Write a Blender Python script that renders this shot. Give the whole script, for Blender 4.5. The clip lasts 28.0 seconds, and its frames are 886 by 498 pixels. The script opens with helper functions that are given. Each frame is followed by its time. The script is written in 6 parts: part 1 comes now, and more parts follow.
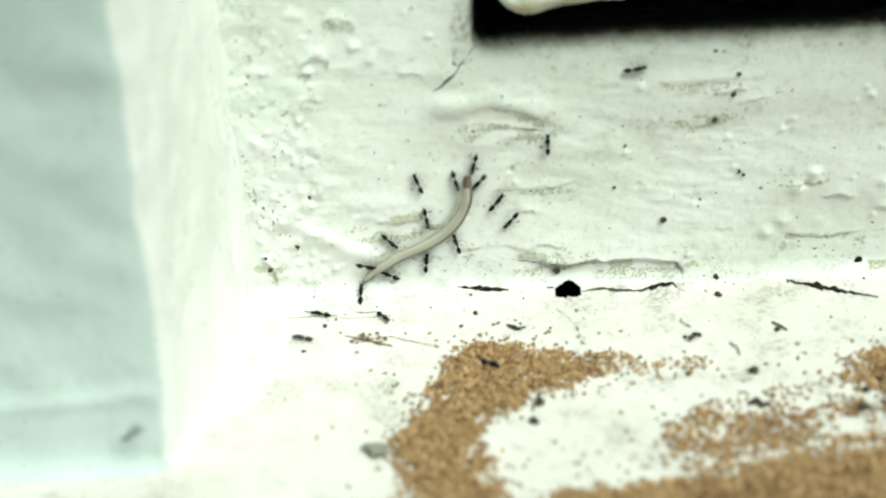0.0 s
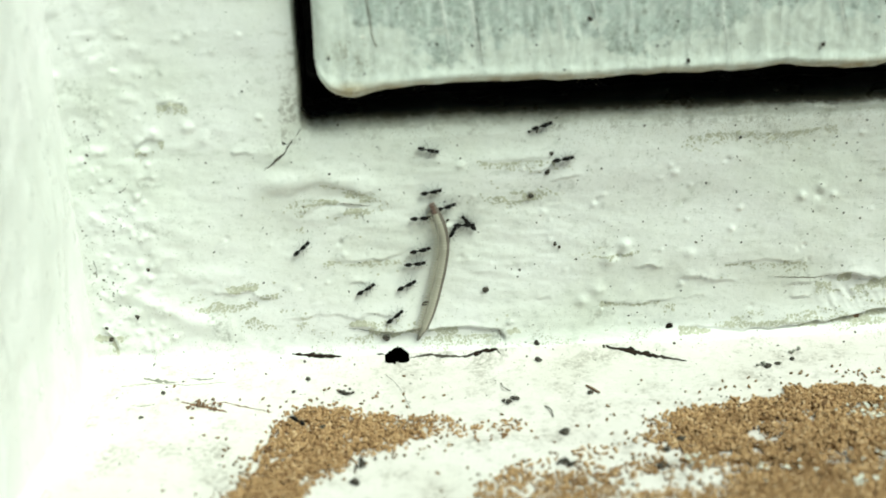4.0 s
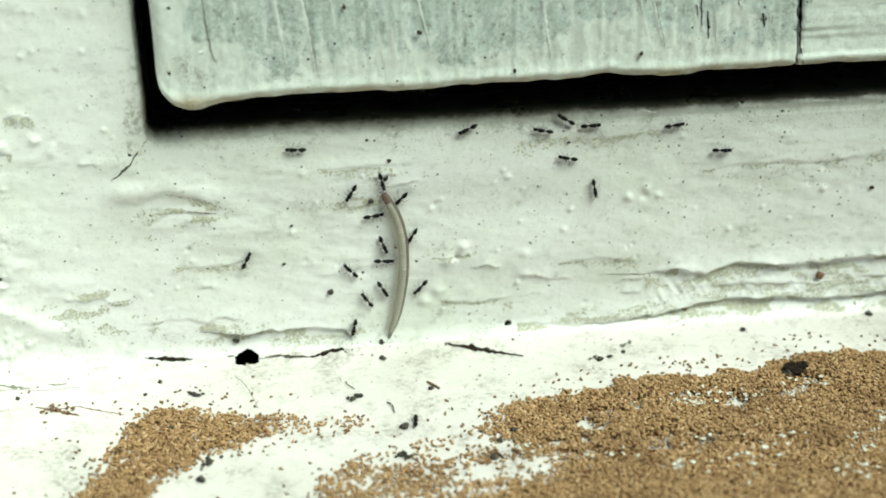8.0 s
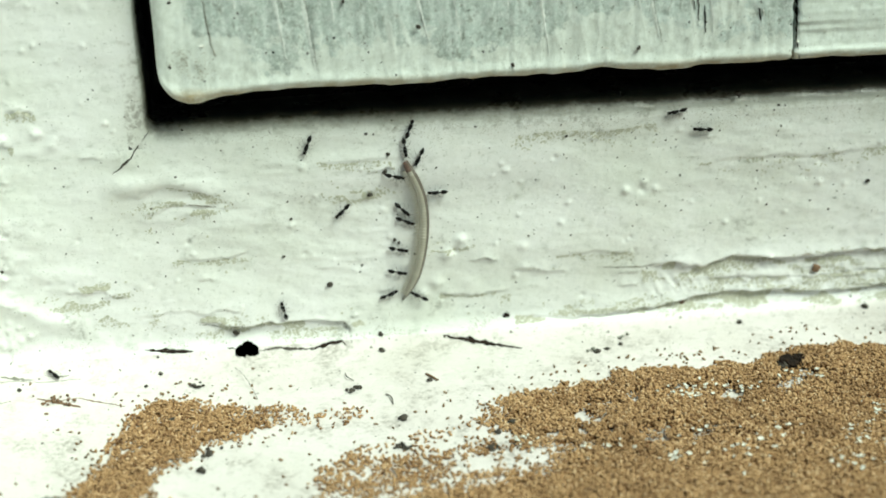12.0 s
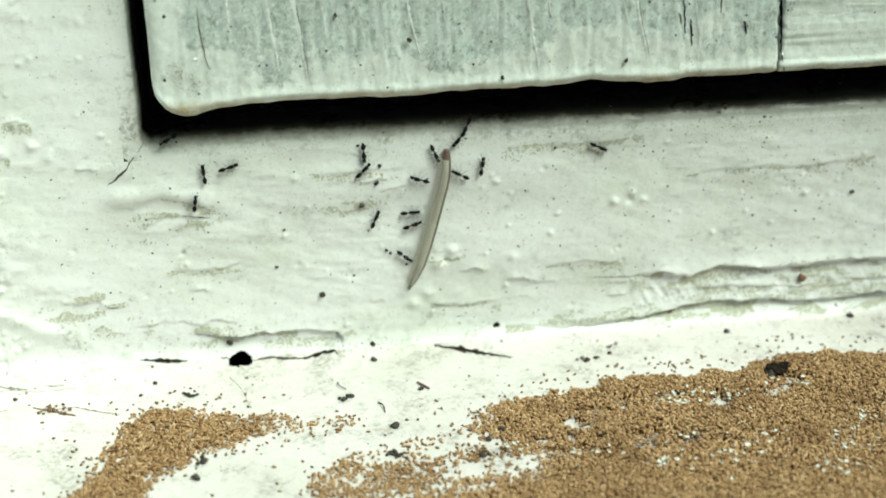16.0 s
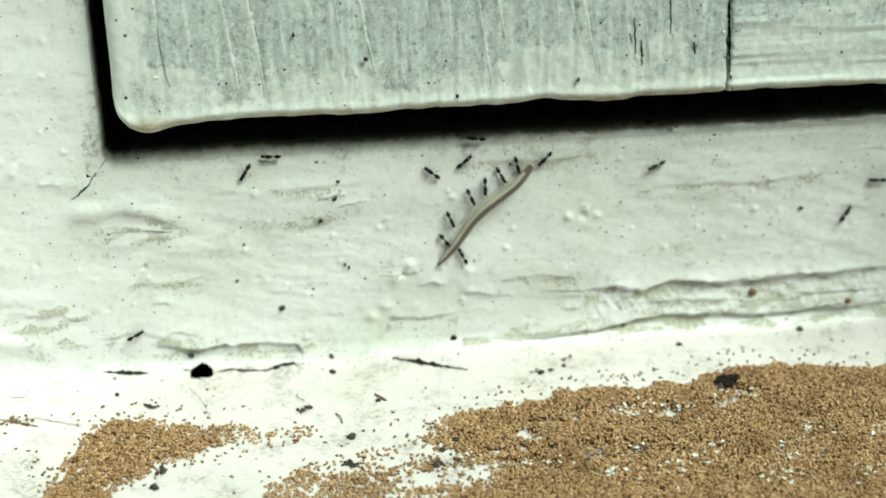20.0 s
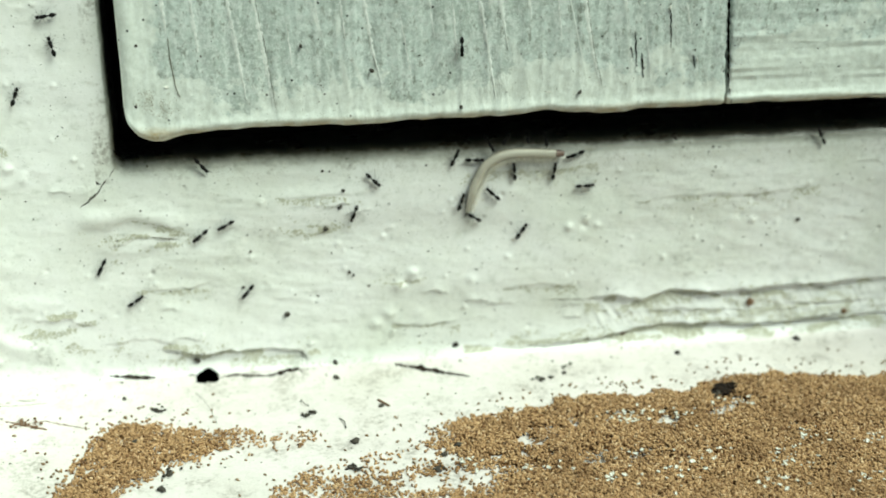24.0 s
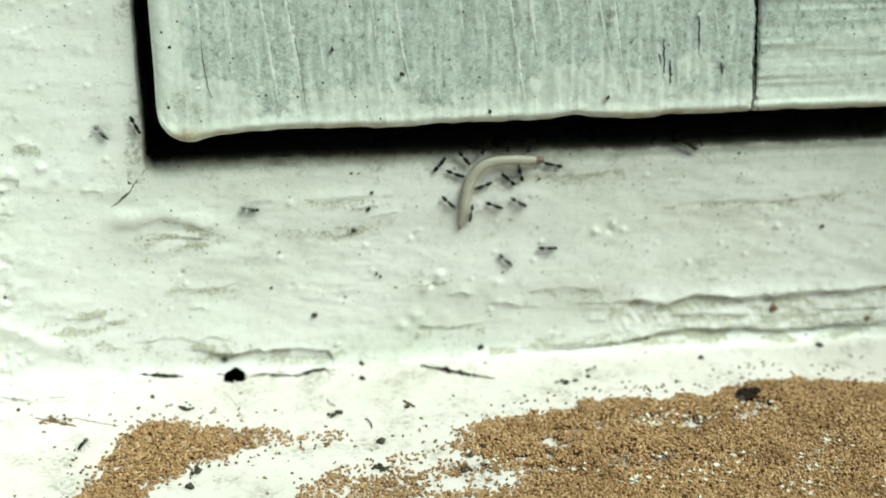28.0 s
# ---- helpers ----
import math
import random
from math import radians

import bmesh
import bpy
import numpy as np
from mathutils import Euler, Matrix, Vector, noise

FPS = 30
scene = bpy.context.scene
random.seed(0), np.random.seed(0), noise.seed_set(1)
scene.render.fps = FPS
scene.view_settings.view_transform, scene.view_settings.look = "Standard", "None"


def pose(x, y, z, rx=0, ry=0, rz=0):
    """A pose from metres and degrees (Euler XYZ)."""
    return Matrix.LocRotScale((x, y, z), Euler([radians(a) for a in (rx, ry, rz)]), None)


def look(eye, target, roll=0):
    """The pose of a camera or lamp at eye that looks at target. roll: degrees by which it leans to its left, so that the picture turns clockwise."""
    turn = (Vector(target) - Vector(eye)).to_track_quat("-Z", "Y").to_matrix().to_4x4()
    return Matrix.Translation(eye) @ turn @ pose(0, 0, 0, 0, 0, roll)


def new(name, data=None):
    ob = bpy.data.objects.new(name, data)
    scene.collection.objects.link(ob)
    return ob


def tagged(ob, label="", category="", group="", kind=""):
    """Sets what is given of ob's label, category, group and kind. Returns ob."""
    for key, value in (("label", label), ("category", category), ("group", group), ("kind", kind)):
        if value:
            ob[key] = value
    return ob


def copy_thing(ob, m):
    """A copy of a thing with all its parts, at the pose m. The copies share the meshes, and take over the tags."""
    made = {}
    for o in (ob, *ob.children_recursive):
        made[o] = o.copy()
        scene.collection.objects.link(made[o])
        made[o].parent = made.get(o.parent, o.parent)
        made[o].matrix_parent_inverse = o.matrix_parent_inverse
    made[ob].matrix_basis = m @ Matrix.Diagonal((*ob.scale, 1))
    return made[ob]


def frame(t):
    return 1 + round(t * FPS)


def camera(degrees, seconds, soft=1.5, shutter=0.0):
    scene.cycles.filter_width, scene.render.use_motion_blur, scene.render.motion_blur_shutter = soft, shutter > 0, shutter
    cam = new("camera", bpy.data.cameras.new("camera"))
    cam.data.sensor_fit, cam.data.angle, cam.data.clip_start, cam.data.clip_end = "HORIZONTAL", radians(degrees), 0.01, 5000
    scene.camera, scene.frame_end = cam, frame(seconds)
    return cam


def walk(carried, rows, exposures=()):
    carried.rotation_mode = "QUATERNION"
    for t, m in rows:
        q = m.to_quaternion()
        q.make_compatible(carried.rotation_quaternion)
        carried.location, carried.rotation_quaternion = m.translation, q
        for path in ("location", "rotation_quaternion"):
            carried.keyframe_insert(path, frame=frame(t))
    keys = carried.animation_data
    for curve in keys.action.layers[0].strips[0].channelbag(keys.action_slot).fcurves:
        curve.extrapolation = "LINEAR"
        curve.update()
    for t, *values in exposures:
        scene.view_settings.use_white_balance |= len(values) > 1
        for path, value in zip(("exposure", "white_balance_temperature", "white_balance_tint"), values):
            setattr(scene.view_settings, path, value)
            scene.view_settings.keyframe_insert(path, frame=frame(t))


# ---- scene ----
MM = 0.001

# Camera: seconds, eye in metres, yaw to the left, pitch up, roll in degrees
PATH = [
    (0, -0.0127, -0.2383, 0.1337, 2.04, -27.55, -3.64),
    (0.5, -0.0124, -0.2397, 0.1331, 1.66, -27.10, -3.55),
    (1, -0.0091, -0.2397, 0.1346, 1.06, -27.01, -3.40),
    (1.5, -0.0066, -0.2417, 0.1359, 0.58, -26.41, -3.12),
    (2, -0.0060, -0.2421, 0.1372, -0.26, -26.21, -2.85),
    (2.5, -0.0026, -0.2435, 0.1379, -0.85, -26.03, -2.60),
    (3, -0.0008, -0.2461, 0.1394, -1.52, -25.78, -2.27),
    (3.5, 0.0007, -0.2497, 0.1405, -1.88, -25.56, -2.12),
    (5.5, 0.0008, -0.2513, 0.1448, -2.49, -26.00, -1.85),
    (6, 0.0056, -0.2540, 0.1440, -3.71, -25.66, -1.63),
    (6.5, 0.0084, -0.2585, 0.1468, -5.10, -25.57, -1.38),
    (7, 0.0103, -0.2598, 0.1479, -5.43, -25.40, -1.40),
    (7.5, 0.0120, -0.2611, 0.1472, -5.61, -25.80, -1.58),
    (8, 0.0115, -0.2619, 0.1475, -5.92, -25.78, -1.43),
    (8.5, 0.0116, -0.2629, 0.1470, -6.12, -25.52, -1.37),
    (9, 0.0134, -0.2639, 0.1483, -6.19, -25.68, -1.49),
    (9.5, 0.0135, -0.2647, 0.1481, -6.24, -25.68, -1.61),
    (10, 0.0147, -0.2662, 0.1478, -6.31, -25.35, -1.52),
    (10.5, 0.0136, -0.2648, 0.1486, -6.31, -25.70, -1.59),
    (11, 0.0126, -0.2635, 0.1481, -6.13, -25.95, -1.45),
    (11.5, 0.0118, -0.2631, 0.1480, -5.82, -26.16, -1.52),
    (12, 0.0116, -0.2637, 0.1484, -5.91, -26.05, -1.42),
    (12.5, 0.0119, -0.2647, 0.1484, -6.08, -25.70, -1.43),
    (14.5, 0.0133, -0.2659, 0.1487, -6.14, -25.65, -1.56),
    (15, 0.0120, -0.2666, 0.1479, -6.11, -25.57, -1.47),
    (15.5, 0.0112, -0.2665, 0.1493, -6.21, -25.82, -1.40),
    (16, 0.0112, -0.2679, 0.1488, -6.28, -25.39, -1.36),
    (16.5, 0.0125, -0.2681, 0.1489, -6.14, -25.17, -1.43),
    (17, 0.0125, -0.2679, 0.1486, -6.33, -25.21, -1.30),
    (17.5, 0.0146, -0.2684, 0.1484, -6.54, -25.24, -1.47),
    (18, 0.0153, -0.2699, 0.1488, -6.71, -25.26, -1.29),
    (18.5, 0.0148, -0.2712, 0.1493, -6.78, -25.16, -1.10),
    (19, 0.0150, -0.2725, 0.1504, -6.75, -25.08, -0.98),
    (19.5, 0.0150, -0.2734, 0.1501, -6.84, -24.95, -1.01),
    (20, 0.0156, -0.2741, 0.1514, -6.98, -24.87, -0.96),
    (20.5, 0.0158, -0.2762, 0.1508, -7.13, -24.41, -0.89),
    (22.5, 0.0163, -0.2772, 0.1517, -7.41, -24.63, -0.62),
    (23, 0.0147, -0.2775, 0.1518, -7.00, -24.72, -0.54),
    (23.5, 0.0130, -0.2776, 0.1517, -7.12, -24.63, -0.62),
    (24, 0.0140, -0.2786, 0.1535, -7.08, -24.55, -0.56),
    (24.5, 0.0140, -0.2789, 0.1537, -7.16, -24.33, -0.57),
    (25, 0.0145, -0.2793, 0.1525, -7.22, -24.11, -0.56),
    (25.5, 0.0148, -0.2793, 0.1522, -7.11, -24.30, -0.43),
    (26, 0.0134, -0.2794, 0.1530, -7.01, -24.53, -0.32),
    (26.5, 0.0111, -0.2793, 0.1527, -6.92, -24.54, -0.27),
    (27, 0.0114, -0.2806, 0.1535, -6.67, -24.39, -0.33),
    (27.5, 0.0112, -0.2804, 0.1541, -6.67, -24.42, -0.34),
    (28, 0.0110, -0.2809, 0.1538, -6.54, -24.29, -0.15),
]


def aimed(x, y, z, yaw, pitch, roll):
    a, b = radians(yaw), radians(pitch)
    ahead = Vector((-math.sin(a) * math.cos(b), math.cos(a) * math.cos(b), math.sin(b)))
    eye = Vector((x, y, z))
    return look(eye, eye + ahead, roll)


cam = camera(32, 28.0, soft=1.8, shutter=0.8)
cam.data.dof.use_dof, cam.data.dof.focus_distance, cam.data.dof.aperture_fstop = True, 0.283, 11
walk(cam, [(t, aimed(*row)) for t, *row in PATH], exposures=[(0, 0.06, 6150, -13)])

# ---------------------------------------------------------------- light
world = bpy.data.worlds.new("sky")
scene.world = world
world.use_nodes = True
SUN_ELEVATION, SUN_AZIMUTH = 55, 132  # azimuth clockwise from +y
wt = world.node_tree
sky = wt.nodes.new("ShaderNodeTexSky")
sky.sky_type, sky.sun_disc = "NISHITA", False
sky.sun_elevation, sky.sun_rotation = radians(SUN_ELEVATION), radians(SUN_AZIMUTH)
sky.air_density, sky.dust_density = 1.0, 4.0
wt.links.new(sky.outputs[0], wt.nodes["Background"].inputs[0])
wt.nodes["Background"].inputs[1].default_value = 0.036
sun = new("sun", bpy.data.lights.new("sun", "SUN"))
sun.data.energy, sun.data.angle, sun.data.color = 4.3, radians(30), (1.0, 0.96, 0.88)
az, el = radians(SUN_AZIMUTH), radians(SUN_ELEVATION)
sun.matrix_world = look(Vector((math.sin(az) * math.cos(el), math.cos(az) * math.cos(el), math.sin(el))), (0, 0, 0))


# ---------------------------------------------------------------- materials
class Mat:
    """A small builder for node materials."""

    def __init__(self, name, rough=0.5, spec=0.5):
        self.m = bpy.data.materials.new(name)
        self.m.use_nodes = True
        self.t = self.m.node_tree
        self.b = self.t.nodes["Principled BSDF"]
        self.b.inputs["Roughness"].default_value = rough
        self.b.inputs["Specular IOR Level"].default_value = spec
        self.co = self.add("ShaderNodeTexCoord").outputs["Object"]

    def add(self, kind, **props):
        n = self.t.nodes.new(kind)
        for k, v in props.items():
            if k in n.inputs:
                n.inputs[k].default_value = v
        return n

    def link(self, a, b):
        self.t.links.new(a, b)

    def mapped(self, scale=(1, 1, 1), shift=(0, 0, 0)):
        n = self.add("ShaderNodeMapping")
        n.inputs["Scale"].default_value, n.inputs["Location"].default_value = scale, shift
        self.link(self.co, n.inputs["Vector"])
        return n.outputs[0]

    def noise(self, scale, detail=4, rough=0.55, vec=None):
        n = self.add("ShaderNodeTexNoise", Scale=scale, Detail=detail, Roughness=rough)
        self.link(vec or self.co, n.inputs["Vector"])
        return n.outputs["Fac"]

    def cells(self, scale, vec=None):
        n = self.add("ShaderNodeTexVoronoi", Scale=scale)
        self.link(vec or self.co, n.inputs["Vector"])
        return n.outputs

    def ramp(self, fac, a, b, ca=(0, 0, 0, 1), cb=(1, 1, 1, 1)):
        n = self.add("ShaderNodeValToRGB")
        n.color_ramp.elements[0].position, n.color_ramp.elements[1].position = a, b
        n.color_ramp.elements[0].color, n.color_ramp.elements[1].color = ca, cb
        self.link(fac, n.inputs[0])
        return n.outputs[0]

    def math(self, op, a, b=0.5, c=None):
        n = self.add("ShaderNodeMath")
        n.operation = op
        for s, v in zip(n.inputs, (a, b, c)):
            if v is None:
                continue
            if isinstance(v, (int, float)):
                s.default_value = v
            else:
                self.link(v, s)
        return n.outputs[0]

    def mix(self, fac, a, b, mode="MIX"):
        n = self.add("ShaderNodeMix")
        n.data_type, n.blend_type = "RGBA", mode
        for s, v in ((n.inputs[0], fac), (n.inputs[6], a), (n.inputs[7], b)):
            if isinstance(v, (int, float, tuple)):
                s.default_value = v if not isinstance(v, tuple) else (*v[:3], 1)
            else:
                self.link(v, s)
        return n.outputs[2]

    def colour(self, c):
        if isinstance(c, tuple):
            self.b.inputs["Base Color"].default_value = (*c[:3], 1)
        else:
            self.link(c, self.b.inputs["Base Color"])
        return self

    def rough(self, r):
        self.link(r, self.b.inputs["Roughness"])
        return self

    def bump(self, height, dist, strength=1.0):
        n = self.add("ShaderNodeBump", Strength=strength, Distance=dist)
        self.link(height, n.inputs["Height"])
        old = self.b.inputs["Normal"].links
        if old:
            self.link(old[0].from_socket, n.inputs["Normal"])
        self.link(n.outputs[0], self.b.inputs["Normal"])
        return self

    def axis(self, k):
        n = self.add("ShaderNodeSeparateXYZ")
        self.link(self.co, n.inputs[0])
        return n.outputs[k]

    def island(self):
        return self.add("ShaderNodeNewGeometry").outputs["Random Per Island"]


def specks(m, base, scale, size, dark, amount=0.5):
    """Small dark fly specks of uneven size over a base colour."""
    v = m.cells(scale)
    keep = m.math("GREATER_THAN", m.add_sep(v["Color"]), amount)
    dot = m.math("LESS_THAN", v["Distance"], size)
    return m.mix(m.math("MULTIPLY", keep, dot), base, dark)


def add_sep(self, col):
    n = self.add("ShaderNodeSeparateColor")
    self.link(col, n.inputs[0])
    return n.outputs[0]


Mat.add_sep = add_sep


def old_paint(name, base, stain, grime, grain=(1, 1, 1), worn=0.56, dirt_shade=False):
    """Thick, weathered gloss paint on wood, with brush marks, stains and fly specks."""
    m = Mat(name, 0.42, 0.4)
    g = m.mapped(grain)
    broad = m.noise(45, 5, 0.6)
    fine = m.noise(420, 6, 0.62, g)
    c = m.mix(m.ramp(broad, 0.42, 0.72), base, stain)
    c = m.mix(m.math("MULTIPLY", m.ramp(m.noise(22, 4, 0.6, m.mapped((0.6, 1, 1.4), (0.3, 0, 0.1))), 0.48, 0.66), 0.4), c, tuple(q * k for q, k in zip(stain, (0.93, 0.97, 0.92))))
    c = m.mix(m.math("MULTIPLY", m.ramp(fine, 0.56, 0.76), 0.5), c, grime)
    c = m.mix(m.math("MULTIPLY", m.ramp(m.noise(1500, 3, 0.7), 0.60, 0.72), 0.55), c, grime)
    scuff = m.math("MULTIPLY", m.ramp(m.noise(85, 6, 0.7), worn, worn + 0.1), m.ramp(m.noise(1000, 4, 0.7), 0.42, 0.60))
    c = m.mix(m.math("MULTIPLY", scuff, 0.65), c, m.mix(0.5, grime, (0.10, 0.09, 0.07)))
    c = specks(m, c, 300, 0.055, (0.06, 0.06, 0.055), 0.72)
    c = specks(m, c, 620, 0.10, (0.16, 0.15, 0.13), 0.78)
    if dirt_shade:   # dirt from the gap and the gap's shade, painted together over the paint
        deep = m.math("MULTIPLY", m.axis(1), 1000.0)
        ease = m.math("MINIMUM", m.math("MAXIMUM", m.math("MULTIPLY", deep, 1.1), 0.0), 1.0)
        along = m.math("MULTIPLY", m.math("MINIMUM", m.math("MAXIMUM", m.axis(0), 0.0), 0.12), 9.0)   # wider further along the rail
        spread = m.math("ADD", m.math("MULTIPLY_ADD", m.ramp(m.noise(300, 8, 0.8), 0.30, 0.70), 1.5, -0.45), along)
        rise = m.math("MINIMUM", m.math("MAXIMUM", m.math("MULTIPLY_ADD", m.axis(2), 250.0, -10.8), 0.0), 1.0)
        fade = m.math("MULTIPLY", m.math("MULTIPLY", along, rise), m.math("ADD", m.noise(220, 5, 0.7), 0.75))
        way = m.math("MULTIPLY", m.math("ADD", m.math("ADD", deep, fade), m.math("MULTIPLY", spread, ease)), 0.17)
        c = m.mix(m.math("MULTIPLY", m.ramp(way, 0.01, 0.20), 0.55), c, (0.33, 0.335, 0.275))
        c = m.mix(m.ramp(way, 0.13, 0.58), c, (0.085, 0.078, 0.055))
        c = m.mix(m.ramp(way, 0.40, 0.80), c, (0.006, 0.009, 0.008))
    m.colour(c)
    m.rough(m.ramp(m.noise(160, 4), 0.3, 0.75, (0.20, 0.20, 0.20, 1), (0.52, 0.52, 0.52, 1)))
    m.bump(m.noise(130, 6, 0.62, g), 0.0010, 0.35)
    m.bump(m.noise(620, 4, 0.6), 0.00022, 0.32)
    return m.m


PAINT = old_paint("white_gloss_paint", (0.815, 0.822, 0.808), (0.715, 0.73, 0.675), (0.355, 0.38, 0.32), (0.6, 1, 1.15), 0.58)
SILL_PAINT = old_paint("sill_paint", (0.715, 0.68, 0.665), (0.625, 0.59, 0.56), (0.35, 0.32, 0.285), (0.6, 1.2, 1), 0.52)
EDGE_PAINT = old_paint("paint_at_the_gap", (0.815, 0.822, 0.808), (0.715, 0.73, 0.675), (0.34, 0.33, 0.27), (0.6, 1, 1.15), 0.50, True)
REVEAL_PAINT = old_paint("reveal_paint", (0.795, 0.79, 0.785), (0.745, 0.75, 0.735), (0.58, 0.58, 0.54), (1, 1, 0.4), 0.66)
FACE_PAINT = old_paint("outer_wall_paint", (0.66, 0.74, 0.725), (0.60, 0.69, 0.67), (0.50, 0.56, 0.53), (1, 1, 0.8), 0.66)


def sash_paint(name, grain, pale_low, turn, pale):
    """Chalky grey-white paint, worn down to raised pale wood-grain lines."""
    m = Mat(name, 0.6, 0.3)
    lean = m.add("ShaderNodeMapping")
    lean.inputs["Rotation"].default_value = (0, radians(turn), 0)
    m.link(m.co, lean.inputs["Vector"])
    g = m.add("ShaderNodeMapping")
    g.inputs["Scale"].default_value = grain
    m.link(lean.outputs[0], g.inputs["Vector"])
    g = g.outputs[0]
    level = m.math("ABSOLUTE", m.math("SUBTRACT", m.noise(95, 2, 0.5, g), 0.5))
    thin = m.math("MULTIPLY", m.ramp(level, 0.006, 0.020, (1, 1, 1, 1), (0, 0, 0, 1)), m.ramp(m.noise(70, 3), 0.42, 0.56))
    lines = m.math("ADD", m.noise(300, 3, 0.5, g), m.math("MULTIPLY", thin, 0.3))
    chalk = m.noise(780, 7, 0.8)
    patch = m.noise(60, 5, 0.6)
    c = m.mix(m.ramp(patch, 0.36, 0.68), (0.39 + pale, 0.455 + pale, 0.41 + pale), (0.57 + pale, 0.645 + pale, 0.61 + pale))
    c = m.mix(m.math("MULTIPLY", m.ramp(chalk, 0.49, 0.57), 0.72), c, (0.66, 0.70, 0.67))
    c = m.mix(m.math("MULTIPLY", m.ramp(m.noise(190, 6, 0.7, m.mapped((1, 1, 0.6))), 0.52, 0.60), 0.5), c, (0.345, 0.395, 0.355))
    c = m.mix(m.math("MULTIPLY", m.ramp(m.noise(260, 3, 0.6, g), 0.50, 0.66), 0.2), c, (0.58, 0.62, 0.59))
    c = m.mix(m.math("MULTIPLY", m.ramp(m.noise(1500, 4, 0.7), 0.50, 0.60), 0.55), c, (0.72, 0.77, 0.735))
    c = m.mix(m.math("MULTIPLY", m.ramp(m.noise(1150, 4, 0.7, m.mapped((1, 1, 0.8), (0.2, 0, 0))), 0.54, 0.62), 0.5), c, (0.30, 0.345, 0.315))
    c = m.mix(m.ramp(m.noise(900, 4, 0.75, m.mapped((1, 1, 0.5))), 0.57, 0.64), c, (0.30, 0.33, 0.29))
    c = m.mix(m.math("MULTIPLY", thin, 0.9), c, (0.77, 0.81, 0.76))
    # the thick, unworn coat along the foot and at the corner
    ragged = m.noise(75, 5, 0.65)
    low = m.math("ADD", m.math("MULTIPLY", m.axis(2), -110.0), m.math("ADD", m.math("MULTIPLY", ragged, 3.6), m.math("MULTIPLY", m.noise(520, 7, 0.85), 1.1)))
    side = m.math("ADD", m.math("MULTIPLY", m.axis(0), -110.0), m.math("MULTIPLY", ragged, 1.6))
    coat = m.math("MAXIMUM", m.math("ADD", low, 5.5 + pale_low), m.math("ADD", side, -0.8))
    c = m.mix(m.math("MULTIPLY", m.ramp(coat, 0.48, 0.60), 0.92), c, m.mix(m.ramp(chalk, 0.40, 0.58), (0.66, 0.70, 0.64), (0.765, 0.81, 0.76)))
    rim = m.math("ADD", m.math("ADD", m.math("MULTIPLY", m.axis(2), -400.0), m.math("MULTIPLY", m.noise(120), 0.8)), 22.35)
    c = m.mix(m.math("MULTIPLY", m.ramp(rim, 0.3, 1.0), m.ramp(m.noise(260, 5, 0.7), 0.30, 0.62)), c, (0.40, 0.33, 0.20))
    c = specks(m, c, 380, 0.09, (0.05, 0.055, 0.05), 0.6)
    m.colour(c)
    m.bump(lines, 0.0006, 0.25)
    m.bump(chalk, 0.00025, 0.7)
    m.bump(m.noise(2200, 3, 0.6), 0.0001, 0.5)
    return m.m


SASH_STILE = sash_paint("sash_stile_paint", (1, 1, 0.07), -0.38, 11, 0.045)
SASH_RAIL = sash_paint("sash_rail_paint", (0.06, 1, 1), 0.05, 0, 0.13)


def plain(name, rgb, rgb2, scale, rough=0.6, bump=0.0002, spec=0.4):
    m = Mat(name, rough, spec)
    n = m.noise(scale, 5, 0.6)
    m.colour(m.mix(m.ramp(n, 0.35, 0.65), rgb, rgb2))
    m.bump(n, bump, 0.6)
    return m.m


# near-black colour paints in the dark of the hole and sash splits
BLACK = plain("void_black", (0.002, 0.002, 0.002), (0.006, 0.005, 0.004), 900, 1.0, spec=0.0)
STRAY = plain("stray_pellets", (0.28, 0.185, 0.10), (0.13, 0.095, 0.06), 600, 0.8, 0.0001)
# near-black colour holds the shade deep inside the gap
GAP_BLACK = plain("gap_black", (0.004, 0.0038, 0.0035), (0.010, 0.009, 0.008), 800, 0.95, spec=0.1)
ROT = plain("rotten_wood", (0.010, 0.008, 0.007), (0.03, 0.02, 0.014), 900, 0.95, spec=0.1)
DIRT = plain("dark_dirt", (0.035, 0.032, 0.028), (0.09, 0.08, 0.065), 2500, 0.9, spec=0.2)
BROWN_DIRT = plain("brown_dirt", (0.09, 0.075, 0.05), (0.17, 0.145, 0.10), 2500, 0.9, spec=0.2)
RUSTY = plain("brown_bit", (0.12, 0.072, 0.042), (0.24, 0.15, 0.09), 1500, 0.8)
COAT = plain("chalky_white_coat", (0.79, 0.82, 0.78), (0.58, 0.62, 0.58), 1300, 0.6, 0.0001, 0.3)
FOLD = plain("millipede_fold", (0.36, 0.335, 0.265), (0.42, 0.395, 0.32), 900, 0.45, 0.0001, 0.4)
FLAKE = plain("paint_flake", (0.74, 0.74, 0.68), (0.60, 0.60, 0.54), 700, 0.6)
GREY_FLAKE = plain("grey_flake", (0.30, 0.30, 0.26), (0.16, 0.16, 0.13), 600, 0.8)
ANT = plain("ant_shell", (0.004, 0.004, 0.004), (0.010, 0.009, 0.008), 1500, 0.6, 0.00003, 0.15)
ANT_LEG = plain("ant_leg", (0.035, 0.030, 0.025), (0.06, 0.05, 0.04), 1500, 0.45, 0.00003)
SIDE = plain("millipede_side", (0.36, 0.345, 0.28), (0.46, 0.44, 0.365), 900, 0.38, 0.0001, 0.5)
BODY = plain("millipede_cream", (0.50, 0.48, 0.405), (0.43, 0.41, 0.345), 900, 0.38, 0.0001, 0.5)
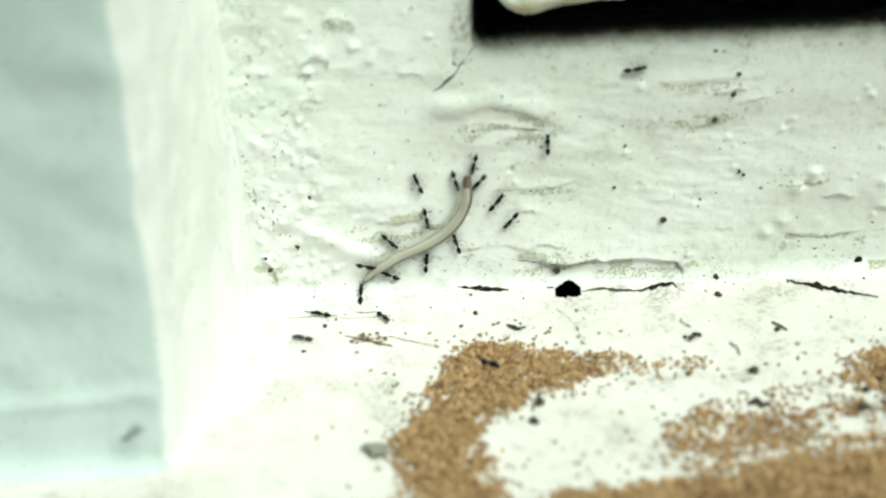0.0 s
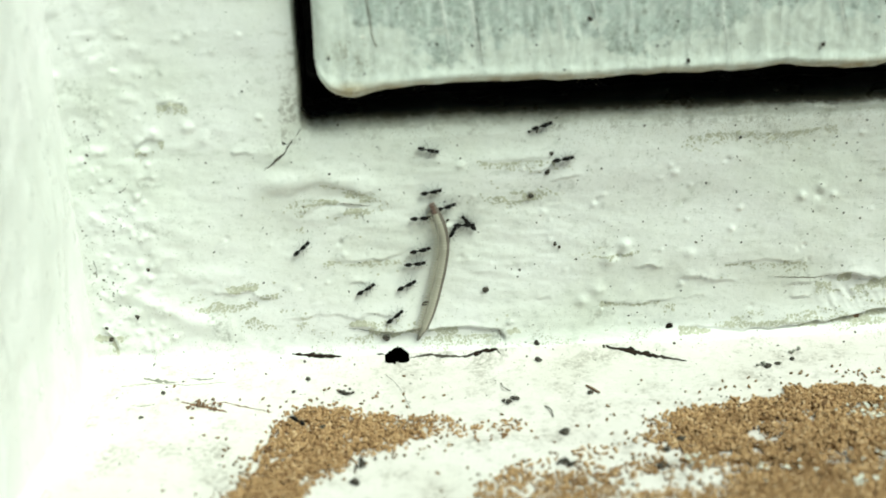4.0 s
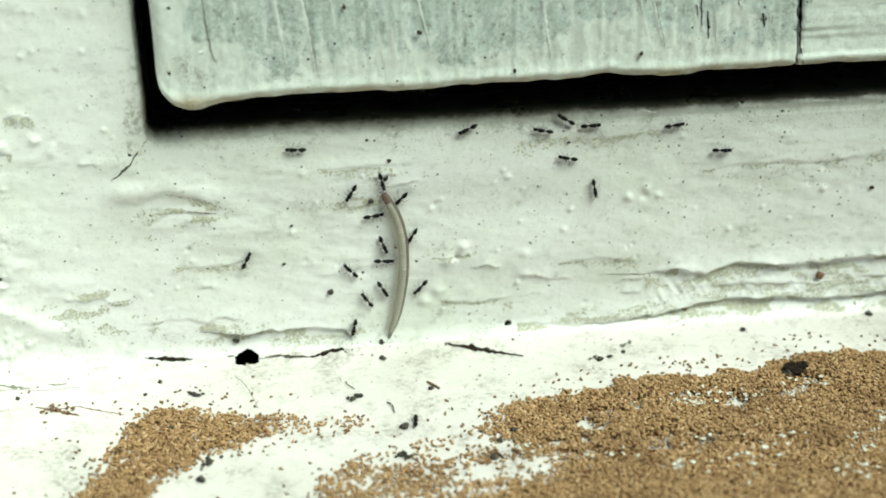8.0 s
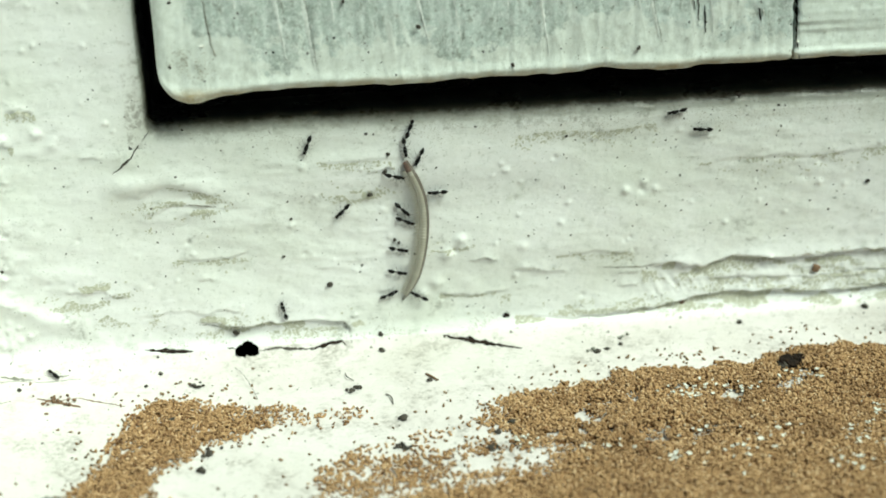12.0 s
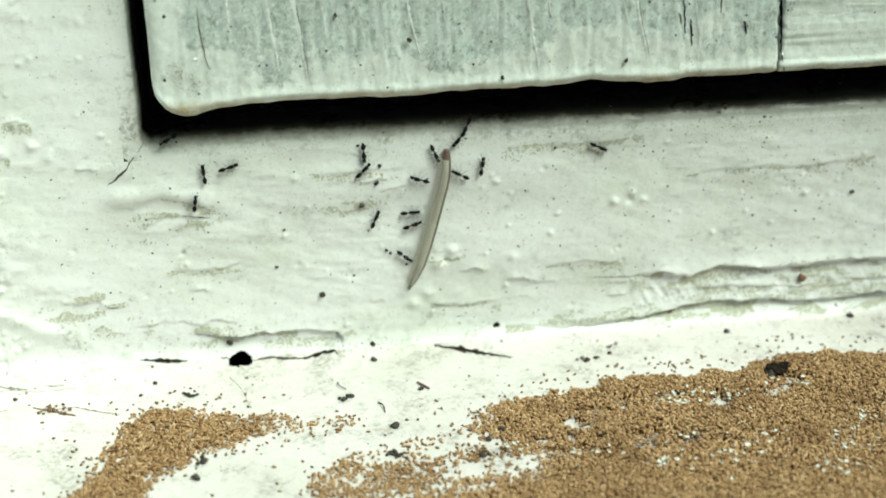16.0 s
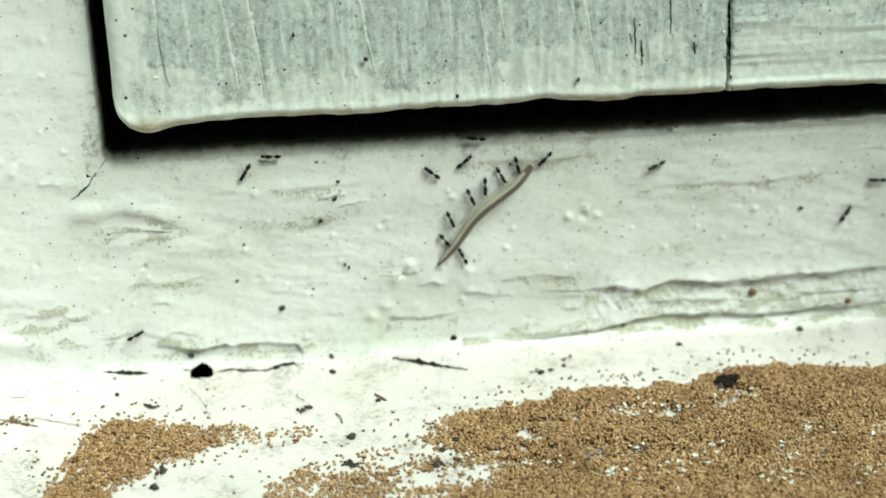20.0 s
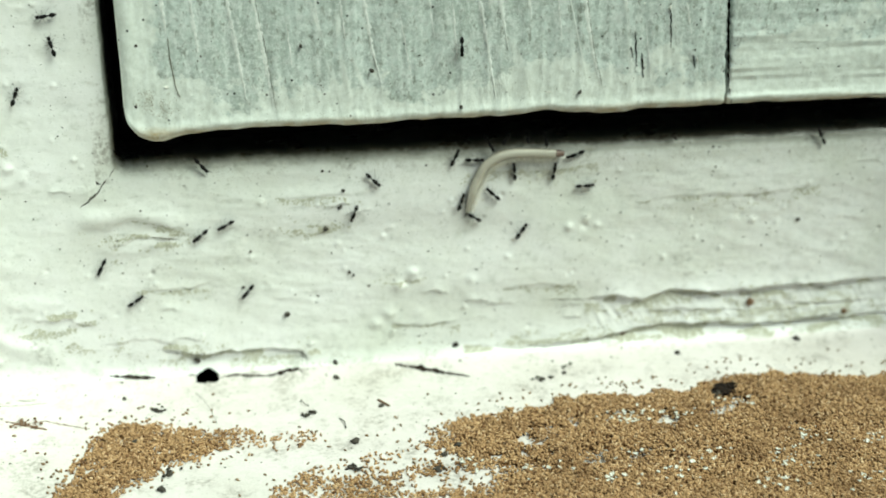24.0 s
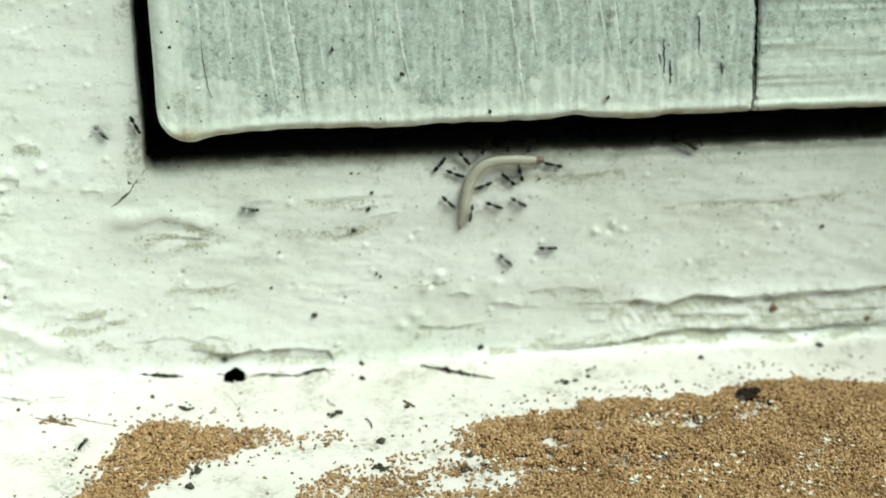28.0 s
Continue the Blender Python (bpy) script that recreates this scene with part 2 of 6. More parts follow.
BACK = plain("millipede_back", (0.085, 0.072, 0.060), (0.13, 0.11, 0.09), 1200, 0.35, 0.0001, 0.5)
HEAD = plain("millipede_head", (0.10, 0.060, 0.048), (0.17, 0.11, 0.085), 1200, 0.35, 0.0001, 0.5)
TAIL = plain("millipede_tail", (0.17, 0.16, 0.14), (0.26, 0.25, 0.21), 1200, 0.4, 0.0001, 0.5)
MILLI_LEG = plain("millipede_leg", (0.60, 0.57, 0.46), (0.48, 0.45, 0.36), 1200, 0.45, 0.00005)


def frass_material():
    m = Mat("frass_pellets", 0.75, 0.25)
    n = m.add("ShaderNodeValToRGB")
    e = n.color_ramp.elements
    e[0].position, e[0].color = 0.0, (0.19, 0.088, 0.034, 1)
    e[1].position, e[1].color = 1.0, (0.72, 0.54, 0.34, 1)
    for p, c in ((0.05, (0.11, 0.060, 0.030, 1)), (0.09, (0.28, 0.168, 0.080, 1)), (0.55, (0.41, 0.262, 0.128, 1)), (0.88, (0.54, 0.36, 0.19, 1))):
        k = e.new(p)
        k.color = c
    m.link(m.island(), n.inputs[0])
    c = m.mix(m.math("MULTIPLY", m.ramp(m.noise(2500, 3), 0.4, 0.7), 0.35), n.outputs[0], (0.15, 0.08, 0.035))
    c = m.mix(m.math("MULTIPLY", m.ramp(m.noise(85, 5, 0.65), 0.50, 0.70), 0.6), c, (0.15, 0.078, 0.032))
    m.colour(c)
    return m.m


FRASS = frass_material()
LIP_DIRT_SHADE = plain("brown_dirt_and_shade", (0.44, 0.43, 0.35), (0.27, 0.255, 0.19), 1500, 0.9, 0.00005, 0.2)
STAIN = plain("brown_stain", (0.42, 0.41, 0.34), (0.27, 0.25, 0.18), 1800, 0.8, 0.00005, 0.2)
OLIVE = plain("olive_stain_shade", (0.60, 0.60, 0.50), (0.43, 0.43, 0.33), 1400, 0.7, 0.00003, 0.25)
BED = plain("shaded_frass_bed", (0.11, 0.056, 0.024), (0.21, 0.115, 0.05), 1600, 0.9, 0.0006, 0.1)


# ---------------------------------------------------------------- mesh helpers
def mesh_of(name, verts, faces, mat, smooth=True):
    me = bpy.data.meshes.new(name)
    me.from_pydata([tuple(v) for v in verts], [], faces)
    for mt in mat if isinstance(mat, (list, tuple)) else (mat,):
        me.materials.append(mt)
    if smooth:
        me.polygons.foreach_set("use_smooth", [True] * len(me.polygons))
    me.update()
    return me


def part(name, me, parent=None, label="", at=None):
    ob = new(name, me)
    if parent:
        ob.parent = parent
    if at is not None:
        ob.matrix_basis = at
    if label:
        tagged(ob, label)
    return ob


def from_bm(name, bm, mat, smooth=True):
    me = bpy.data.meshes.new(name)
    bm.to_mesh(me)
    bm.free()
    me.materials.append(mat)
    if smooth:
        me.polygons.foreach_set("use_smooth", [True] * len(me.polygons))
    return me


def sheet(xyz, keep=None):
    """Vertices and quads of a grid of points (rows, columns, 3)."""
    r, c, _ = xyz.shape
    idx = np.arange(r * c).reshape(r, c)
    q = np.stack([idx[:-1, :-1], idx[:-1, 1:], idx[1:, 1:], idx[1:, :-1]], -1)
    q = q[keep] if keep is not None else q.reshape(-1, 4)
    return xyz.reshape(-1, 3), q.tolist()


def grid_mesh(name, xyz, mat, keep=None):
    v, f = sheet(xyz * MM, keep)
    return mesh_of(name, v, f, mat)


def fuzz(x, y, seed, scale):
    """Smooth value noise over the plane in -1..1, for arrays in millimetres."""
    x, y = np.asarray(x, float) / scale, np.asarray(y, float) / scale
    i, j = np.floor(x).astype(int), np.floor(y).astype(int)
    fx, fy = x - i, y - j
    fx, fy = fx * fx * (3 - 2 * fx), fy * fy * (3 - 2 * fy)

    def h(a, b):
        n = (a * 374761393 + b * 668265263 + seed * 982451653) & 0x7FFFFFFF
        n = ((n ^ (n >> 13)) * 1274126177) & 0x7FFFFFFF
        return ((n ^ (n >> 16)) & 0xFFFF) / 32767.5 - 1

    return (h(i, j) * (1 - fx) + h(i + 1, j) * fx) * (1 - fy) + (h(i, j + 1) * (1 - fx) + h(i + 1, j + 1) * fx) * fy


def stroke_distance(x, z, pts):
    """Distance to a polyline, signed positive above it, and the way along it in 0..1."""
    best, side, along = np.full(np.shape(x), 1e9), np.zeros(np.shape(x)), np.zeros(np.shape(x))
    n = len(pts) - 1
    for k in range(n):
        (ax, az_), (bx, bz) = pts[k], pts[k + 1]
        dx, dz = bx - ax, bz - az_
        s = np.clip(((x - ax) * dx + (z - az_) * dz) / (dx * dx + dz * dz), 0, 1)
        ox, oz = x - ax - s * dx, z - az_ - s * dz
        d = np.hypot(ox, oz)
        near = d < best
        best = np.where(near, d, best)
        side = np.where(near, np.where(dx * oz - dz * ox >= 0, 1.0, -1.0), side)
        along = np.where(near, (k + s) / n, along)
    return best * side, along


# ---------------------------------------------------------------- the window frame
GAP_X, GAP_Z = -13.7, 47.2      # corner of the frame's opening
REVEAL_X, REVEAL_LEAN = -55.0, 0.14
FILLET = 4.5

SPLIT = FILLET * (1 - math.sqrt(0.5))   # where the frame's share of the rounded corner meets the sill's

# paint edges: points along each, height of the coat above, width of its slope, hollow below
LIPS = [
    ([(-9, 7.2), (-2, 5.6), (5.3, 5.8), (13.6, 5.6), (17, 5.3), (19.4, 5.0), (20.0, 3.2), (20.3, 1.0)], 0.75, 2.2, 0.55),
    ([(77.8, 12.2), (84, 12.7), (89.6, 11.2), (95.9, 13.1), (105.5, 12.0), (116, 12.4), (125, 12.5), (170, 12.7)], 0.95, 2.6, 0.6),
    ([(52.8, 3.3), (64.5, 2.2), (74.8, 2.6), (84.4, 3.6), (89.9, 5.2), (104.4, 5.0), (115, 3.8), (125, 4.2), (170, 4.4)], 0.8, 2.3, 0.85),
    ([(-22, 35.4), (-17, 33.9), (-12, 35.8), (-6.9, 34.3), (-3, 32.7)], 0.2, 2.4, 0.5),
    ([(-16.5, 29.6), (-11, 31.5), (-3.4, 31.2)], 0.25, 2.5, 0.25),
    ([(-32, 14.6), (-26.6, 15.2), (-21, 13)], 0.3, 1.5, 0.5),
    ([(16, 38.6), (21, 38), (27, 38.6), (33, 38.2)], 0.16, 1.6, 0.3),
    ([(52, 41), (60, 41.8), (70, 40.8), (80, 42)], 0.14, 2.2, 0.2),
    ([(-20, 9), (-12, 9.6), (-5, 8.6)], 0.25, 1.8, 0.3),
    ([(38, 9.2), (44, 8.2), (52, 9.0)], 0.3, 1.6, 0.25),
    ([(90, 8.8), (100, 8.2), (112, 7.4), (124, 8.0), (140, 7.6)], 0.25, 1.6, 0.4),
    ([(-12, 20.5), (-4, 19.8), (3, 21)], 0.18, 1.4, 0.3),
    ([(60, 15.6), (68, 16.4), (76, 15.4)], 0.2, 1.4, 0.3),
    ([(88, 33), (98, 34), (110, 33.2), (126, 34.4)], 0.14, 2.0, 0.25),
    ([(-43, 43.6), (-40.5, 45.6), (-38, 45.0)], 0.35, 1.2, 0.35),
    ([(-38.5, 51.6), (-36, 52.2), (-33.5, 51.0)], 0.35, 1.0, 0.35),
    ([(-53, 9.5), (-51.4, 7.0), (-50.6, 4.2)], 0.5, 1.6, 0.3),
]
# soft folds in the paint: points, height, width
FOLDS = [
    ([(-47, 15.6), (-41, 12.2), (-36, 9.6), (-31, 7.8)], 0.75, 1.7),
    ([(-24, 34.4), (-17, 36.4), (-11, 36.9), (-5, 35.2), (1, 33.4)], 0.6, 1.9),
    ([(-19, 30.2), (-13, 29.2), (-6, 30.4)], 0.35, 1.5),
    ([(-52, 14.5), (-47, 17.5), (-43, 20)], 0.5, 1.3),
    ([(-40, 20), (-33, 18.2), (-27, 18.8)], 0.35, 1.8),
]
# lumps under the paint: x, z, radius, height
LUMPS = [
    (74.1, 28.6, 1.1, 0.55), (77.5, 30.2, 1.0, 0.35), (79.8, 28.6, 0.9, 0.35), (77.3, 28.4, 1.0, -0.4), (112.2, 27.6, 0.8, 0.5),
    (13.1, 37.8, 0.9, 0.4), (51.1, 34.4, 0.8, 0.35), (39.6, 17.6, 1.6, 0.6), (42.4, 20.6, 1.3, 0.55), (41.2, 18.4, 0.8, -0.6),
    (34.8, 9.4, 1.5, 0.55), (37.5, 11.5, 1.8, 0.5), (44, 11, 2.2, 0.3), (54.3, 18.4, 1.2, 0.3), (-36.1, 51.4, 1.2, 0.5),
    (-43.3, 20.8, 1.2, -0.5), (-44.6, 21.6, 1.4, 0.6), (-41.6, 43.2, 1.2, 0.5), (-39.4, 46.6, 1.0, 0.5), (-46.4, 11.8, 1.6, 0.5), (-48.2, 13.4, 1.3, -0.4),
    (-33.8, 47.2, 1.3, 0.6), (-31.1, 44.8, 1.0, 0.4), (-21.3, 48.5, 0.7, 0.4), (-18.1, 54, 0.6, 0.45), (-34, 62.9, 0.7, 0.35),
]


rnd = random.Random(12)
BUMPS = [(rnd.uniform(-53, 140), rnd.uniform(5, 44), rnd.uniform(0.35, 0.8), rnd.choice([1, 1, 1, -1]) * rnd.uniform(0.12, 0.4)) for _ in range(90)]
BUMPS += [(rnd.uniform(-53, -16), rnd.uniform(40, 84), rnd.uniform(0.35, 0.9), rnd.uniform(0.08, 0.3)) for _ in range(70)]
BUMPS += [(rnd.uniform(-54, -40), rnd.uniform(4, 44), rnd.uniform(0.35, 0.9), rnd.uniform(0.15, 0.5)) for _ in range(70)]
NICKS = []   # short chips and wrinkles in the paint
for _ in range(26):
    nx, nz, nl = rnd.uniform(-48, 138), rnd.uniform(7, 42), rnd.uniform(1.2, 4.0)
    na = rnd.gauss(0, 0.10)
    NICKS.append(([(nx - nl, nz - nl * na), (nx - nl * 0.3, nz + rnd.uniform(0.2, 0.8)), (nx + nl * 0.4, nz + rnd.uniform(0.1, 0.7)), (nx + nl, nz + nl * na)], rnd.uniform(0.12, 0.34), rnd.uniform(0.7, 1.6), rnd.uniform(0.1, 0.4)))


def wall_out(x, z):
    """How far the painted frame stands out from its plane, in millimetres."""
    x, z = np.asarray(x, float), np.asarray(z, float)
    calm = 0.25 + 0.75 * np.clip(0.4 + fuzz(x, z, 10, 22), 0, 1)
    h = 0.5 * fuzz(x * 0.6, z * 1.2, 3, 11) + calm * (0.20 * fuzz(x * 0.6 + 0.3 * z, z * 1.3, 4, 3.2) + 0.07 * fuzz(x * 0.6, z * 1.4, 5, 1.1))
    h = h * (1 - 0.6 * np.clip((-18 - x) / 6, 0, 1) * np.clip((z - 24) / 10, 0, 1))   # smoother on the upright
    rough = np.clip((-24 - x) / 20, 0, 1) + np.clip((12 - z) / 10, 0, 1) * 0.5   # lumpier towards the corners
    h = h + rough * (0.25 * np.abs(fuzz(x, z, 6, 4.4)) + 0.07 * fuzz(x, z, 7, 1.5) + 0.4 * np.clip(fuzz(x, z, 9, 2.3) - 0.35, 0, 1))
    for pts, amp, width, hollow in LIPS:
        d, s = stroke_distance(x, z, pts)
        ends = np.clip(np.minimum(s, 1 - s) * 7, 0, 1)
        wob = d + 0.35 * fuzz(x, z, 8, 1.7)
        sharp = 1 / (1 + np.exp(-np.clip(wob / (0.035 * width), -30, 30)))
        ends = ends * (1 + 0.35 * fuzz(x, z * 0, 13, 6))
        h = h + 1.15 * ends * amp * (sharp * np.exp(-np.maximum(wob, 0) / width) - (1 - sharp) * hollow * np.exp(np.minimum(wob, 0) / (0.9 * width)))
    for pts, amp, width, hollow in NICKS:
        near = (np.abs(x - pts[1][0]) < 8) & (np.abs(z - pts[1][1]) < 6)
        if not near.any():
            continue
        d, s = stroke_distance(x, z, pts)
        d = d + 0.3 * fuzz(x, z, 11, 1.3)
        ends = np.clip(np.minimum(s, 1 - s) * 4, 0, 1) * near
        h = h + ends * amp * np.where(d > 0, np.exp(-np.abs(d) / width), -hollow * np.exp(-np.abs(d) / (0.6 * width)))
    # brushed striations between the two long edges, and wrinkles where they meet
    band = np.clip((x - 74) / 8, 0, 1) * np.clip((z - 4.5) / 2, 0, 1) * np.clip((12.2 - z) / 2, 0, 1)
    h = h + band * (0.10 * fuzz(x + 0.5 * z, z * 0.12, 14, 0.75) + 0.16 * fuzz(x * 0.1, z, 15, 0.8))
    h = h + 0.30 * np.exp(-(((x - 84.5) / 3.5) ** 2 + ((z - 8.2) / 2.2) ** 2)) * fuzz(x + 0.8 * z, z * 0.15, 16, 0.9)
    for pts, amp, width in FOLDS:
        d, s = stroke_distance(x, z, pts)
        h = h + amp * np.clip(np.minimum(s, 1 - s) * 5 + 0.15, 0, 1) * np.exp(-((d + 0.4 * fuzz(x, z, 17, 2.2)) / width) ** 2)
    for bx, bz, r, amp in LUMPS + BUMPS:
        h = h + amp * np.exp(-((x - bx) ** 2 + (z - bz) ** 2) / (0.5 * r * r))
    inside = np.where((x > GAP_X), np.clip((GAP_Z - 4.0 - z) / 4, 0, 1), np.where(z > GAP_Z - 4, np.clip((GAP_X - 4.0 - x) / 4, 0, 1), 1))
    corner = np.hypot(np.maximum(GAP_X - x, 0), np.maximum(GAP_Z - z, 0))
    inside = np.where((x <= GAP_X) & (z <= GAP_Z), np.clip((corner - 4.0) / 4, 0, 1), inside)
    h = h * inside
    low = np.clip(FILLET - np.maximum(z, 0), 0, FILLET)
    return h * np.clip((z - SPLIT) / 2.2, 0, 1) + FILLET - np.sqrt(np.maximum(FILLET**2 - low**2, 0))


_GX, _GZ = np.arange(-57, 186, 0.5), np.arange(0, 100, 0.5)
_WALL = wall_out(*np.meshgrid(_GX, _GZ))


def wall_near(x, z):
    """The same, read from a table."""
    i, j = min(max((x + 57) * 2, 0), len(_GX) - 2), min(max(z * 2, 0), len(_GZ) - 2)
    a, b = int(i), int(j)
    f, k = i - a, j - b
    w = _WALL
    return float((w[b, a] * (1 - f) + w[b, a + 1] * f) * (1 - k) + (w[b + 1, a] * (1 - f) + w[b + 1, a + 1] * f) * k)


def wall_table(x, z):
    """The same for arrays."""
    i, j = np.clip((x + 57) * 2, 0, len(_GX) - 2), np.clip(z * 2, 0, len(_GZ) - 2)
    a, b = i.astype(int), j.astype(int)
    f, k = i - a, j - b
    w = _WALL
    return (w[b, a] * (1 - f) + w[b, a + 1] * f) * (1 - k) + (w[b + 1, a] * (1 - f) + w[b + 1, a + 1] * f) * k


HOLE = (0.0, -1.75, 0.95)


def in_hole(x, y, z):
    """Whether a place lies in the mouth of the hole bored into the corner."""
    a = np.arctan2(np.asarray(z) - np.asarray(y) - 2.7, x)
    r = 1 + 0.13 * np.sin(3 * a + 1) + 0.08 * np.sin(5 * a)
    return (x / 2.35) ** 2 + ((y - HOLE[1]) ** 2 + (z - HOLE[2]) ** 2) / 1.55**2 < r * r


def folded(x, z):
    """The height on the rounded corner of what lies at height z on the frame's plane, seen from above in front."""
    h = z
    for _ in range(40):
        h = 0.6 * h + 0.4 * (z + 0.466 * wall_near(x, max(h, 0.02)))
    return max(h, 0.02)


# across the lip of the opening: way towards the gap, way inwards
LIP_PROFILE = [(-4.0, 0.0), (-3.1, 0.2), (-2.3, 0.58), (-1.5, 1.2), (-0.8, 2.1), (-0.3, 3.4), (-0.1, 6), (-0.1, 12), (-0.1, 26)]


def build_frame():
    xs = np.concatenate([np.arange(-56, 145, 0.32), np.arange(145, 185, 2.0)])
    zs = np.concatenate([np.arange(SPLIT, 8, 0.22), np.arange(8, GAP_Z - 4.0, 0.32), [GAP_Z - 4.0]])
    x, z = np.meshgrid(xs, zs)
    cx, cz = (x[1:, 1:] + x[:-1, :-1]) / 2, (z[1:, 1:] + z[:-1, :-1]) / 2
    rail = part("window_frame", grid_mesh("window_frame", np.stack([x, -wall_out(x, z), z], -1), PAINT, ~in_hole(cx, -wall_out(cx, cz), cz)))
    tagged(rail, "white painted wooden window frame with drips, cracks and fly specks", "window frame", kind="structure")
    xs = np.append(np.arange(-56, GAP_X - 4.0, 0.32), GAP_X - 4.0)
    zs = np.concatenate([[GAP_Z - 4.0], np.arange(GAP_Z - 3.7, 86, 0.32), np.arange(86, 140, 3.0)])
    x, z = np.meshgrid(xs, zs)
    part("frame_upright", grid_mesh("frame_upright", np.stack([x, -wall_out(x, z), z], -1), PAINT), rail)
    # the rounded edge of the opening and its deep ledge, shade painted near-black
    prof = LIP_PROFILE
    path = [(x, GAP_Z, 0.0, 1.0) for x in np.arange(184, GAP_X + 1.6, -0.8)]
    path += [(GAP_X + 1.5 - 1.5 * math.sin(a), GAP_Z + 1.5 - 1.5 * math.cos(a), math.sin(a), math.cos(a)) for a in np.linspace(0.1, 1.47, 8)]
    path += [(GAP_X, z, 1.0, 0.0) for z in np.arange(GAP_Z + 1.6, 140, 0.8)]
    pts = np.zeros((len(path), len(prof), 3))
    for i, (px, pz, nx, nz) in enumerate(path):
        wob = 0.25 * fuzz(px, pz, 21, 5) + 0.12 * fuzz(px, pz, 22, 1.6)
        for k, (s, dep) in enumerate(prof):
            w = 0 if k == 0 else wob * min(k / 3, 1)
            pts[i, k] = (px + nx * (s * (1 - 0.68 * nx) + w), dep, pz + nz * (s + w))
    # the outer row runs along the face's own edge
    for i, (px, pz, nx, nz) in enumerate(path):
        f = 2 * math.atan2(nx, nz) / (math.pi / 2)
        if 0 < f < 2:
            pts[i, 0] = (GAP_X + 1.5 - 5.5 * min(f, 1), 0.0, GAP_Z - 4.0 + 5.5 * max(f - 1, 0))
        else:
            pts[i, 0] = (px - 4.0 * nx, 0.0, pz - 4.0 * nz)
    v, f = sheet(pts * MM)
    half = len(prof) - 1
    me = mesh_of("opening_edge", v, f, [GAP_BLACK, EDGE_PAINT])
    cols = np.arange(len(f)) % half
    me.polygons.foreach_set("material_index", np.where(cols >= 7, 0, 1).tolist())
    part("opening_edge", me, rail, "rounded paint edge, its colour fading to black for the gap's dirt and shade")
    # the borer hole's lining, its inner darkness put into the colour
    ring, n, c = [], 20, math.sqrt(0.5)
    for dep, s in ((0.25, 1.3), (1.0, 1.3), (2.5, 1.2), (5, 1.1), (9, 0.9)):
        for k in range(n):
            a = 2 * math.pi * k / n
            w = 1.55 * s * math.sin(a)
            ring.append((2.35 * s * math.cos(a), HOLE[1] + c * dep + c * w, HOLE[2] - c * dep + c * w))
    faces = [(i * n + k, i * n + (k + 1) % n, (i + 1) * n + (k + 1) % n, (i + 1) * n + k) for i in range(4) for k in range(n)]
    faces.append(tuple(4 * n + k for k in range(n)))
    part("hole_lining", mesh_of("hole_lining", np.array(ring) * MM, faces, BLACK), rail, "black insect-bored hole in the rotten wood")
    # outer block behind the face
    bm = bmesh.new()
    bmesh.ops.create_cube(bm, size=1, matrix=pose(0.0645, 0.042, 0.0215) @ Matrix.Diagonal((0.241, 0.03, 0.043, 1)))
    part("frame_core", from_bm("frame_core", bm, ROT, False), rail)
    return rail


def sliver(name, pts, width, mat, parent, lift=0.12, seed=1, onto="wall"):
    """A thin, uneven crack or split that follows a line on the frame or the sill."""
    rnd = random.Random(seed)
    verts, n = [], 0
    for k in range(len(pts) - 1):
        (ax, az_), (bx, bz) = pts[k], pts[k + 1]
        steps = max(2, int(math.hypot(bx - ax, bz - az_) / 0.5))
        for s in range(steps + (k == len(pts) - 2)):
            f = s / steps
            verts.append((ax + (bx - ax) * f + rnd.uniform(-0.1, 0.1), az_ + (bz - az_) * f + rnd.uniform(-0.12, 0.12)))
    out, n = [], len(verts)
    for k, (x, z) in enumerate(verts):
        w = width * (0.25 + 0.75 * math.sin(math.pi * (k + 0.3) / n)) * rnd.uniform(0.4, 1.25)
        for o, up in ((-w / 2, 0.0), (0.0, lift), (w / 2, 0.0)):
            if onto == "wall":
                if o < 0:
                    z = folded(x, z) if z < 4 else z
                out.append((x, -float(wall_out(x, z + o)) + 0.03 - up, z + o))
            elif onto == "sash":
                g = float(sash_relief(x + o, z, *(STILE_GRAIN if x < SASH_JOINT else RAIL_GRAIN)))
                out.append((x + o, SASH_Y + 0.05 - up - g, z))
            else:
                out.append((x, z + o, float(sill_up(x, z + o)) - 0.03 + up))
    faces = []
    for k in range(n - 1):
        a = 3 * k
        faces += [(a, a + 3, a + 4, a + 1), (a + 1, a + 4, a + 5, a + 2)]
    return part(name, mesh_of(name, np.array(out) * MM, faces, mat), parent)


# ---------------------------------------------------------------- the sill
def sill_up(x, y):
    x, y = np.asarray(x, float), np.asarray(y, float)
    h = 0.20 * fuzz(x, y, 31, 14) + 0.10 * fuzz(x * 0.7, y, 32, 4) + 0.05 * fuzz(x, y, 33, 1.3)
    low = np.clip(FILLET + y, 0, FILLET)
    return h * np.clip((-y - SPLIT) / 3, 0, 1) + FILLET - np.sqrt(np.maximum(FILLET**2 - low**2, 0)) * 1.0


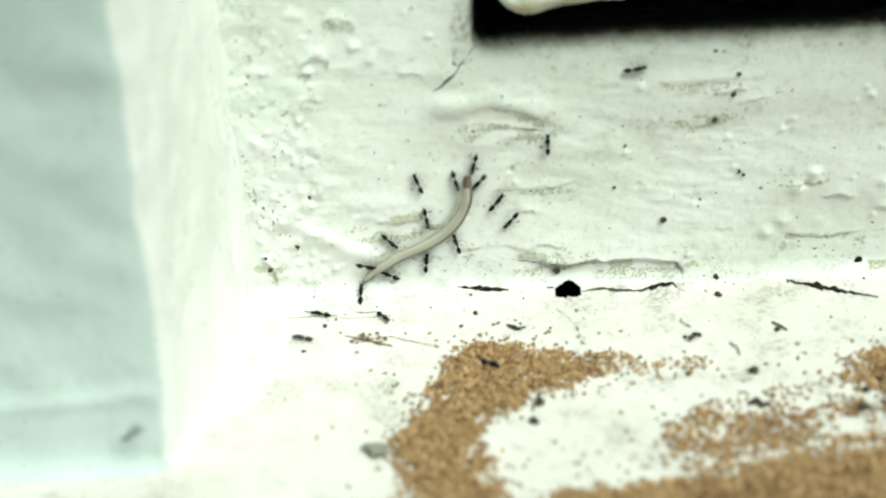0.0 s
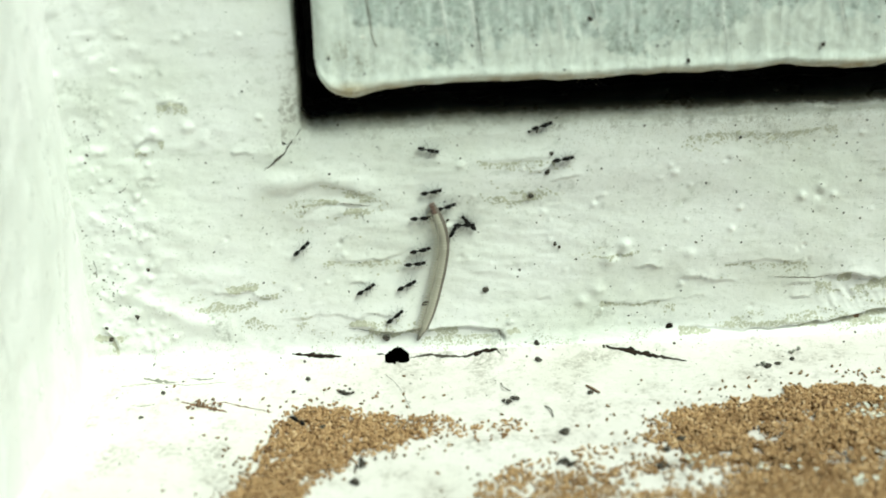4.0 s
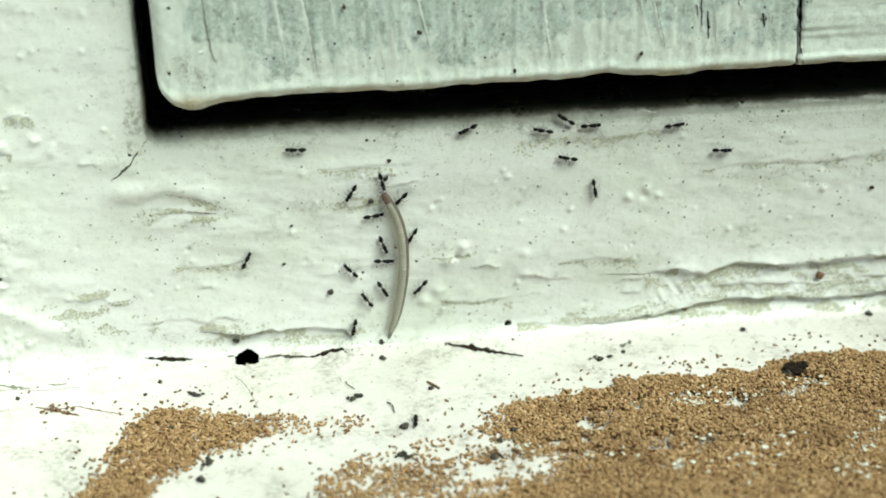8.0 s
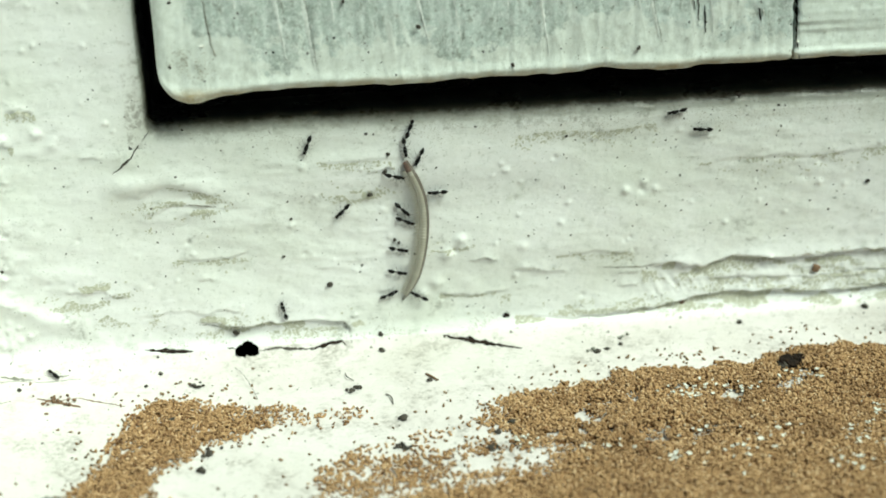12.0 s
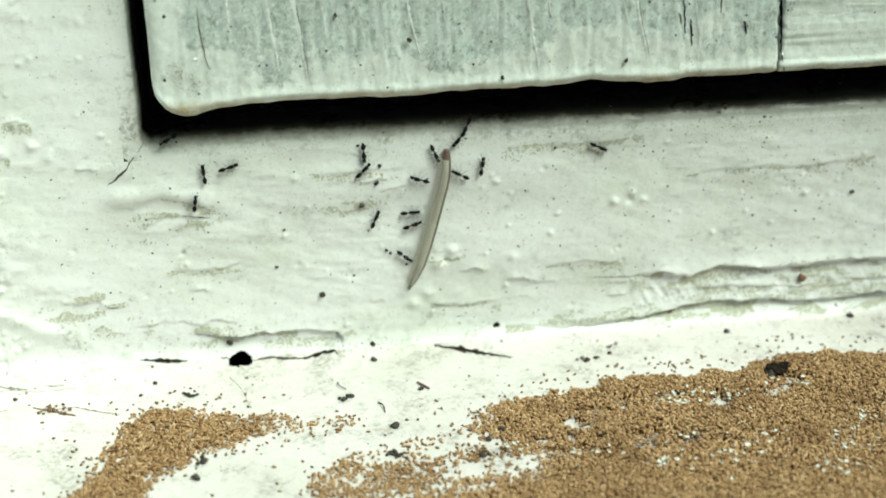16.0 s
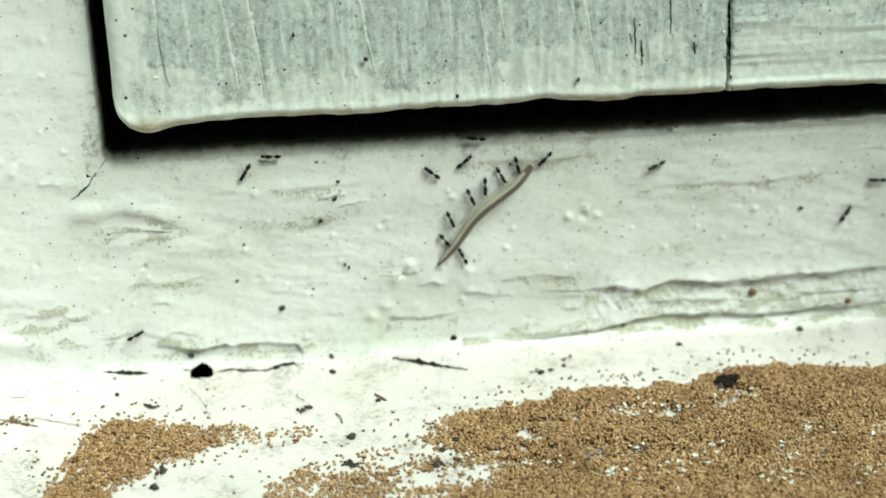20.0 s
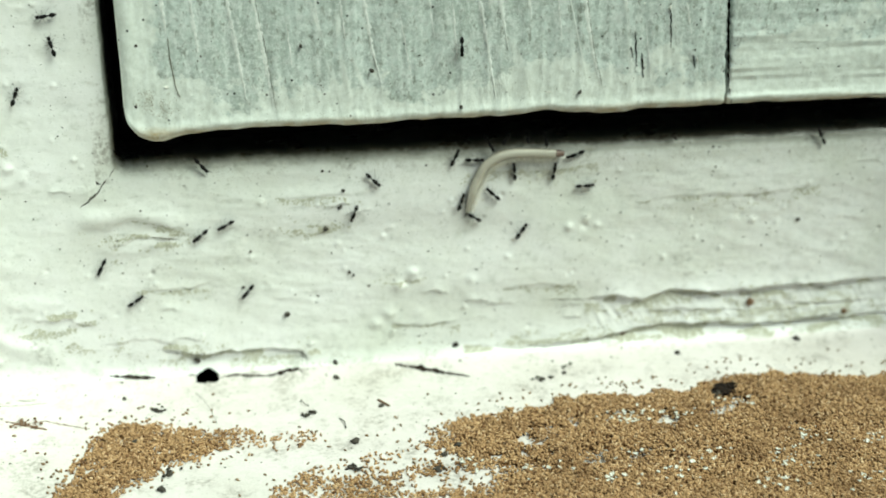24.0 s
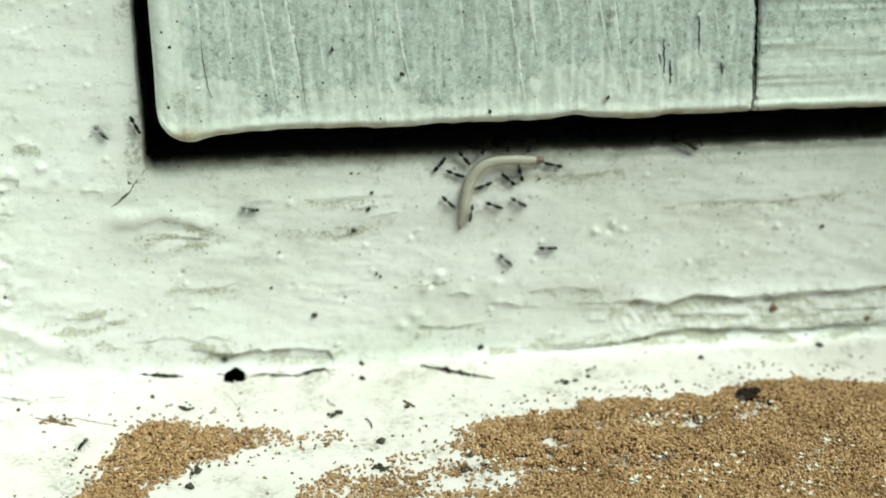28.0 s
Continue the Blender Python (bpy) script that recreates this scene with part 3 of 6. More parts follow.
def build_sill():
    xs = np.concatenate([np.arange(-130, -72, 2.0), np.arange(-72, 145, 0.5), np.arange(145, 185, 3.0)])
    ys = np.concatenate([-np.arange(SPLIT, 14, 0.25), -np.arange(14, 66, 0.6), -np.arange(66, 131, 3.0)])
    x, y = np.meshgrid(xs, ys)
    cx, cy = (x[1:, 1:] + x[:-1, :-1]) / 2, (y[1:, 1:] + y[:-1, :-1]) / 2
    hole = in_hole(cx, cy, sill_up(cx, cy))
    me = grid_mesh("window_sill", np.stack([x, y, sill_up(x, y)], -1), SILL_PAINT, ~hole)
    sill = part("window_sill", me)
    tagged(sill, "white painted window sill littered with frass and dirt", "window sill", kind="structure")
    # nose and underside
    bm = bmesh.new()
    bmesh.ops.create_cube(bm, size=1, matrix=pose(0.0275, -0.065, -0.0245) @ Matrix.Diagonal((0.315, 0.13, 0.036, 1)))
    part("sill_board", from_bm("sill_board", bm, SILL_PAINT, False), sill)
    return sill


# ---------------------------------------------------------------- the reveal beside the window
def build_reveal():
    """The plastered wall that meets the frame in a corner and turns outwards to a flat face."""
    depth = 49.0
    prof = [(REVEAL_X - REVEAL_LEAN * d, -d) for d in np.concatenate([np.arange(-1.5, 40, 0.6), np.arange(40, depth - 2.2, 0.8)])]
    ex, ey, r = REVEAL_X - REVEAL_LEAN * depth, -depth, 2.2
    for a in np.linspace(0.05, math.pi / 2, 10):
        prof.append((ex - r + r * math.cos(a) + 0.5, ey + r - r * math.sin(a)))
    prof += [(ex - r - d, ey) for d in np.arange(1.0, 60, 1.5)]
    zs = np.concatenate([np.arange(-0.6, 70, 0.8), np.arange(70, 141, 5.0)])
    pts = np.zeros((len(zs), len(prof), 3))
    run = np.arange(len(prof)) * 0.7
    for i, z in enumerate(zs):
        foot = max(0.0, 3.0 - z)
        for k, (px, py) in enumerate(prof):
            w = 0.7 * fuzz(run[k], z * 0.5, 41, 9) + 0.3 * fuzz(run[k], z * 0.6, 42, 3.0)
            d = min(max(-py / depth, 0.0), 1.0)
            edge = d**6 * (0.6 * fuzz(z, 3.0, 43, 7.0) + 0.25 * fuzz(z, 5.0, 44, 3.0)) + d * (0.4 + 1.2 * min(z / 30, 1.0) + 0.8 * min(max(z - 30, 0) / 30, 1.0))
            side = min(1.0, max(0.0, (-py - 1.0) / 4))
            front = 1.0 if px < ex - r else 0.0
            flare = foot * foot * 0.18
            pts[i, k] = (px + (w * side + flare) * (1 - front) + edge, py - (w + flare + 0.45 * math.exp(-(((z - 13.5 - 0.07 * (px + 62) - 1.2 * fuzz(px, 0.0, 45, 6.0)) / 1.3) ** 2))) * front, z)
    me = grid_mesh("wall_left", pts, REVEAL_PAINT)
    me.materials.append(FACE_PAINT)
    turn = sum(1 for px, py in prof if px > ex - r * 0.6) - 1
    me.polygons.foreach_set("material_index", [1 if k % (len(prof) - 1) >= turn else 0 for k in range(len(me.polygons))])
    wall = part("wall_left", me)
    tagged(wall, "pale green-white painted wall beside the window", "wall", kind="structure")
    return wall


# ---------------------------------------------------------------- the sash above the gap
SASH_Y, SASH_L, SASH_JOINT = -4.7, -10.7, 103.4


def sash_foot(x):
    """Height of the sash's lower edge."""
    x = np.asarray(x, float)
    z = 53.8 + 0.30 * fuzz(x, 0 * x, 51, 11) + 0.16 * fuzz(x, 0 * x, 52, 3)
    z = z - 1.5 * np.exp(-((x + 5.0) / 4.2) ** 2) - 0.7 * np.exp(-((x - 81) / 3.5) ** 2) + 0.5 * np.exp(-((x - 68) / 4) ** 2)
    k = np.clip((SASH_L + 4.6 - x) / 4.6, 0, 1)
    return z + 4.4 * (1 - np.sqrt(np.maximum(1 - k * k, 0)))


def joint_x(z, seed=0):
    return SASH_JOINT - (np.asarray(z, float) - 58) * 0.045 + 0.30 * fuzz(z, z * 0 + seed, 53, 3.2) + 0.18 * fuzz(z, z * 0, 54, 1.0)


def sash_relief(x, z, seed, wood):
    """How far the worn grain of a sash member stands out, in millimetres."""
    return 0.18 * fuzz(x * wood[0], z * wood[1], seed, 2.2) + 0.10 * fuzz(x * wood[0], z * wood[1], seed + 1, 0.8) + 0.08 * fuzz(x, z, seed + 2, 1.4)


STILE_GRAIN, RAIL_GRAIN = (70, (1.0, 0.06)), (80, (0.06, 1.0))


def sash_face(name, left, right, seed, mat, parent, wood):
    """One member of the sash: its worn face, rolled paint edge and underside."""
    rows = np.concatenate([np.arange(0, 3, 0.16), np.arange(3, 32, 0.33), np.arange(32, 90, 4.0)])
    n = int((right(60.0) - left(60.0)) / 0.33)
    f = np.concatenate([[0, 0.0008, 0.0018], np.linspace(0.003, 0.997, n), [0.9982, 0.9992, 1.0]])
    zz = 54 + rows
    pts = np.zeros((len(rows) + 4, len(f), 3))
    for i, r in enumerate(rows):
        l, rt = float(left(54.0 + r)), float(right(54.0 + r))
        x = l + (rt - l) * f
        z = sash_foot(x) + r * (1 - 0.0 * x)
        s = np.minimum(np.minimum(r + 0 * x, 1.4 * (x - l) if name == "sash_stile" else 9), 2.2)
        edge = 2.2 - np.sqrt(np.maximum(2.2**2 - (2.2 - s) ** 2, 0))
        crack = np.minimum((x - l) if name != "sash_stile" else 9, (rt - x) if name == "sash_stile" else 9)
        edge = edge + 0.5 * np.exp(-np.maximum(crack, 0) / 0.22)
        g = sash_relief(x, z, seed, wood)
        bead = 0.35 * np.exp(-((r - 1.6) / 1.3) ** 2)
        pts[i + 4, :, 0], pts[i + 4, :, 1], pts[i + 4, :, 2] = x, SASH_Y + edge - g - bead, z
    for k, (dy, dz) in enumerate(((26, 0.6), (14, 0.5), (6, 0.3), (2.6, 0.05))):
        pts[k] = pts[4]
        pts[k, :, 1], pts[k, :, 2] = SASH_Y + dy, pts[4, :, 2] + dz
    # left and right returns
    cols = [pts]
    if name == "sash_stile":
        back = np.repeat(pts[:, :1], 3, 1)
        back[:, 0, 1], back[:, 1, 1], back[:, 2, 1] = 26, 10, 0.0
        back[:4, :, 1] = np.maximum(back[:4, :, 1], pts[:4, :1, 1])
        cols = [back, pts]
    side = np.repeat(pts[:, -1:], 2, 1) if name == "sash_stile" else np.repeat(pts[:, :1], 2, 1)
    side[:, 0, 1] = np.maximum(pts[:, -1 if name == "sash_stile" else 0, 1], -2.0)
    side[:, 1, 1] = 20
    cols = cols + [side] if name == "sash_stile" else [side[:, ::-1]] + cols
    return part(name, grid_mesh(name, np.concatenate(cols, 1), mat), parent)


def build_sash():
    sash = new("window_sash")
    tagged(sash, "weathered grey-white painted wooden window sash with a cracked joint", "window sash")
    sash_face("sash_stile", lambda z: SASH_L + 0.35 * fuzz(z, np.asarray(z) * 0, 55, 7), lambda z: joint_x(z) - 0.22, STILE_GRAIN[0], SASH_STILE, sash, STILE_GRAIN[1])
    sash_face("sash_rail", lambda z: joint_x(z, 3) + 0.22, lambda z: 185.0 + 0 * np.asarray(z), RAIL_GRAIN[0], SASH_RAIL, sash, RAIL_GRAIN[1])
    return sash


def build_unseen_wall():
    """An unseen wall past the far end of the sill, added to block light."""
    ys = np.concatenate([np.arange(2, -36, -2.0), [-37.5, -38.6, -39.0, -39.0, -39.0]])
    xs = np.concatenate([np.full(19, 186.0), [186.4, 187.4, 188.6, 200, 240]])
    zs = np.arange(-0.6, 142, 3.0)
    pts = np.zeros((len(zs), len(ys), 3))
    for i, z in enumerate(zs):
        w = 0.5 * fuzz(ys, z + 0 * ys, 46, 9)
        pts[i, :, 0], pts[i, :, 1], pts[i, :, 2] = xs + w, ys, z
    # greenish paint, so that its bounce tints the right side
    me = grid_mesh("unseen_wall_right", pts[:, ::-1], FACE_PAINT)
    return tagged(part("unseen_wall_right", me), "unseen pale wall added to dim the right side of the window", "wall", kind="structure")


frame_ob = build_frame()
build_unseen_wall()
sill_ob = build_sill()
wall_ob = build_reveal()
sash_ob = build_sash()
# wall added behind the sash, closing the gap; its shade is painted near-black
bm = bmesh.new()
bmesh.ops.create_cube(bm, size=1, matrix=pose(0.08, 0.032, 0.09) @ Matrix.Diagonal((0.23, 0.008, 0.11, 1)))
tagged(part("wall_back", from_bm("wall_back", bm, GAP_BLACK, False)), "dark backing behind the window gap", "wall", kind="structure")

for k, (sx, z0, z1, w) in enumerate([(85.4, 63, 69.5, 0.34), (86.8, 60.6, 65.6, 0.42), (91.9, 66.5, 75, 0.36), (96.7, 62.2, 64.7, 0.36), (84.6, 64.8, 67, 0.22)]):
    sliver("split", [(sx, z0), (sx - 0.3, (z0 + z1) / 2), (sx - 0.5, z1)], w, BLACK, sash_ob, 0.26, 30 + k, "sash")
# raised streaks of paint that the wear has left standing along the grain
RIDGES = [[(-3.0, 86), (-2.5, 80.9), (-2.0, 73.6)], [(2.0, 86), (2.6, 80.7), (3.5, 69.9)], [(8.4, 86), (9.1, 80.4), (10.4, 70.1), (11.7, 60.1)], [(13.0, 86), (13.7, 80.2), (15.3, 69.3), (16.6, 57.8)],
          [(33.0, 86), (33.8, 79.4), (35.2, 68.9), (36.7, 62.4)], [(54.2, 86), (55.1, 78.4), (56.8, 67.9), (58.3, 58.2)], [(57.8, 86), (58.8, 78.3), (60.6, 67.7)], [(73.8, 86), (74.8, 77.6), (76.6, 66.8), (78.3, 59.9)],
          [(19.7, 74.3), (20.4, 66.2)], [(24.6, 84), (25.5, 72.9)], [(40.4, 75.6), (42.7, 60.9)], [(63.6, 82), (65.0, 73.3)], [(66.9, 64.2), (67.5, 60.5)], [(86.9, 71.1), (88.3, 59.4)], [(94.4, 75.5), (95.7, 68.9)],
          [(45.6, 82), (46.8, 70)], [(50.2, 78), (51.0, 66)], [(29.4, 80), (30.4, 71)], [(69.6, 80), (70.8, 69)]]
rnd = random.Random(8)
for k, pts in enumerate(RIDGES):
    sliver("paint_ridge", pts, 1.15 if k < 8 else rnd.uniform(0.5, 0.9), COAT, sash_ob, 0.20 if k < 8 else 0.14, 300 + k, "sash")
    # a grey sliver paints the shadow on the right of two ridges
    if k in (3, 7):
        sliver("grain_crack_and_shade", [(x + 0.5, z - 0.4) for x, z in pts], 0.2, GREY_FLAKE, sash_ob, 0.14, 360 + k, "sash")
sliver("grain_crack_and_shade", [(-1.8, 72.9), (-1.6, 68), (-1.1, 63.5), (-0.4, 61.4)], 0.28, BROWN_DIRT, sash_ob, 0.18, 390, "sash")
sliver("paint_ridge", [(113, 64.4), (123.3, 66.3), (131.2, 67.8)], 0.8, COAT, sash_ob, 0.12, 400, "sash")
sliver("paint_ridge", [(108.4, 69.5), (116.8, 71.2)], 0.6, COAT, sash_ob, 0.10, 401, "sash")
sliver("joint_crack", [(104.5, 54.6), (103.7, 58), (103.3, 63), (102.9, 68), (102.6, 74), (102.2, 82)], 0.55, BLACK, sash_ob, 0.30, 41, "sash")
sliver("paint_crack", [(-19, 1.7), (-13, 1.0), (-10, 0.8)], 0.9, ROT, frame_ob, seed=1)
sliver("paint_crack", [(-3.6, 0.9), (-2.0, 0.7)], 0.3, ROT, frame_ob, seed=2)
sliver("paint_crack", [(2.4, -0.3), (6, 0.2), (10, -0.5), (13.6, -0.5)], 0.35, DIRT, frame_ob, seed=3)
sliver("paint_crack", [(12.6, -0.7), (16.2, 0.3), (18.6, 0.5), (19.3, -0.4)], 0.6, ROT, frame_ob, seed=4)
sliver("paint_crack", [(-15.9, 43.8), (-17.8, 41.4), (-21.2, 38.6)], 0.75, DIRT, frame_ob, seed=5)
sliver("paint_crack", [(-13.9, 46.4), (-15.2, 44.5)], 0.2, DIRT, frame_ob, seed=6)
sliver("paint_crack", [(19.7, 4.2), (19.5, 2.6), (19.4, 1.0)], 0.5, DIRT, frame_ob, seed=14)
sliver("paint_crack", [(-8.5, 6.6), (-2, 5.1), (4, 5.2)], 0.25, DIRT, frame_ob, seed=15)
sliver("paint_crack", [(120, 5.2), (126, 4.6), (131, 5.0), (138, 5.2)], 0.35, DIRT, frame_ob, seed=7)
sliver("paint_crack", [(-8.2, 31.6), (-5.4, 31.2), (-3.2, 30.8)], 0.35, BROWN_DIRT, frame_ob, seed=21)
sliver("paint_crack", [(-5.2, 31.0), (-4.7, 29.6), (-4.4, 28.0)], 0.22, BROWN_DIRT, frame_ob, seed=22)
sliver("paint_crack", [(70, 12.6), (77.5, 12.1), (82, 12.4)], 0.25, BROWN_DIRT, frame_ob, seed=23)
sliver("paint_crack", [(-52.9, 22.6), (-52.6, 20.6), (-52.9, 19.4)], 1.4, DIRT, frame_ob, seed=18)
sliver("sill_crack", [(-50, -6), (-44, -5.2), (-38, -6.6), (-31, -6.2)], 0.28, GREY_FLAKE, sill_ob, seed=20, onto="sill")
sliver("grey_smear", [(-46.2, -3.4), (-43, -4.6), (-40.2, -5.6)], 1.5, GREY_FLAKE, sill_ob, 0.08, 50, "sill")
sliver("grey_smear", [(-37.6, -4.2), (-35.4, -4.9), (-33.4, -4.7)], 1.1, GREY_FLAKE, sill_ob, 0.08, 51, "sill")
sliver("grey_smear", [(-47.4, -12.3), (-45.6, -12.9), (-43.8, -12.5)], 0.8, GREY_FLAKE, sill_ob, 0.08, 52, "sill")
sliver("rusty_strip", [(-38.4, -12.4), (-35.6, -13.6), (-32.8, -15.0), (-30, -16.4)], 1.5, RUSTY, sill_ob, 0.22, 53, "sill")
sliver("sill_crack", [(39, -2.0), (43, -3.0), (47.5, -5.0), (53, -7.8)], 2.3, ROT, sill_ob, seed=8, onto="sill")
sliver("sill_crack", [(-35, -13.6), (-31, -13.0), (-27, -15.0), (-22, -17.5)], 0.6, RUSTY, sill_ob, seed=9, onto="sill")


# ---------------------------------------------------------------- frass
def heap_edge(x):
    """The back edge of the big heap."""
    return np.interp(x, [10, 17, 28, 34, 40, 47, 55, 65, 75, 85, 93, 100, 108, 114, 121, 135, 170],
                     [-45, -38.5, -36, -33, -29.5, -26, -23, -20, -19, -20, -19, -16.5, -15, -14, -17, -20, -22])


def cover(x, y):
    """How thickly the sill is covered with frass, 0 to 1."""
    x, y = np.asarray(x, float), np.asarray(y, float)
    ragged = 1.6 * fuzz(x, y, 91, 5) + 1.4 * fuzz(x, y, 92, 2) + 0.9 * fuzz(x, y, 98, 0.9)
    main = np.clip((heap_edge(x) - y + ragged + 0.6) / 2.4, 0, 1) * np.clip((x - 10 + ragged) / 3, 0, 1)
    # thin and streaky where the heap runs out
    thin = np.clip((56 - x - 0.25 * (y + 40)) / 16, 0, 1) * np.clip((y + 64) / 8, 0, 1)
    streak = np.clip(0.5 + 1.3 * fuzz(x * 0.6 + y * 0.5, y * 1.3 - x * 0.3, 93, 6) + 0.6 * fuzz(x, y, 94, 2.5), 0, 1)
    bare = np.clip(1.5 * fuzz(x * 0.7, y * 1.2, 96, 7) + 0.7 * fuzz(x, y, 97, 2) - 0.66, 0, 1) * np.clip((-24 - y) / 6, 0, 1)
    for bx, by, br in ((79, -28, 2.2), (88, -31, 1.8), (113, -42, 3.0), (100, -55, 3.2), (118, -57, 3.4), (88, -52, 3), (80, -42, 2.4), (104, -25.5, 2.0), (60, -41, 3.2), (70, -50, 2.6), (129, -48, 2.6), (43, -38.2, 3.4), (49, -44.6, 3.6), (39, -45, 3.5), (54, -39, 1.6), (33, -41, 2.0)):
        spot = np.exp(-(((x - bx) / (1.5 * br)) ** 2 + ((y - by) / br) ** 2))
        bare = np.maximum(bare, np.clip(1.9 * spot * (0.45 + 0.9 * fuzz(x, y, 99, 1.1) + 0.5 * fuzz(x, y, 102, 2.6)) - 0.2, 0, 0.93))
    main = main * (1 - bare)
    main = main * (1 - thin * (1 - streak) * 0.9) * (1 - 0.45 * thin)
    front = np.clip((-57 - y + ragged + 0.2 * x) / 4, 0, 1) * np.clip((x + 11) / 4, 0, 1)
    left = np.interp(-y, [16, 18, 27, 34, 41, 47, 51, 60, 90], [-18, -22, -23.5, -26, -27.5, -32, -29, -28, -27])
    right = np.interp(-y, [16, 30, 33, 35.5, 38.5, 42, 48, 60, 90], [-6, -3, -4, -8.5, -12.5, -15, -15, -11.5, -11])
    lobe = np.clip((x - left + ragged + 0.8) / 4.6, 0, 1) * np.clip((right - x + 1.3 * ragged + 1.2) / 5.0, 0, 1) * np.clip((-16.2 - y + ragged) / 2.4, 0, 1)
    top = np.interp(x, [-16, -10, -2, 5, 19, 22], [-17, -17, -19.5, -21.5, -25, -26])
    foot = np.interp(x, [-16, -10, 2, 9, 19, 22], [-36, -34, -31, -30, -30, -29.5])
    arm = np.clip((top - y + ragged + 0.5) / 2.4, 0, 1) * np.clip((y - foot + ragged + 0.8) / 3.5, 0, 1) * np.clip((x + 16) / 3, 0, 1) * np.clip((23 - x) / 3, 0, 1)
    arm = arm * np.clip(1.1 - (x + 5) / 17 + 0.35 * fuzz(x, y, 103, 2.4), 0.38, 1)
    patchy = np.clip(1.12 + 0.5 * fuzz(x, y, 100, 4) + 0.5 * fuzz(x, y, 101, 1.5), 0.3, 1)
    joint = 1.1 * np.exp(-(((x + 7.5) / 3.2) ** 2 + ((y + 23.2) / 3.4) ** 2))
    return np.minimum(np.maximum.reduce([main, front, lobe * patchy, arm * patchy, joint]), 1)


def heap_up(x, y):
    d = np.clip((heap_edge(x) - y) / 7, 0, 1) * np.clip((np.asarray(x, float) - 45) / 30, 0, 1)
    return cover(x, y) * (0.3 + 0.8 * np.sin(d * math.pi / 2) + 0.35 * fuzz(x, y, 95, 7) * d)


def pellets(name, x, y, z, rng, mat, size=1.0):
    """Many six-sided barrel-shaped pellets in one mesh."""
    n = len(x)
    a = np.arange(6) * math.pi / 3
    unit = np.concatenate([np.stack([np.full(6, s), r * np.cos(a), r * np.sin(a)], -1) for s, r in ((-1, 0.55), (-0.45, 1.0), (0.5, 0.95), (1, 0.5))])
    unit = np.concatenate([unit, [[-1.1, 0, 0], [1.1, 0, 0]]])
    tri = []
    for k in range(6):
        j = (k + 1) % 6
        for r in range(3):
            tri.append((6 * r + k, 6 * r + j, 6 * r + 6 + j, 6 * r + 6 + k))
    caps = [(24, (k + 1) % 6, k, k) for k in range(6)] + [(25, 18 + k, 18 + (k + 1) % 6, 18 + (k + 1) % 6) for k in range(6)]
    length, thick = rng.normal(0.40, 0.05, n) * size, rng.normal(0.235, 0.03, n) * size
    yaw, tip = rng.uniform(0, 2 * math.pi, n), rng.normal(0, 0.5, n)
    cy, sy, ct, st = np.cos(yaw), np.sin(yaw), np.cos(tip), np.sin(tip)
    ax = np.stack([cy * ct, sy * ct, st], -1)
    bx = np.stack([-sy, cy, 0 * cy], -1)
    cx = np.cross(ax, bx)
    v = (unit[None, :, 0, None] * (ax * length[:, None])[:, None] + unit[None, :, 1, None] * (bx * thick[:, None])[:, None]
         + unit[None, :, 2, None] * (cx * thick[:, None])[:, None] + np.stack([x, y, z], -1)[:, None]) * MM
    base = (np.arange(n) * 26)[:, None]
    quads = (base[:, None] + np.array(tri)[None]).reshape(-1, 4)
    tris = (base[:, None] + np.array(caps)[None, :, :3]).reshape(-1, 3)
    me = bpy.data.meshes.new(name)
    me.vertices.add(n * 26)
    me.vertices.foreach_set("co", v.astype(np.float32).ravel())
    me.loops.add(quads.size + tris.size)
    me.loops.foreach_set("vertex_index", np.concatenate([quads.ravel(), tris.ravel()]).astype(np.int32))
    me.polygons.add(len(quads) + len(tris))
    starts = np.concatenate([np.arange(len(quads)) * 4, quads.size + np.arange(len(tris)) * 3])
    me.polygons.foreach_set("loop_start", starts.astype(np.int32))
    me.polygons.foreach_set("use_smooth", np.ones(len(starts), bool))
    me.materials.append(mat)
    me.update(calc_edges=True)
    me.validate()
    return me


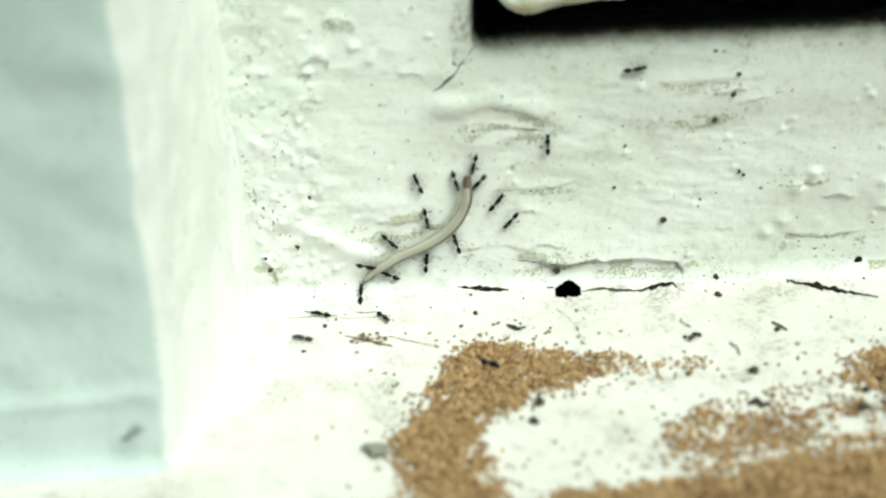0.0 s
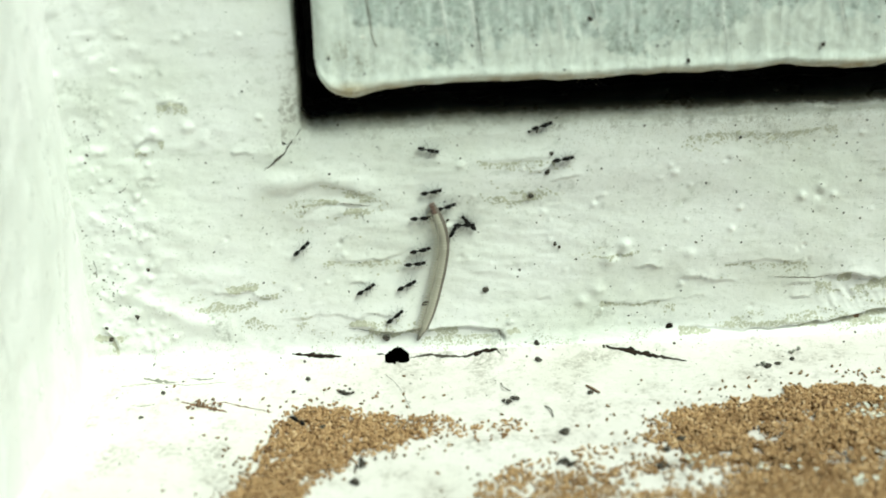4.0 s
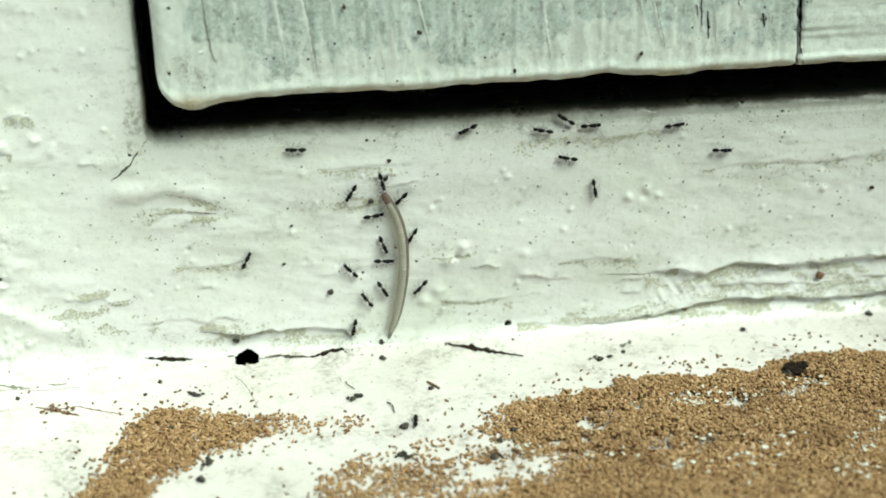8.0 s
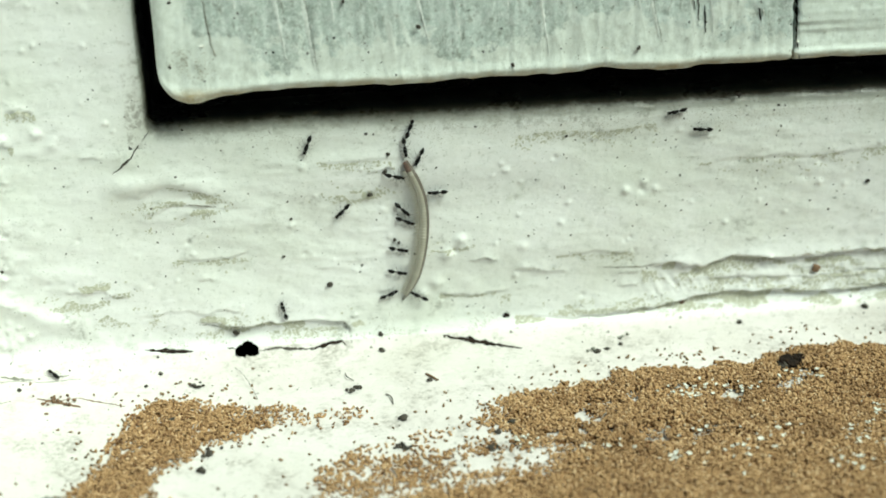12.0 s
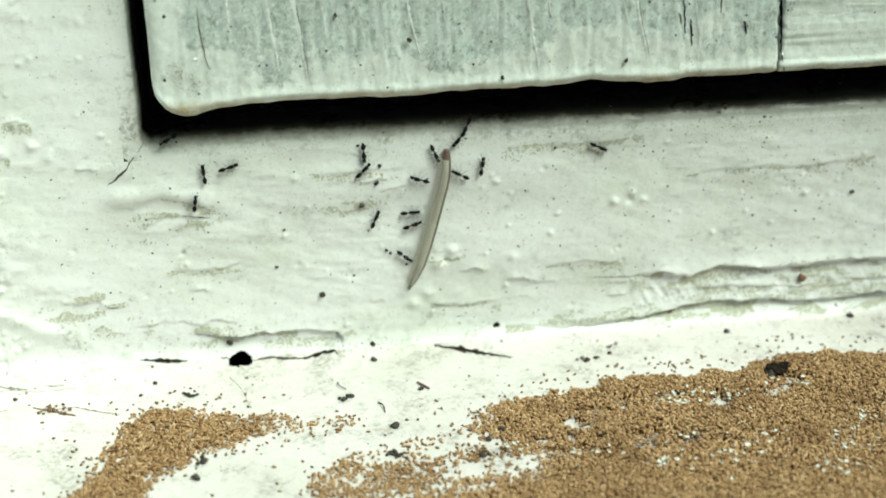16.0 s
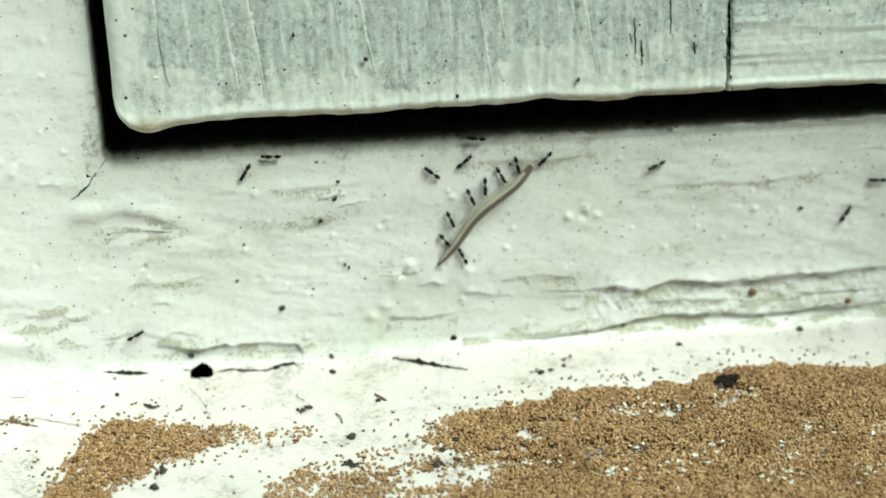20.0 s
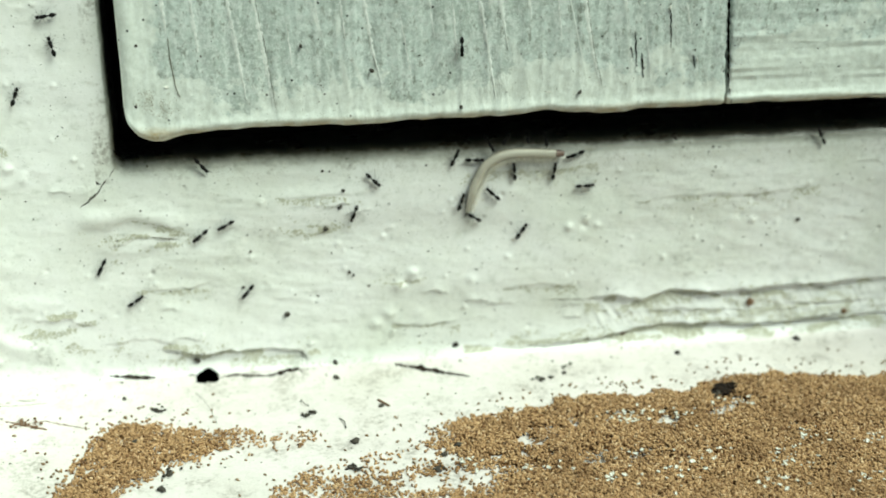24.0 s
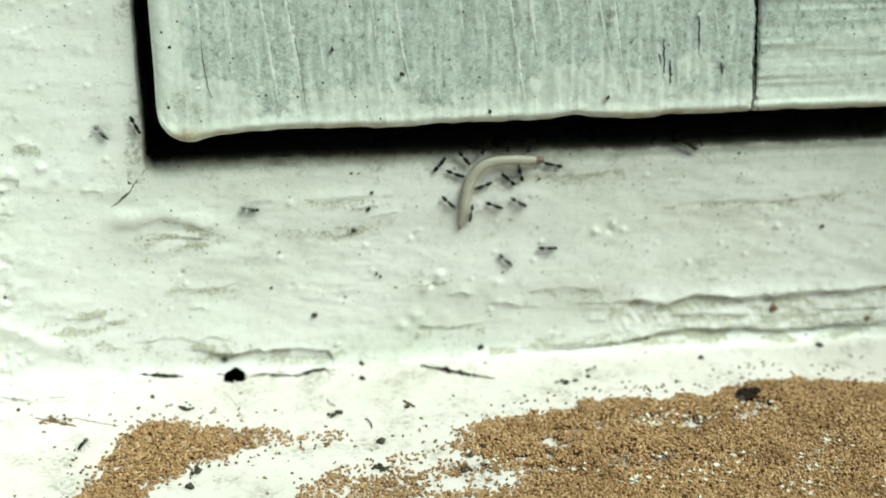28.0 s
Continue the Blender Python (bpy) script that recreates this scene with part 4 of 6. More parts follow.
def build_frass():
    rng = np.random.default_rng(11)
    x, y = rng.uniform(-36, 146, 160000), rng.uniform(-72, -12, 160000)
    c = cover(x, y)
    ok = rng.uniform(0, 1, len(x)) < c**1.5 * 0.64
    x, y = x[ok], y[ok]
    up = sill_up(x, y) + 0.22 + np.maximum(heap_up(x, y) - 0.1, 0) + rng.uniform(-0.30, 0.34, len(x)) * cover(x, y) ** 2
    heap = part("frass_heap", pellets("frass_heap", x, y, up, rng, FRASS, 0.82))
    tagged(heap, "heap of tan barrel-shaped termite frass pellets on the sill", "frass", kind="stuff")
    # the packed pellets underneath, coloured darker for the shadow between pellets
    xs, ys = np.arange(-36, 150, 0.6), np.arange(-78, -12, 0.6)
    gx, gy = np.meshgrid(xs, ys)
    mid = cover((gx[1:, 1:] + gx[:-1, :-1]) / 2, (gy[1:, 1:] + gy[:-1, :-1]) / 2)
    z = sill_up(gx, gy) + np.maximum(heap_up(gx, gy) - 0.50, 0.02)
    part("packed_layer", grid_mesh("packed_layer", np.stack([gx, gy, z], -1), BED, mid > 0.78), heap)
    # stray pellets
    x, y = rng.uniform(-42, 146, 9000), rng.uniform(-70, -3, 9000)
    near = np.zeros(len(x))
    for dx, dy in ((0, 0), (3, 0), (-3, 0), (0, 3), (0, -3), (0, 6), (5, -4), (-5, -4), (0, -8)):
        near = np.maximum(near, cover(x + dx, y + dy))
    ok = rng.uniform(0, 1, len(x)) < 0.007 + 0.20 * near * (cover(x, y) < 0.5)
    x, y = x[ok], y[ok]
    stray = part("stray_frass", pellets("stray_frass", x, y, sill_up(x, y) + 0.17, rng, STRAY, 0.86))
    tagged(stray, "stray brown and dark frass pellets scattered over the sill", "frass", kind="stuff")


build_frass()


# ---------------------------------------------------------------- dirt and debris
def clod(name, size, mat, seed, flat=0.6, detail=2, torn=0.8):
    """An uneven crumb about the given size across, in millimetres, sitting on its base."""
    bm = bmesh.new()
    bmesh.ops.create_icosphere(bm, subdivisions=detail, radius=size / 2 * MM)
    for v in bm.verts:
        n = noise.noise(v.co * (1900 / size) + Vector((seed * 3.1, seed * 1.7, 0)))
        v.co *= 1 + torn * n + 0.4 * torn * noise.noise(v.co * (5200 / size))
        v.co.z = v.co.z * flat + size * 0.42 * flat * MM
    return from_bm(name, bm, mat)


def dot_field(name, x, z, r, rng, mat, onto, tall=0.30, lift=0.0):
    """Many small flattened specks in one mesh, on the frame, the sash, the sill or the lip of the gap."""
    n, k = len(x), 6
    a = 2 * math.pi * np.arange(k) / k
    ph, st = rng.uniform(0, 6.28, n), rng.uniform(0.5, 1.0, n)
    q = np.asarray(r)[:, None] * rng.uniform(0.7, 1.25, (n, k))
    ox, oz = q * np.cos(a), q * st[:, None] * np.sin(a)
    ox, oz = ox * np.cos(ph)[:, None] - oz * np.sin(ph)[:, None], ox * np.sin(ph)[:, None] + oz * np.cos(ph)[:, None]
    v = np.zeros((n, k + 1, 3))
    v[:, :k, 0], v[:, :k, 1], v[:, :k, 2] = np.asarray(x)[:, None] + ox, np.asarray(z)[:, None] + oz, lift - 0.01
    v[:, k, 0], v[:, k, 1], v[:, k, 2] = x, z, tall * np.asarray(r) + 0.012 + lift
    v = v.reshape(-1, 3)
    tri = np.array([(j, (j + 1) % k, k) for j in range(k)])
    faces = (np.arange(n)[:, None, None] * (k + 1) + tri[None]).reshape(-1, 3).tolist()
    if onto == "sill":
        out = np.stack([v[:, 0], v[:, 1], sill_up(v[:, 0], v[:, 1]) + v[:, 2]], -1)
    elif onto == "lip":
        v[:, 1] = np.minimum(v[:, 1], GAP_Z - 0.45)
        way, dep = np.array(LIP_PROFILE).T
        deep = np.interp(v[:, 1] - GAP_Z, way, dep)
        flat = np.where(v[:, 1] - GAP_Z < -4, wall_table(v[:, 0], v[:, 1]), -deep)
        out = np.stack([v[:, 0], -flat - v[:, 2] - 0.02, v[:, 1]], -1)
    elif onto == "sash":
        out = np.stack([v[:, 0], SASH_Y - 0.2 - v[:, 2], v[:, 1]], -1)
    else:
        out = np.stack([v[:, 0], -wall_table(v[:, 0], v[:, 1]) - v[:, 2], v[:, 1]], -1)
    return mesh_of(name, out * MM, faces, mat)


def build_specks():
    rng = np.random.default_rng(5)
    n = 420
    x, z = rng.uniform(-52, 142, n), 1.5 + 45 * rng.uniform(0, 1, n) ** 1.0
    r = 0.07 + 0.26 * rng.uniform(0, 1, n) ** 4
    tagged(part("wall_specks", dot_field("wall_specks", x, z, r, rng, DIRT, "wall")), "small dark fly specks stuck on the white paint", "specks", kind="stuff")
    n = 230
    x, z = rng.uniform(60, 142, n), 46 - 22 * rng.uniform(0, 1, n) ** 1.4
    tagged(part("rail_specks", dot_field("rail_specks", x, z, 0.06 + 0.22 * rng.uniform(0, 1, n) ** 4, rng, DIRT, "lip")), "dark fly specks on the paint below the gap", "specks", kind="stuff")
    x, z = rng.uniform(-52, GAP_X - 2, 110), rng.uniform(46, 84, 110)
    tagged(part("upright_specks", dot_field("upright_specks", x, z, 0.06 + 0.2 * rng.uniform(0, 1, 110) ** 4, rng, DIRT, "wall")), "small dark fly specks stuck on the white paint", "specks", kind="stuff")
    n = 900   # a brown smudge at the sash corner
    x, z = rng.normal(-5.2, 1.7, n), rng.normal(60.5, 1.5, n)
    x = x - 0.5 * (z - 60.5)
    ok = (fuzz(x, z, 36, 1.2) > -0.2) & (x > -9) & (z > 56.5)
    tagged(part("sash_smudge", dot_field("sash_smudge", x[ok], z[ok], 0.03 + 0.08 * rng.uniform(0, 1, ok.sum()) ** 2, rng, STAIN, "sash", 0.06, 0.03)), "brown smudge on the chalky sash corner", "smudge", kind="stuff")
    n = 500
    x, z = rng.uniform(-8, 140, n), 55.6 + rng.exponential(2.4, n)
    ok = z < 64
    tagged(part("sash_foot_grime", dot_field("sash_foot_grime", x[ok], z[ok], 0.03 + 0.10 * rng.uniform(0, 1, ok.sum()) ** 4, rng, BROWN_DIRT, "sash")), "tiny brown specks along the foot of the sash", "specks", kind="stuff")
    x, z = rng.uniform(-8, 140, 60), rng.uniform(58, 82, 60)
    tagged(part("sash_specks", dot_field("sash_specks", x, z, 0.08 + 0.22 * rng.uniform(0, 1, 60) ** 3, rng, DIRT, "sash")), "small dark specks on the grey sash paint", "specks", kind="stuff")
    # brown dots paint in both grime and the soft shade below the sash
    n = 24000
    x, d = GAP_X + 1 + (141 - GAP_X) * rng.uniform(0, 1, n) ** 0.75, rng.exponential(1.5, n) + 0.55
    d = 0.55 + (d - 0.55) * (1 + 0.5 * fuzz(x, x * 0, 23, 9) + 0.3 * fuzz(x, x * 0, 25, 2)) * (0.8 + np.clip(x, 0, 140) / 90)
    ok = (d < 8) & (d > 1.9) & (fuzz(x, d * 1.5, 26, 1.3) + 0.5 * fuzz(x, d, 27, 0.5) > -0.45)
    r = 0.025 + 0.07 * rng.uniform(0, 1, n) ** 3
    tagged(part("gap_grime_shade", dot_field("gap_grime_shade", x[ok], GAP_Z - d[ok], r[ok], rng, LIP_DIRT_SHADE, "lip", 0.15)), "brown dots along the lip of the gap, for its grime and soft shade", "grime", kind="stuff")
    n = 420   # dirt along the corner by the wall
    x, z = -54.2 + rng.exponential(2.2, n), rng.uniform(3, 50, n)
    ok = fuzz(x, z, 24, 4) > -0.1
    tagged(part("corner_grime", dot_field("corner_grime", x[ok], z[ok], 0.04 + 0.22 * rng.uniform(0, 1, ok.sum()) ** 4, rng, BROWN_DIRT, "wall")), "brown flecks of dirt in the corner by the wall", "grime", kind="stuff")
    n = 260
    z = rng.uniform(16, 50, n)
    x = np.interp(z, [16, 24, 36, 50], [-49.5, -48.0, -48.6, -50]) + rng.normal(0, 1.5, n) + 1.2 * fuzz(z, z * 0, 37, 4)
    ok = fuzz(x, z, 38, 3) > -0.15
    tagged(part("corner_flecks", dot_field("corner_flecks", x[ok], z[ok], 0.05 + 0.30 * rng.uniform(0, 1, ok.sum()) ** 4, rng, DIRT, "wall")), "dark flecks of dirt on the lumpy paint by the corner", "specks", kind="stuff")
    px, pz = [], []   # dirt and shadow under the paint's edges, both painted as dots
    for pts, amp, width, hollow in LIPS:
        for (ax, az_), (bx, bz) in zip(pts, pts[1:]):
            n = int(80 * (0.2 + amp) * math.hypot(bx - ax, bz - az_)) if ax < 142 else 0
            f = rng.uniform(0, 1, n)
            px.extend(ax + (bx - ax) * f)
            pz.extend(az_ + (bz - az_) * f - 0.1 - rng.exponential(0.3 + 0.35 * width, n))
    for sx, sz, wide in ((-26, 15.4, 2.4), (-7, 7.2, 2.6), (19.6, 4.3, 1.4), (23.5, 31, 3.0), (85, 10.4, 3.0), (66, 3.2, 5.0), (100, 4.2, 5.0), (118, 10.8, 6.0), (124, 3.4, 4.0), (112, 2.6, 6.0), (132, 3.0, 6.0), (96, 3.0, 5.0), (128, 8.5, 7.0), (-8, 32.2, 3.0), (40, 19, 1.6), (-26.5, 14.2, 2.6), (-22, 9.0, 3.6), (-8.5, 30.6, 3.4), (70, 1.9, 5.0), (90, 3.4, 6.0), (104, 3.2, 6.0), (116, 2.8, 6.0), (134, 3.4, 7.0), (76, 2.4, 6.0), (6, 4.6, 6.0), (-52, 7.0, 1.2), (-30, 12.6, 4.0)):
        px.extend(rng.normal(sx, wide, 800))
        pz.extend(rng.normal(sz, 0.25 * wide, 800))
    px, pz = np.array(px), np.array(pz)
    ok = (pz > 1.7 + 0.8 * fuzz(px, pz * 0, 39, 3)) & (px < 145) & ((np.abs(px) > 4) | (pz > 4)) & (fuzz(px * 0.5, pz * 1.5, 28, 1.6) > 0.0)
    tagged(part("ridge_grime_shade", dot_field("ridge_grime_shade", px[ok], pz[ok], 0.05 + 0.24 * rng.uniform(0, 1, ok.sum()) ** 2, rng, OLIVE, "wall", 0.02, 0.06)), "olive dots for the dirt and shadow under the edges of the paint", "grime", kind="stuff")
    away = lambda x: np.abs(x) > 4
    n = 12000   # dull stains where the frame meets the sill
    x = rng.uniform(-52, 144, n)
    z = 1.4 + rng.exponential(1.6, n)
    ok = (fuzz(x * 0.5, z * 1.2, 29, 2.2) + 0.5 * fuzz(x, z, 30, 0.8) > 0.32 - 0.25 * np.clip((x - 60) / 40, 0, 1)) & (z < 8) & away(x)
    tagged(part("corner_stains", dot_field("corner_stains", x[ok], z[ok], 0.03 + 0.09 * rng.uniform(0, 1, ok.sum()) ** 3, rng, STAIN, "wall", 0.06, 0.04)), "dull brown stains along the foot of the frame", "stains", kind="stuff")
    n = 9000
    x, y = rng.uniform(-52, 144, n), -1.4 - rng.exponential(4.5, n)
    ok = (fuzz(x * 0.6, y, 34, 2.6) + 0.5 * fuzz(x, y, 35, 0.8) > 0.38 - 0.2 * np.clip((x - 60) / 40, 0, 1)) & (y > -22) & (cover(x, y) < 0.2) & away(x)
    tagged(part("sill_stains", dot_field("sill_stains", x[ok], y[ok], 0.03 + 0.10 * rng.uniform(0, 1, ok.sum()) ** 3, rng, STAIN, "sill", 0.06, 0.03)), "dull brown stains on the white sill", "stains", kind="stuff")
    n = 430
    x = rng.uniform(-50, 142, n)
    y = -1.5 - 34 * rng.uniform(0, 1, n) ** 1.3
    ok = (cover(x, y) < 0.2) & ((y > heap_edge(x) - 0.5) | (x < 34))
    r = 0.08 + 0.28 * rng.uniform(0, 1, n) ** 3
    tagged(part("sill_specks", dot_field("sill_specks", x[ok], y[ok], r[ok], rng, DIRT, "sill")), "dark crumbs of dirt on the white sill", "specks", kind="stuff")


build_specks()


def upright(x, z, turn=0):
    """A pose on the frame's face, local z pointing out of it."""
    return Matrix.Translation((x * MM, -float(wall_out(x, z)) * MM, z * MM)) @ pose(0, 0, 0, 90) @ pose(0, 0, 0, 0, 0, turn)


def flat_on_sill(x, y, turn=0, lift=0.0):
    return Matrix.Translation((x * MM, y * MM, (float(sill_up(x, y)) + lift) * MM)) @ pose(0, 0, 0, 0, 0, turn)


# single droppings and crumbs that stand out on the frame
for k, (x, z, s) in enumerate([(16.9, 13.1, 1.1), (29.1, 39.3, 0.7), (28.4, 35.8, 0.8), (25.5, 31.3, 1.0), (95.0, 46.6, 0.8), (121.8, 27.1, 0.8),
                               (29.7, 21.5, 0.7), (30.5, 20.9, 0.6), (10.5, 27.3, 0.5), (8.6, 19.6, 0.6), (-1.5, 4.0, 1.1), (26.2, 1.9, 0.9), (62.5, 40.4, 0.5)]):
    tagged(part("dropping", clod("dropping", s, DIRT, k, 0.7), None, "", upright(x, z, 37 * k)), "dark insect dropping stuck on the white frame", "dropping", "droppings on the frame")
for k, (x, z, s) in enumerate([(112.9, 9.0, 1.6), (133.5, 5.6, 1.3), (86.2, 3.4, 1.0)]):
    tagged(part("crumb", clod("crumb", s, RUSTY, 20 + k, 0.6), None, "", upright(x, z, 50 * k)), "rusty brown crumb caught on the paint", "crumb", "crumbs on the frame")
# the crumb at -43.4, 20.4 stands in for a lump's shadow
for k, (x, z, s) in enumerate([(-51.8, 6.6, 0.9), (-46.4, 11.2, 0.7), (-43.4, 20.4, 0.6), (-52.2, 9.2, 0.6)]):
    tagged(part("crumb", clod("crumb", s, DIRT, 500 + k, 0.4, 2, 1.0), None, "", upright(x, z, 43 * k)), "dark crumb in the lumpy corner paint, for dirt and a lump's shadow", "crumb", "crumbs on the frame")
tagged(part("chip_mark", clod("chip_mark", 1.3, ROT, 31, 0.25), None, "", upright(51.1, 3.4, 80)), "dark chipped spot in the paint", "chip")
for k, (x, z, s) in enumerate([(35.0, 64.8, 0.9), (74.3, 58.6, 0.9), (21.9, 70.0, 0.9), (51.5, 56.6, 1.0), (-8.6, 59.9, 0.6), (-7.4, 71.5, 0.7)]):
    m = Matrix.Translation((x * MM, (SASH_Y - 0.25) * MM, z * MM)) @ pose(0, 0, 0, 90, 0, 40 * k)
    tagged(part("dropping", clod("dropping", s, DIRT, 40 + k, 0.6), None, "", m), "dark insect dropping stuck on the grey sash", "dropping", "droppings on the sash")
for k, (x, y, s) in enumerate([(26, -4.6, 1.2), (67, -11, 1.3), (69, -10.2, 0.9), (72, -9, 0.9), (97, -4, 1.1), (123, -2.4, 1.2), (-16, -7, 0.9), (34, -17, 1.0), (28, -29, 1.6),
                               (-18.5, -11, 0.8), (-42, -9, 0.8), (-45, -17, 0.7), (47, -34, 1.3), (44, -36.5, 1.4), (-13, -24, 1.2), (-7.5, -41, 1.4)]):
    tagged(part("dirt_crumb", clod("dirt_crumb", s, DIRT, 60 + k, 0.6), None, "", flat_on_sill(x, y, 63 * k, float(heap_up(x, y)))), "dark crumb of dirt on the sill", "crumb", "crumbs on the sill")


def build_cluster(name, x, y, count, spread, mat, label, category, seed, size=0.8):
    """A small pile of crumbs that lies as one thing."""
    rnd = random.Random(seed)
    root = new(name)
    root.matrix_basis = flat_on_sill(x, y)
    tagged(root, label, category)
    for k in range(count):
        m = pose(rnd.gauss(0, spread) * MM, rnd.gauss(0, spread * 0.6) * MM, rnd.uniform(0, 0.4) * MM, 0, 0, rnd.uniform(0, 360))
        part("crumb", clod("crumb", size * rnd.uniform(0.6, 1.25), mat, seed + k, 0.7), root, "", m)
    return root


build_cluster("crumb_pile", -9, -12.7, 9, 0.9, DIRT, "small pile of grey-black crumbs on the sill", "crumbs", 101)
build_cluster("crumb_pile", 20.2, -18.0, 6, 0.7, DIRT, "small pile of black crumbs on the sill", "crumbs", 121)
build_cluster("crumb_pile", -34.0, -14.0, 20, 1.9, RUSTY, "loose brown pellets lying in a crack", "crumbs", 141, 0.6)
build_cluster("crumb_pile", -6.2, -35.6, 9, 0.8, DIRT, "small pile of black crumbs beside the frass", "crumbs", 181)
build_cluster("crumb_pile", 27.3, -38.7, 8, 0.9, DIRT, "small pile of black crumbs beside the frass", "crumbs", 191)
build_cluster("crumb_pile", 42.5, -41.0, 8, 1.0, DIRT, "small pile of black crumbs on the bare sill", "crumbs", 201)
build_cluster("crumb_pile", 73.3, -6.3, 5, 0.7, GREY_FLAKE, "small pile of grey crumbs on the sill", "crumbs", 211, 0.6)
build_cluster("crumb_pile", 68, -10.6, 5, 1.0, GREY_FLAKE, "small pile of grey crumbs on the sill", "crumbs", 161, 0.7)


def strand(name, pts, radius, mat, label, category, lift=0.15):
    cu = bpy.data.curves.new(name, "CURVE")
    cu.dimensions, cu.bevel_depth, cu.bevel_resolution, cu.resolution_u = "3D", radius * MM, 1, 6
    sp = cu.splines.new("BEZIER")
    sp.bezier_points.add(len(pts) - 1)
    for b, (x, y, z) in zip(sp.bezier_points, pts):
        b.co = (x * MM, y * MM, (float(sill_up(x, y)) + lift + z) * MM)
        b.handle_left_type = b.handle_right_type = "AUTO"
    cu.materials.append(mat)
    ob = new(name, cu)
    return tagged(ob, label, category)


strand("hair", [(-2, -7, 0.1), (0.2, -12.5, 0.9), (2.2, -19, 0.0)], 0.045, DIRT, "fine curved hair lying on the sill", "hair")
strand("fibre", [(25.6, -20.5, 0), (26.4, -22.0, 0.3), (26.6, -24.0, 0)], 0.12, DIRT, "short dark curled fibre on the sill", "fibre")
strand("fibre", [(33.6, -14.5, 0), (34.6, -16.0, 0.2), (35.6, -17.2, 0)], 0.22, RUSTY, "short brown twig-like fibre on the sill", "fibre")
strand("fibre", [(18.6, -12.0, 0), (18.9, -14.0, 0.4), (20.0, -14.8, 0)], 0.09, DIRT, "short dark curled fibre on the sill", "fibre")


def build_remains():
    """A dried, torn insect on the heap."""
    x, y = 101, -23.0
    root = new("dead_insect")
    root.matrix_basis = flat_on_sill(x, y, 20, float(heap_up(x, y)))
    tagged(root, "crumpled black dead insect lying on the frass", "dead insect")
    for k, (dx, dy, s, m) in enumerate([(0, 0, 3.0, ROT), (1.6, 0.5, 2.4, ROT), (-1.6, -0.3, 2.0, DIRT), (3.2, 0.9, 1.5, ROT)]):
        part("body_piece", clod("body_piece", s, m, 200 + k, 0.5, 4, 1.0), root, "", pose(dx * MM, dy * MM, 0, 0, 0, 30 * k))
    for k in range(6):
        bm = bmesh.new()
        bmesh.ops.create_cone(bm, segments=5, radius1=0.16 * MM, radius2=0.06 * MM, depth=2.6 * MM, cap_ends=True)
        part("leg", from_bm("leg", bm, ROT), root, "", pose((k - 2) * 0.9 * MM, (0.9 if k % 2 else -0.8) * MM, 0.9 * MM, 62 if k % 2 else -62, 25 * (k - 2.5), 0))


build_remains()


def flake(rnd):
    """A thin, torn, slightly curled chip of paint."""
    n, size, st = rnd.randint(8, 12), rnd.uniform(0.16, 0.62), rnd.uniform(0.35, 1.0)
    rim = []
    for k in range(n):
        a, q = 2 * math.pi * k / n, size * rnd.uniform(0.5, 1.15)
        rim.append((q * math.cos(a), q * st * math.sin(a), rnd.uniform(0.0, 0.22) + 0.2 * q))
    verts = [(x, y, z + 0.08) for x, y, z in rim] + [(x, y, z - 0.04) for x, y, z in rim] + [(0, 0, 0.18), (0, 0, 0.04)]
    faces = [(k, (k + 1) % n, 2 * n) for k in range(n)] + [((k + 1) % n + n, k + n, 2 * n + 1) for k in range(n)]
    faces += [(k + n, (k + 1) % n + n, (k + 1) % n, k) for k in range(n)]
    return mesh_of("paint_flake", np.array(verts) * MM, faces, FLAKE, False)


rnd = random.Random(77)
for k in range(240):
    x, y = rnd.choice([(80, -28.6), (82, -29), (88, -31), (113.7, -41.3), (100.8, -55), (118, -57), (84, -52), (80, -42), (48, -40), (60, -45), (101.6, -26.8), (72, -50), (92, -46), (106, -48), (124, -44)])
    x, y = x + rnd.gauss(0, 2.6), y + rnd.gauss(0, 1.9)
    m = flat_on_sill(x, y, rnd.uniform(0, 360), float(heap_up(x, y)) + 0.42)
    tagged(part("paint_flake", flake(rnd), None, "", m @ pose(0, 0, 0, rnd.gauss(0, 14), rnd.gauss(0, 14))), "small white flake of paint lying on the frass", "paint flake", "paint flakes on the frass")
for x, z in ((86.1, 75.3), (97.2, 63.9), (68.5, 58.9), (91.5, 74.2), (102.5, 68.6), (101.9, 66.5), (104.0, 58.0), (-2.6, 63.4)):
    m = Matrix.Translation((x * MM, (SASH_Y - 0.3) * MM, z * MM)) @ pose(0, 0, 0, 90, 0, rnd.uniform(0, 360))
    tagged(part("paint_flake", flake(rnd), None, "", m), "small white chip of paint stuck on the grey sash", "paint flake", "paint flakes on the sash")
tagged(part("wood_chip", clod("wood_chip", 3.4, GREY_FLAKE, 300, 0.4, 3), None, "", flat_on_sill(-31.5, -47, 5)), "grey-green chip of flaked wood at the edge of the frass", "wood chip")


# ---------------------------------------------------------------- the millipede
RINGS = 50
BODY_LEN = 29.0


def body_radius(s):
    return 1.0 * np.interp(s, [0, 0.03, 0.12, 0.5, 0.8, 0.93, 1.0], [0.62, 0.78, 0.92, 1.0, 0.86, 0.56, 0.25])


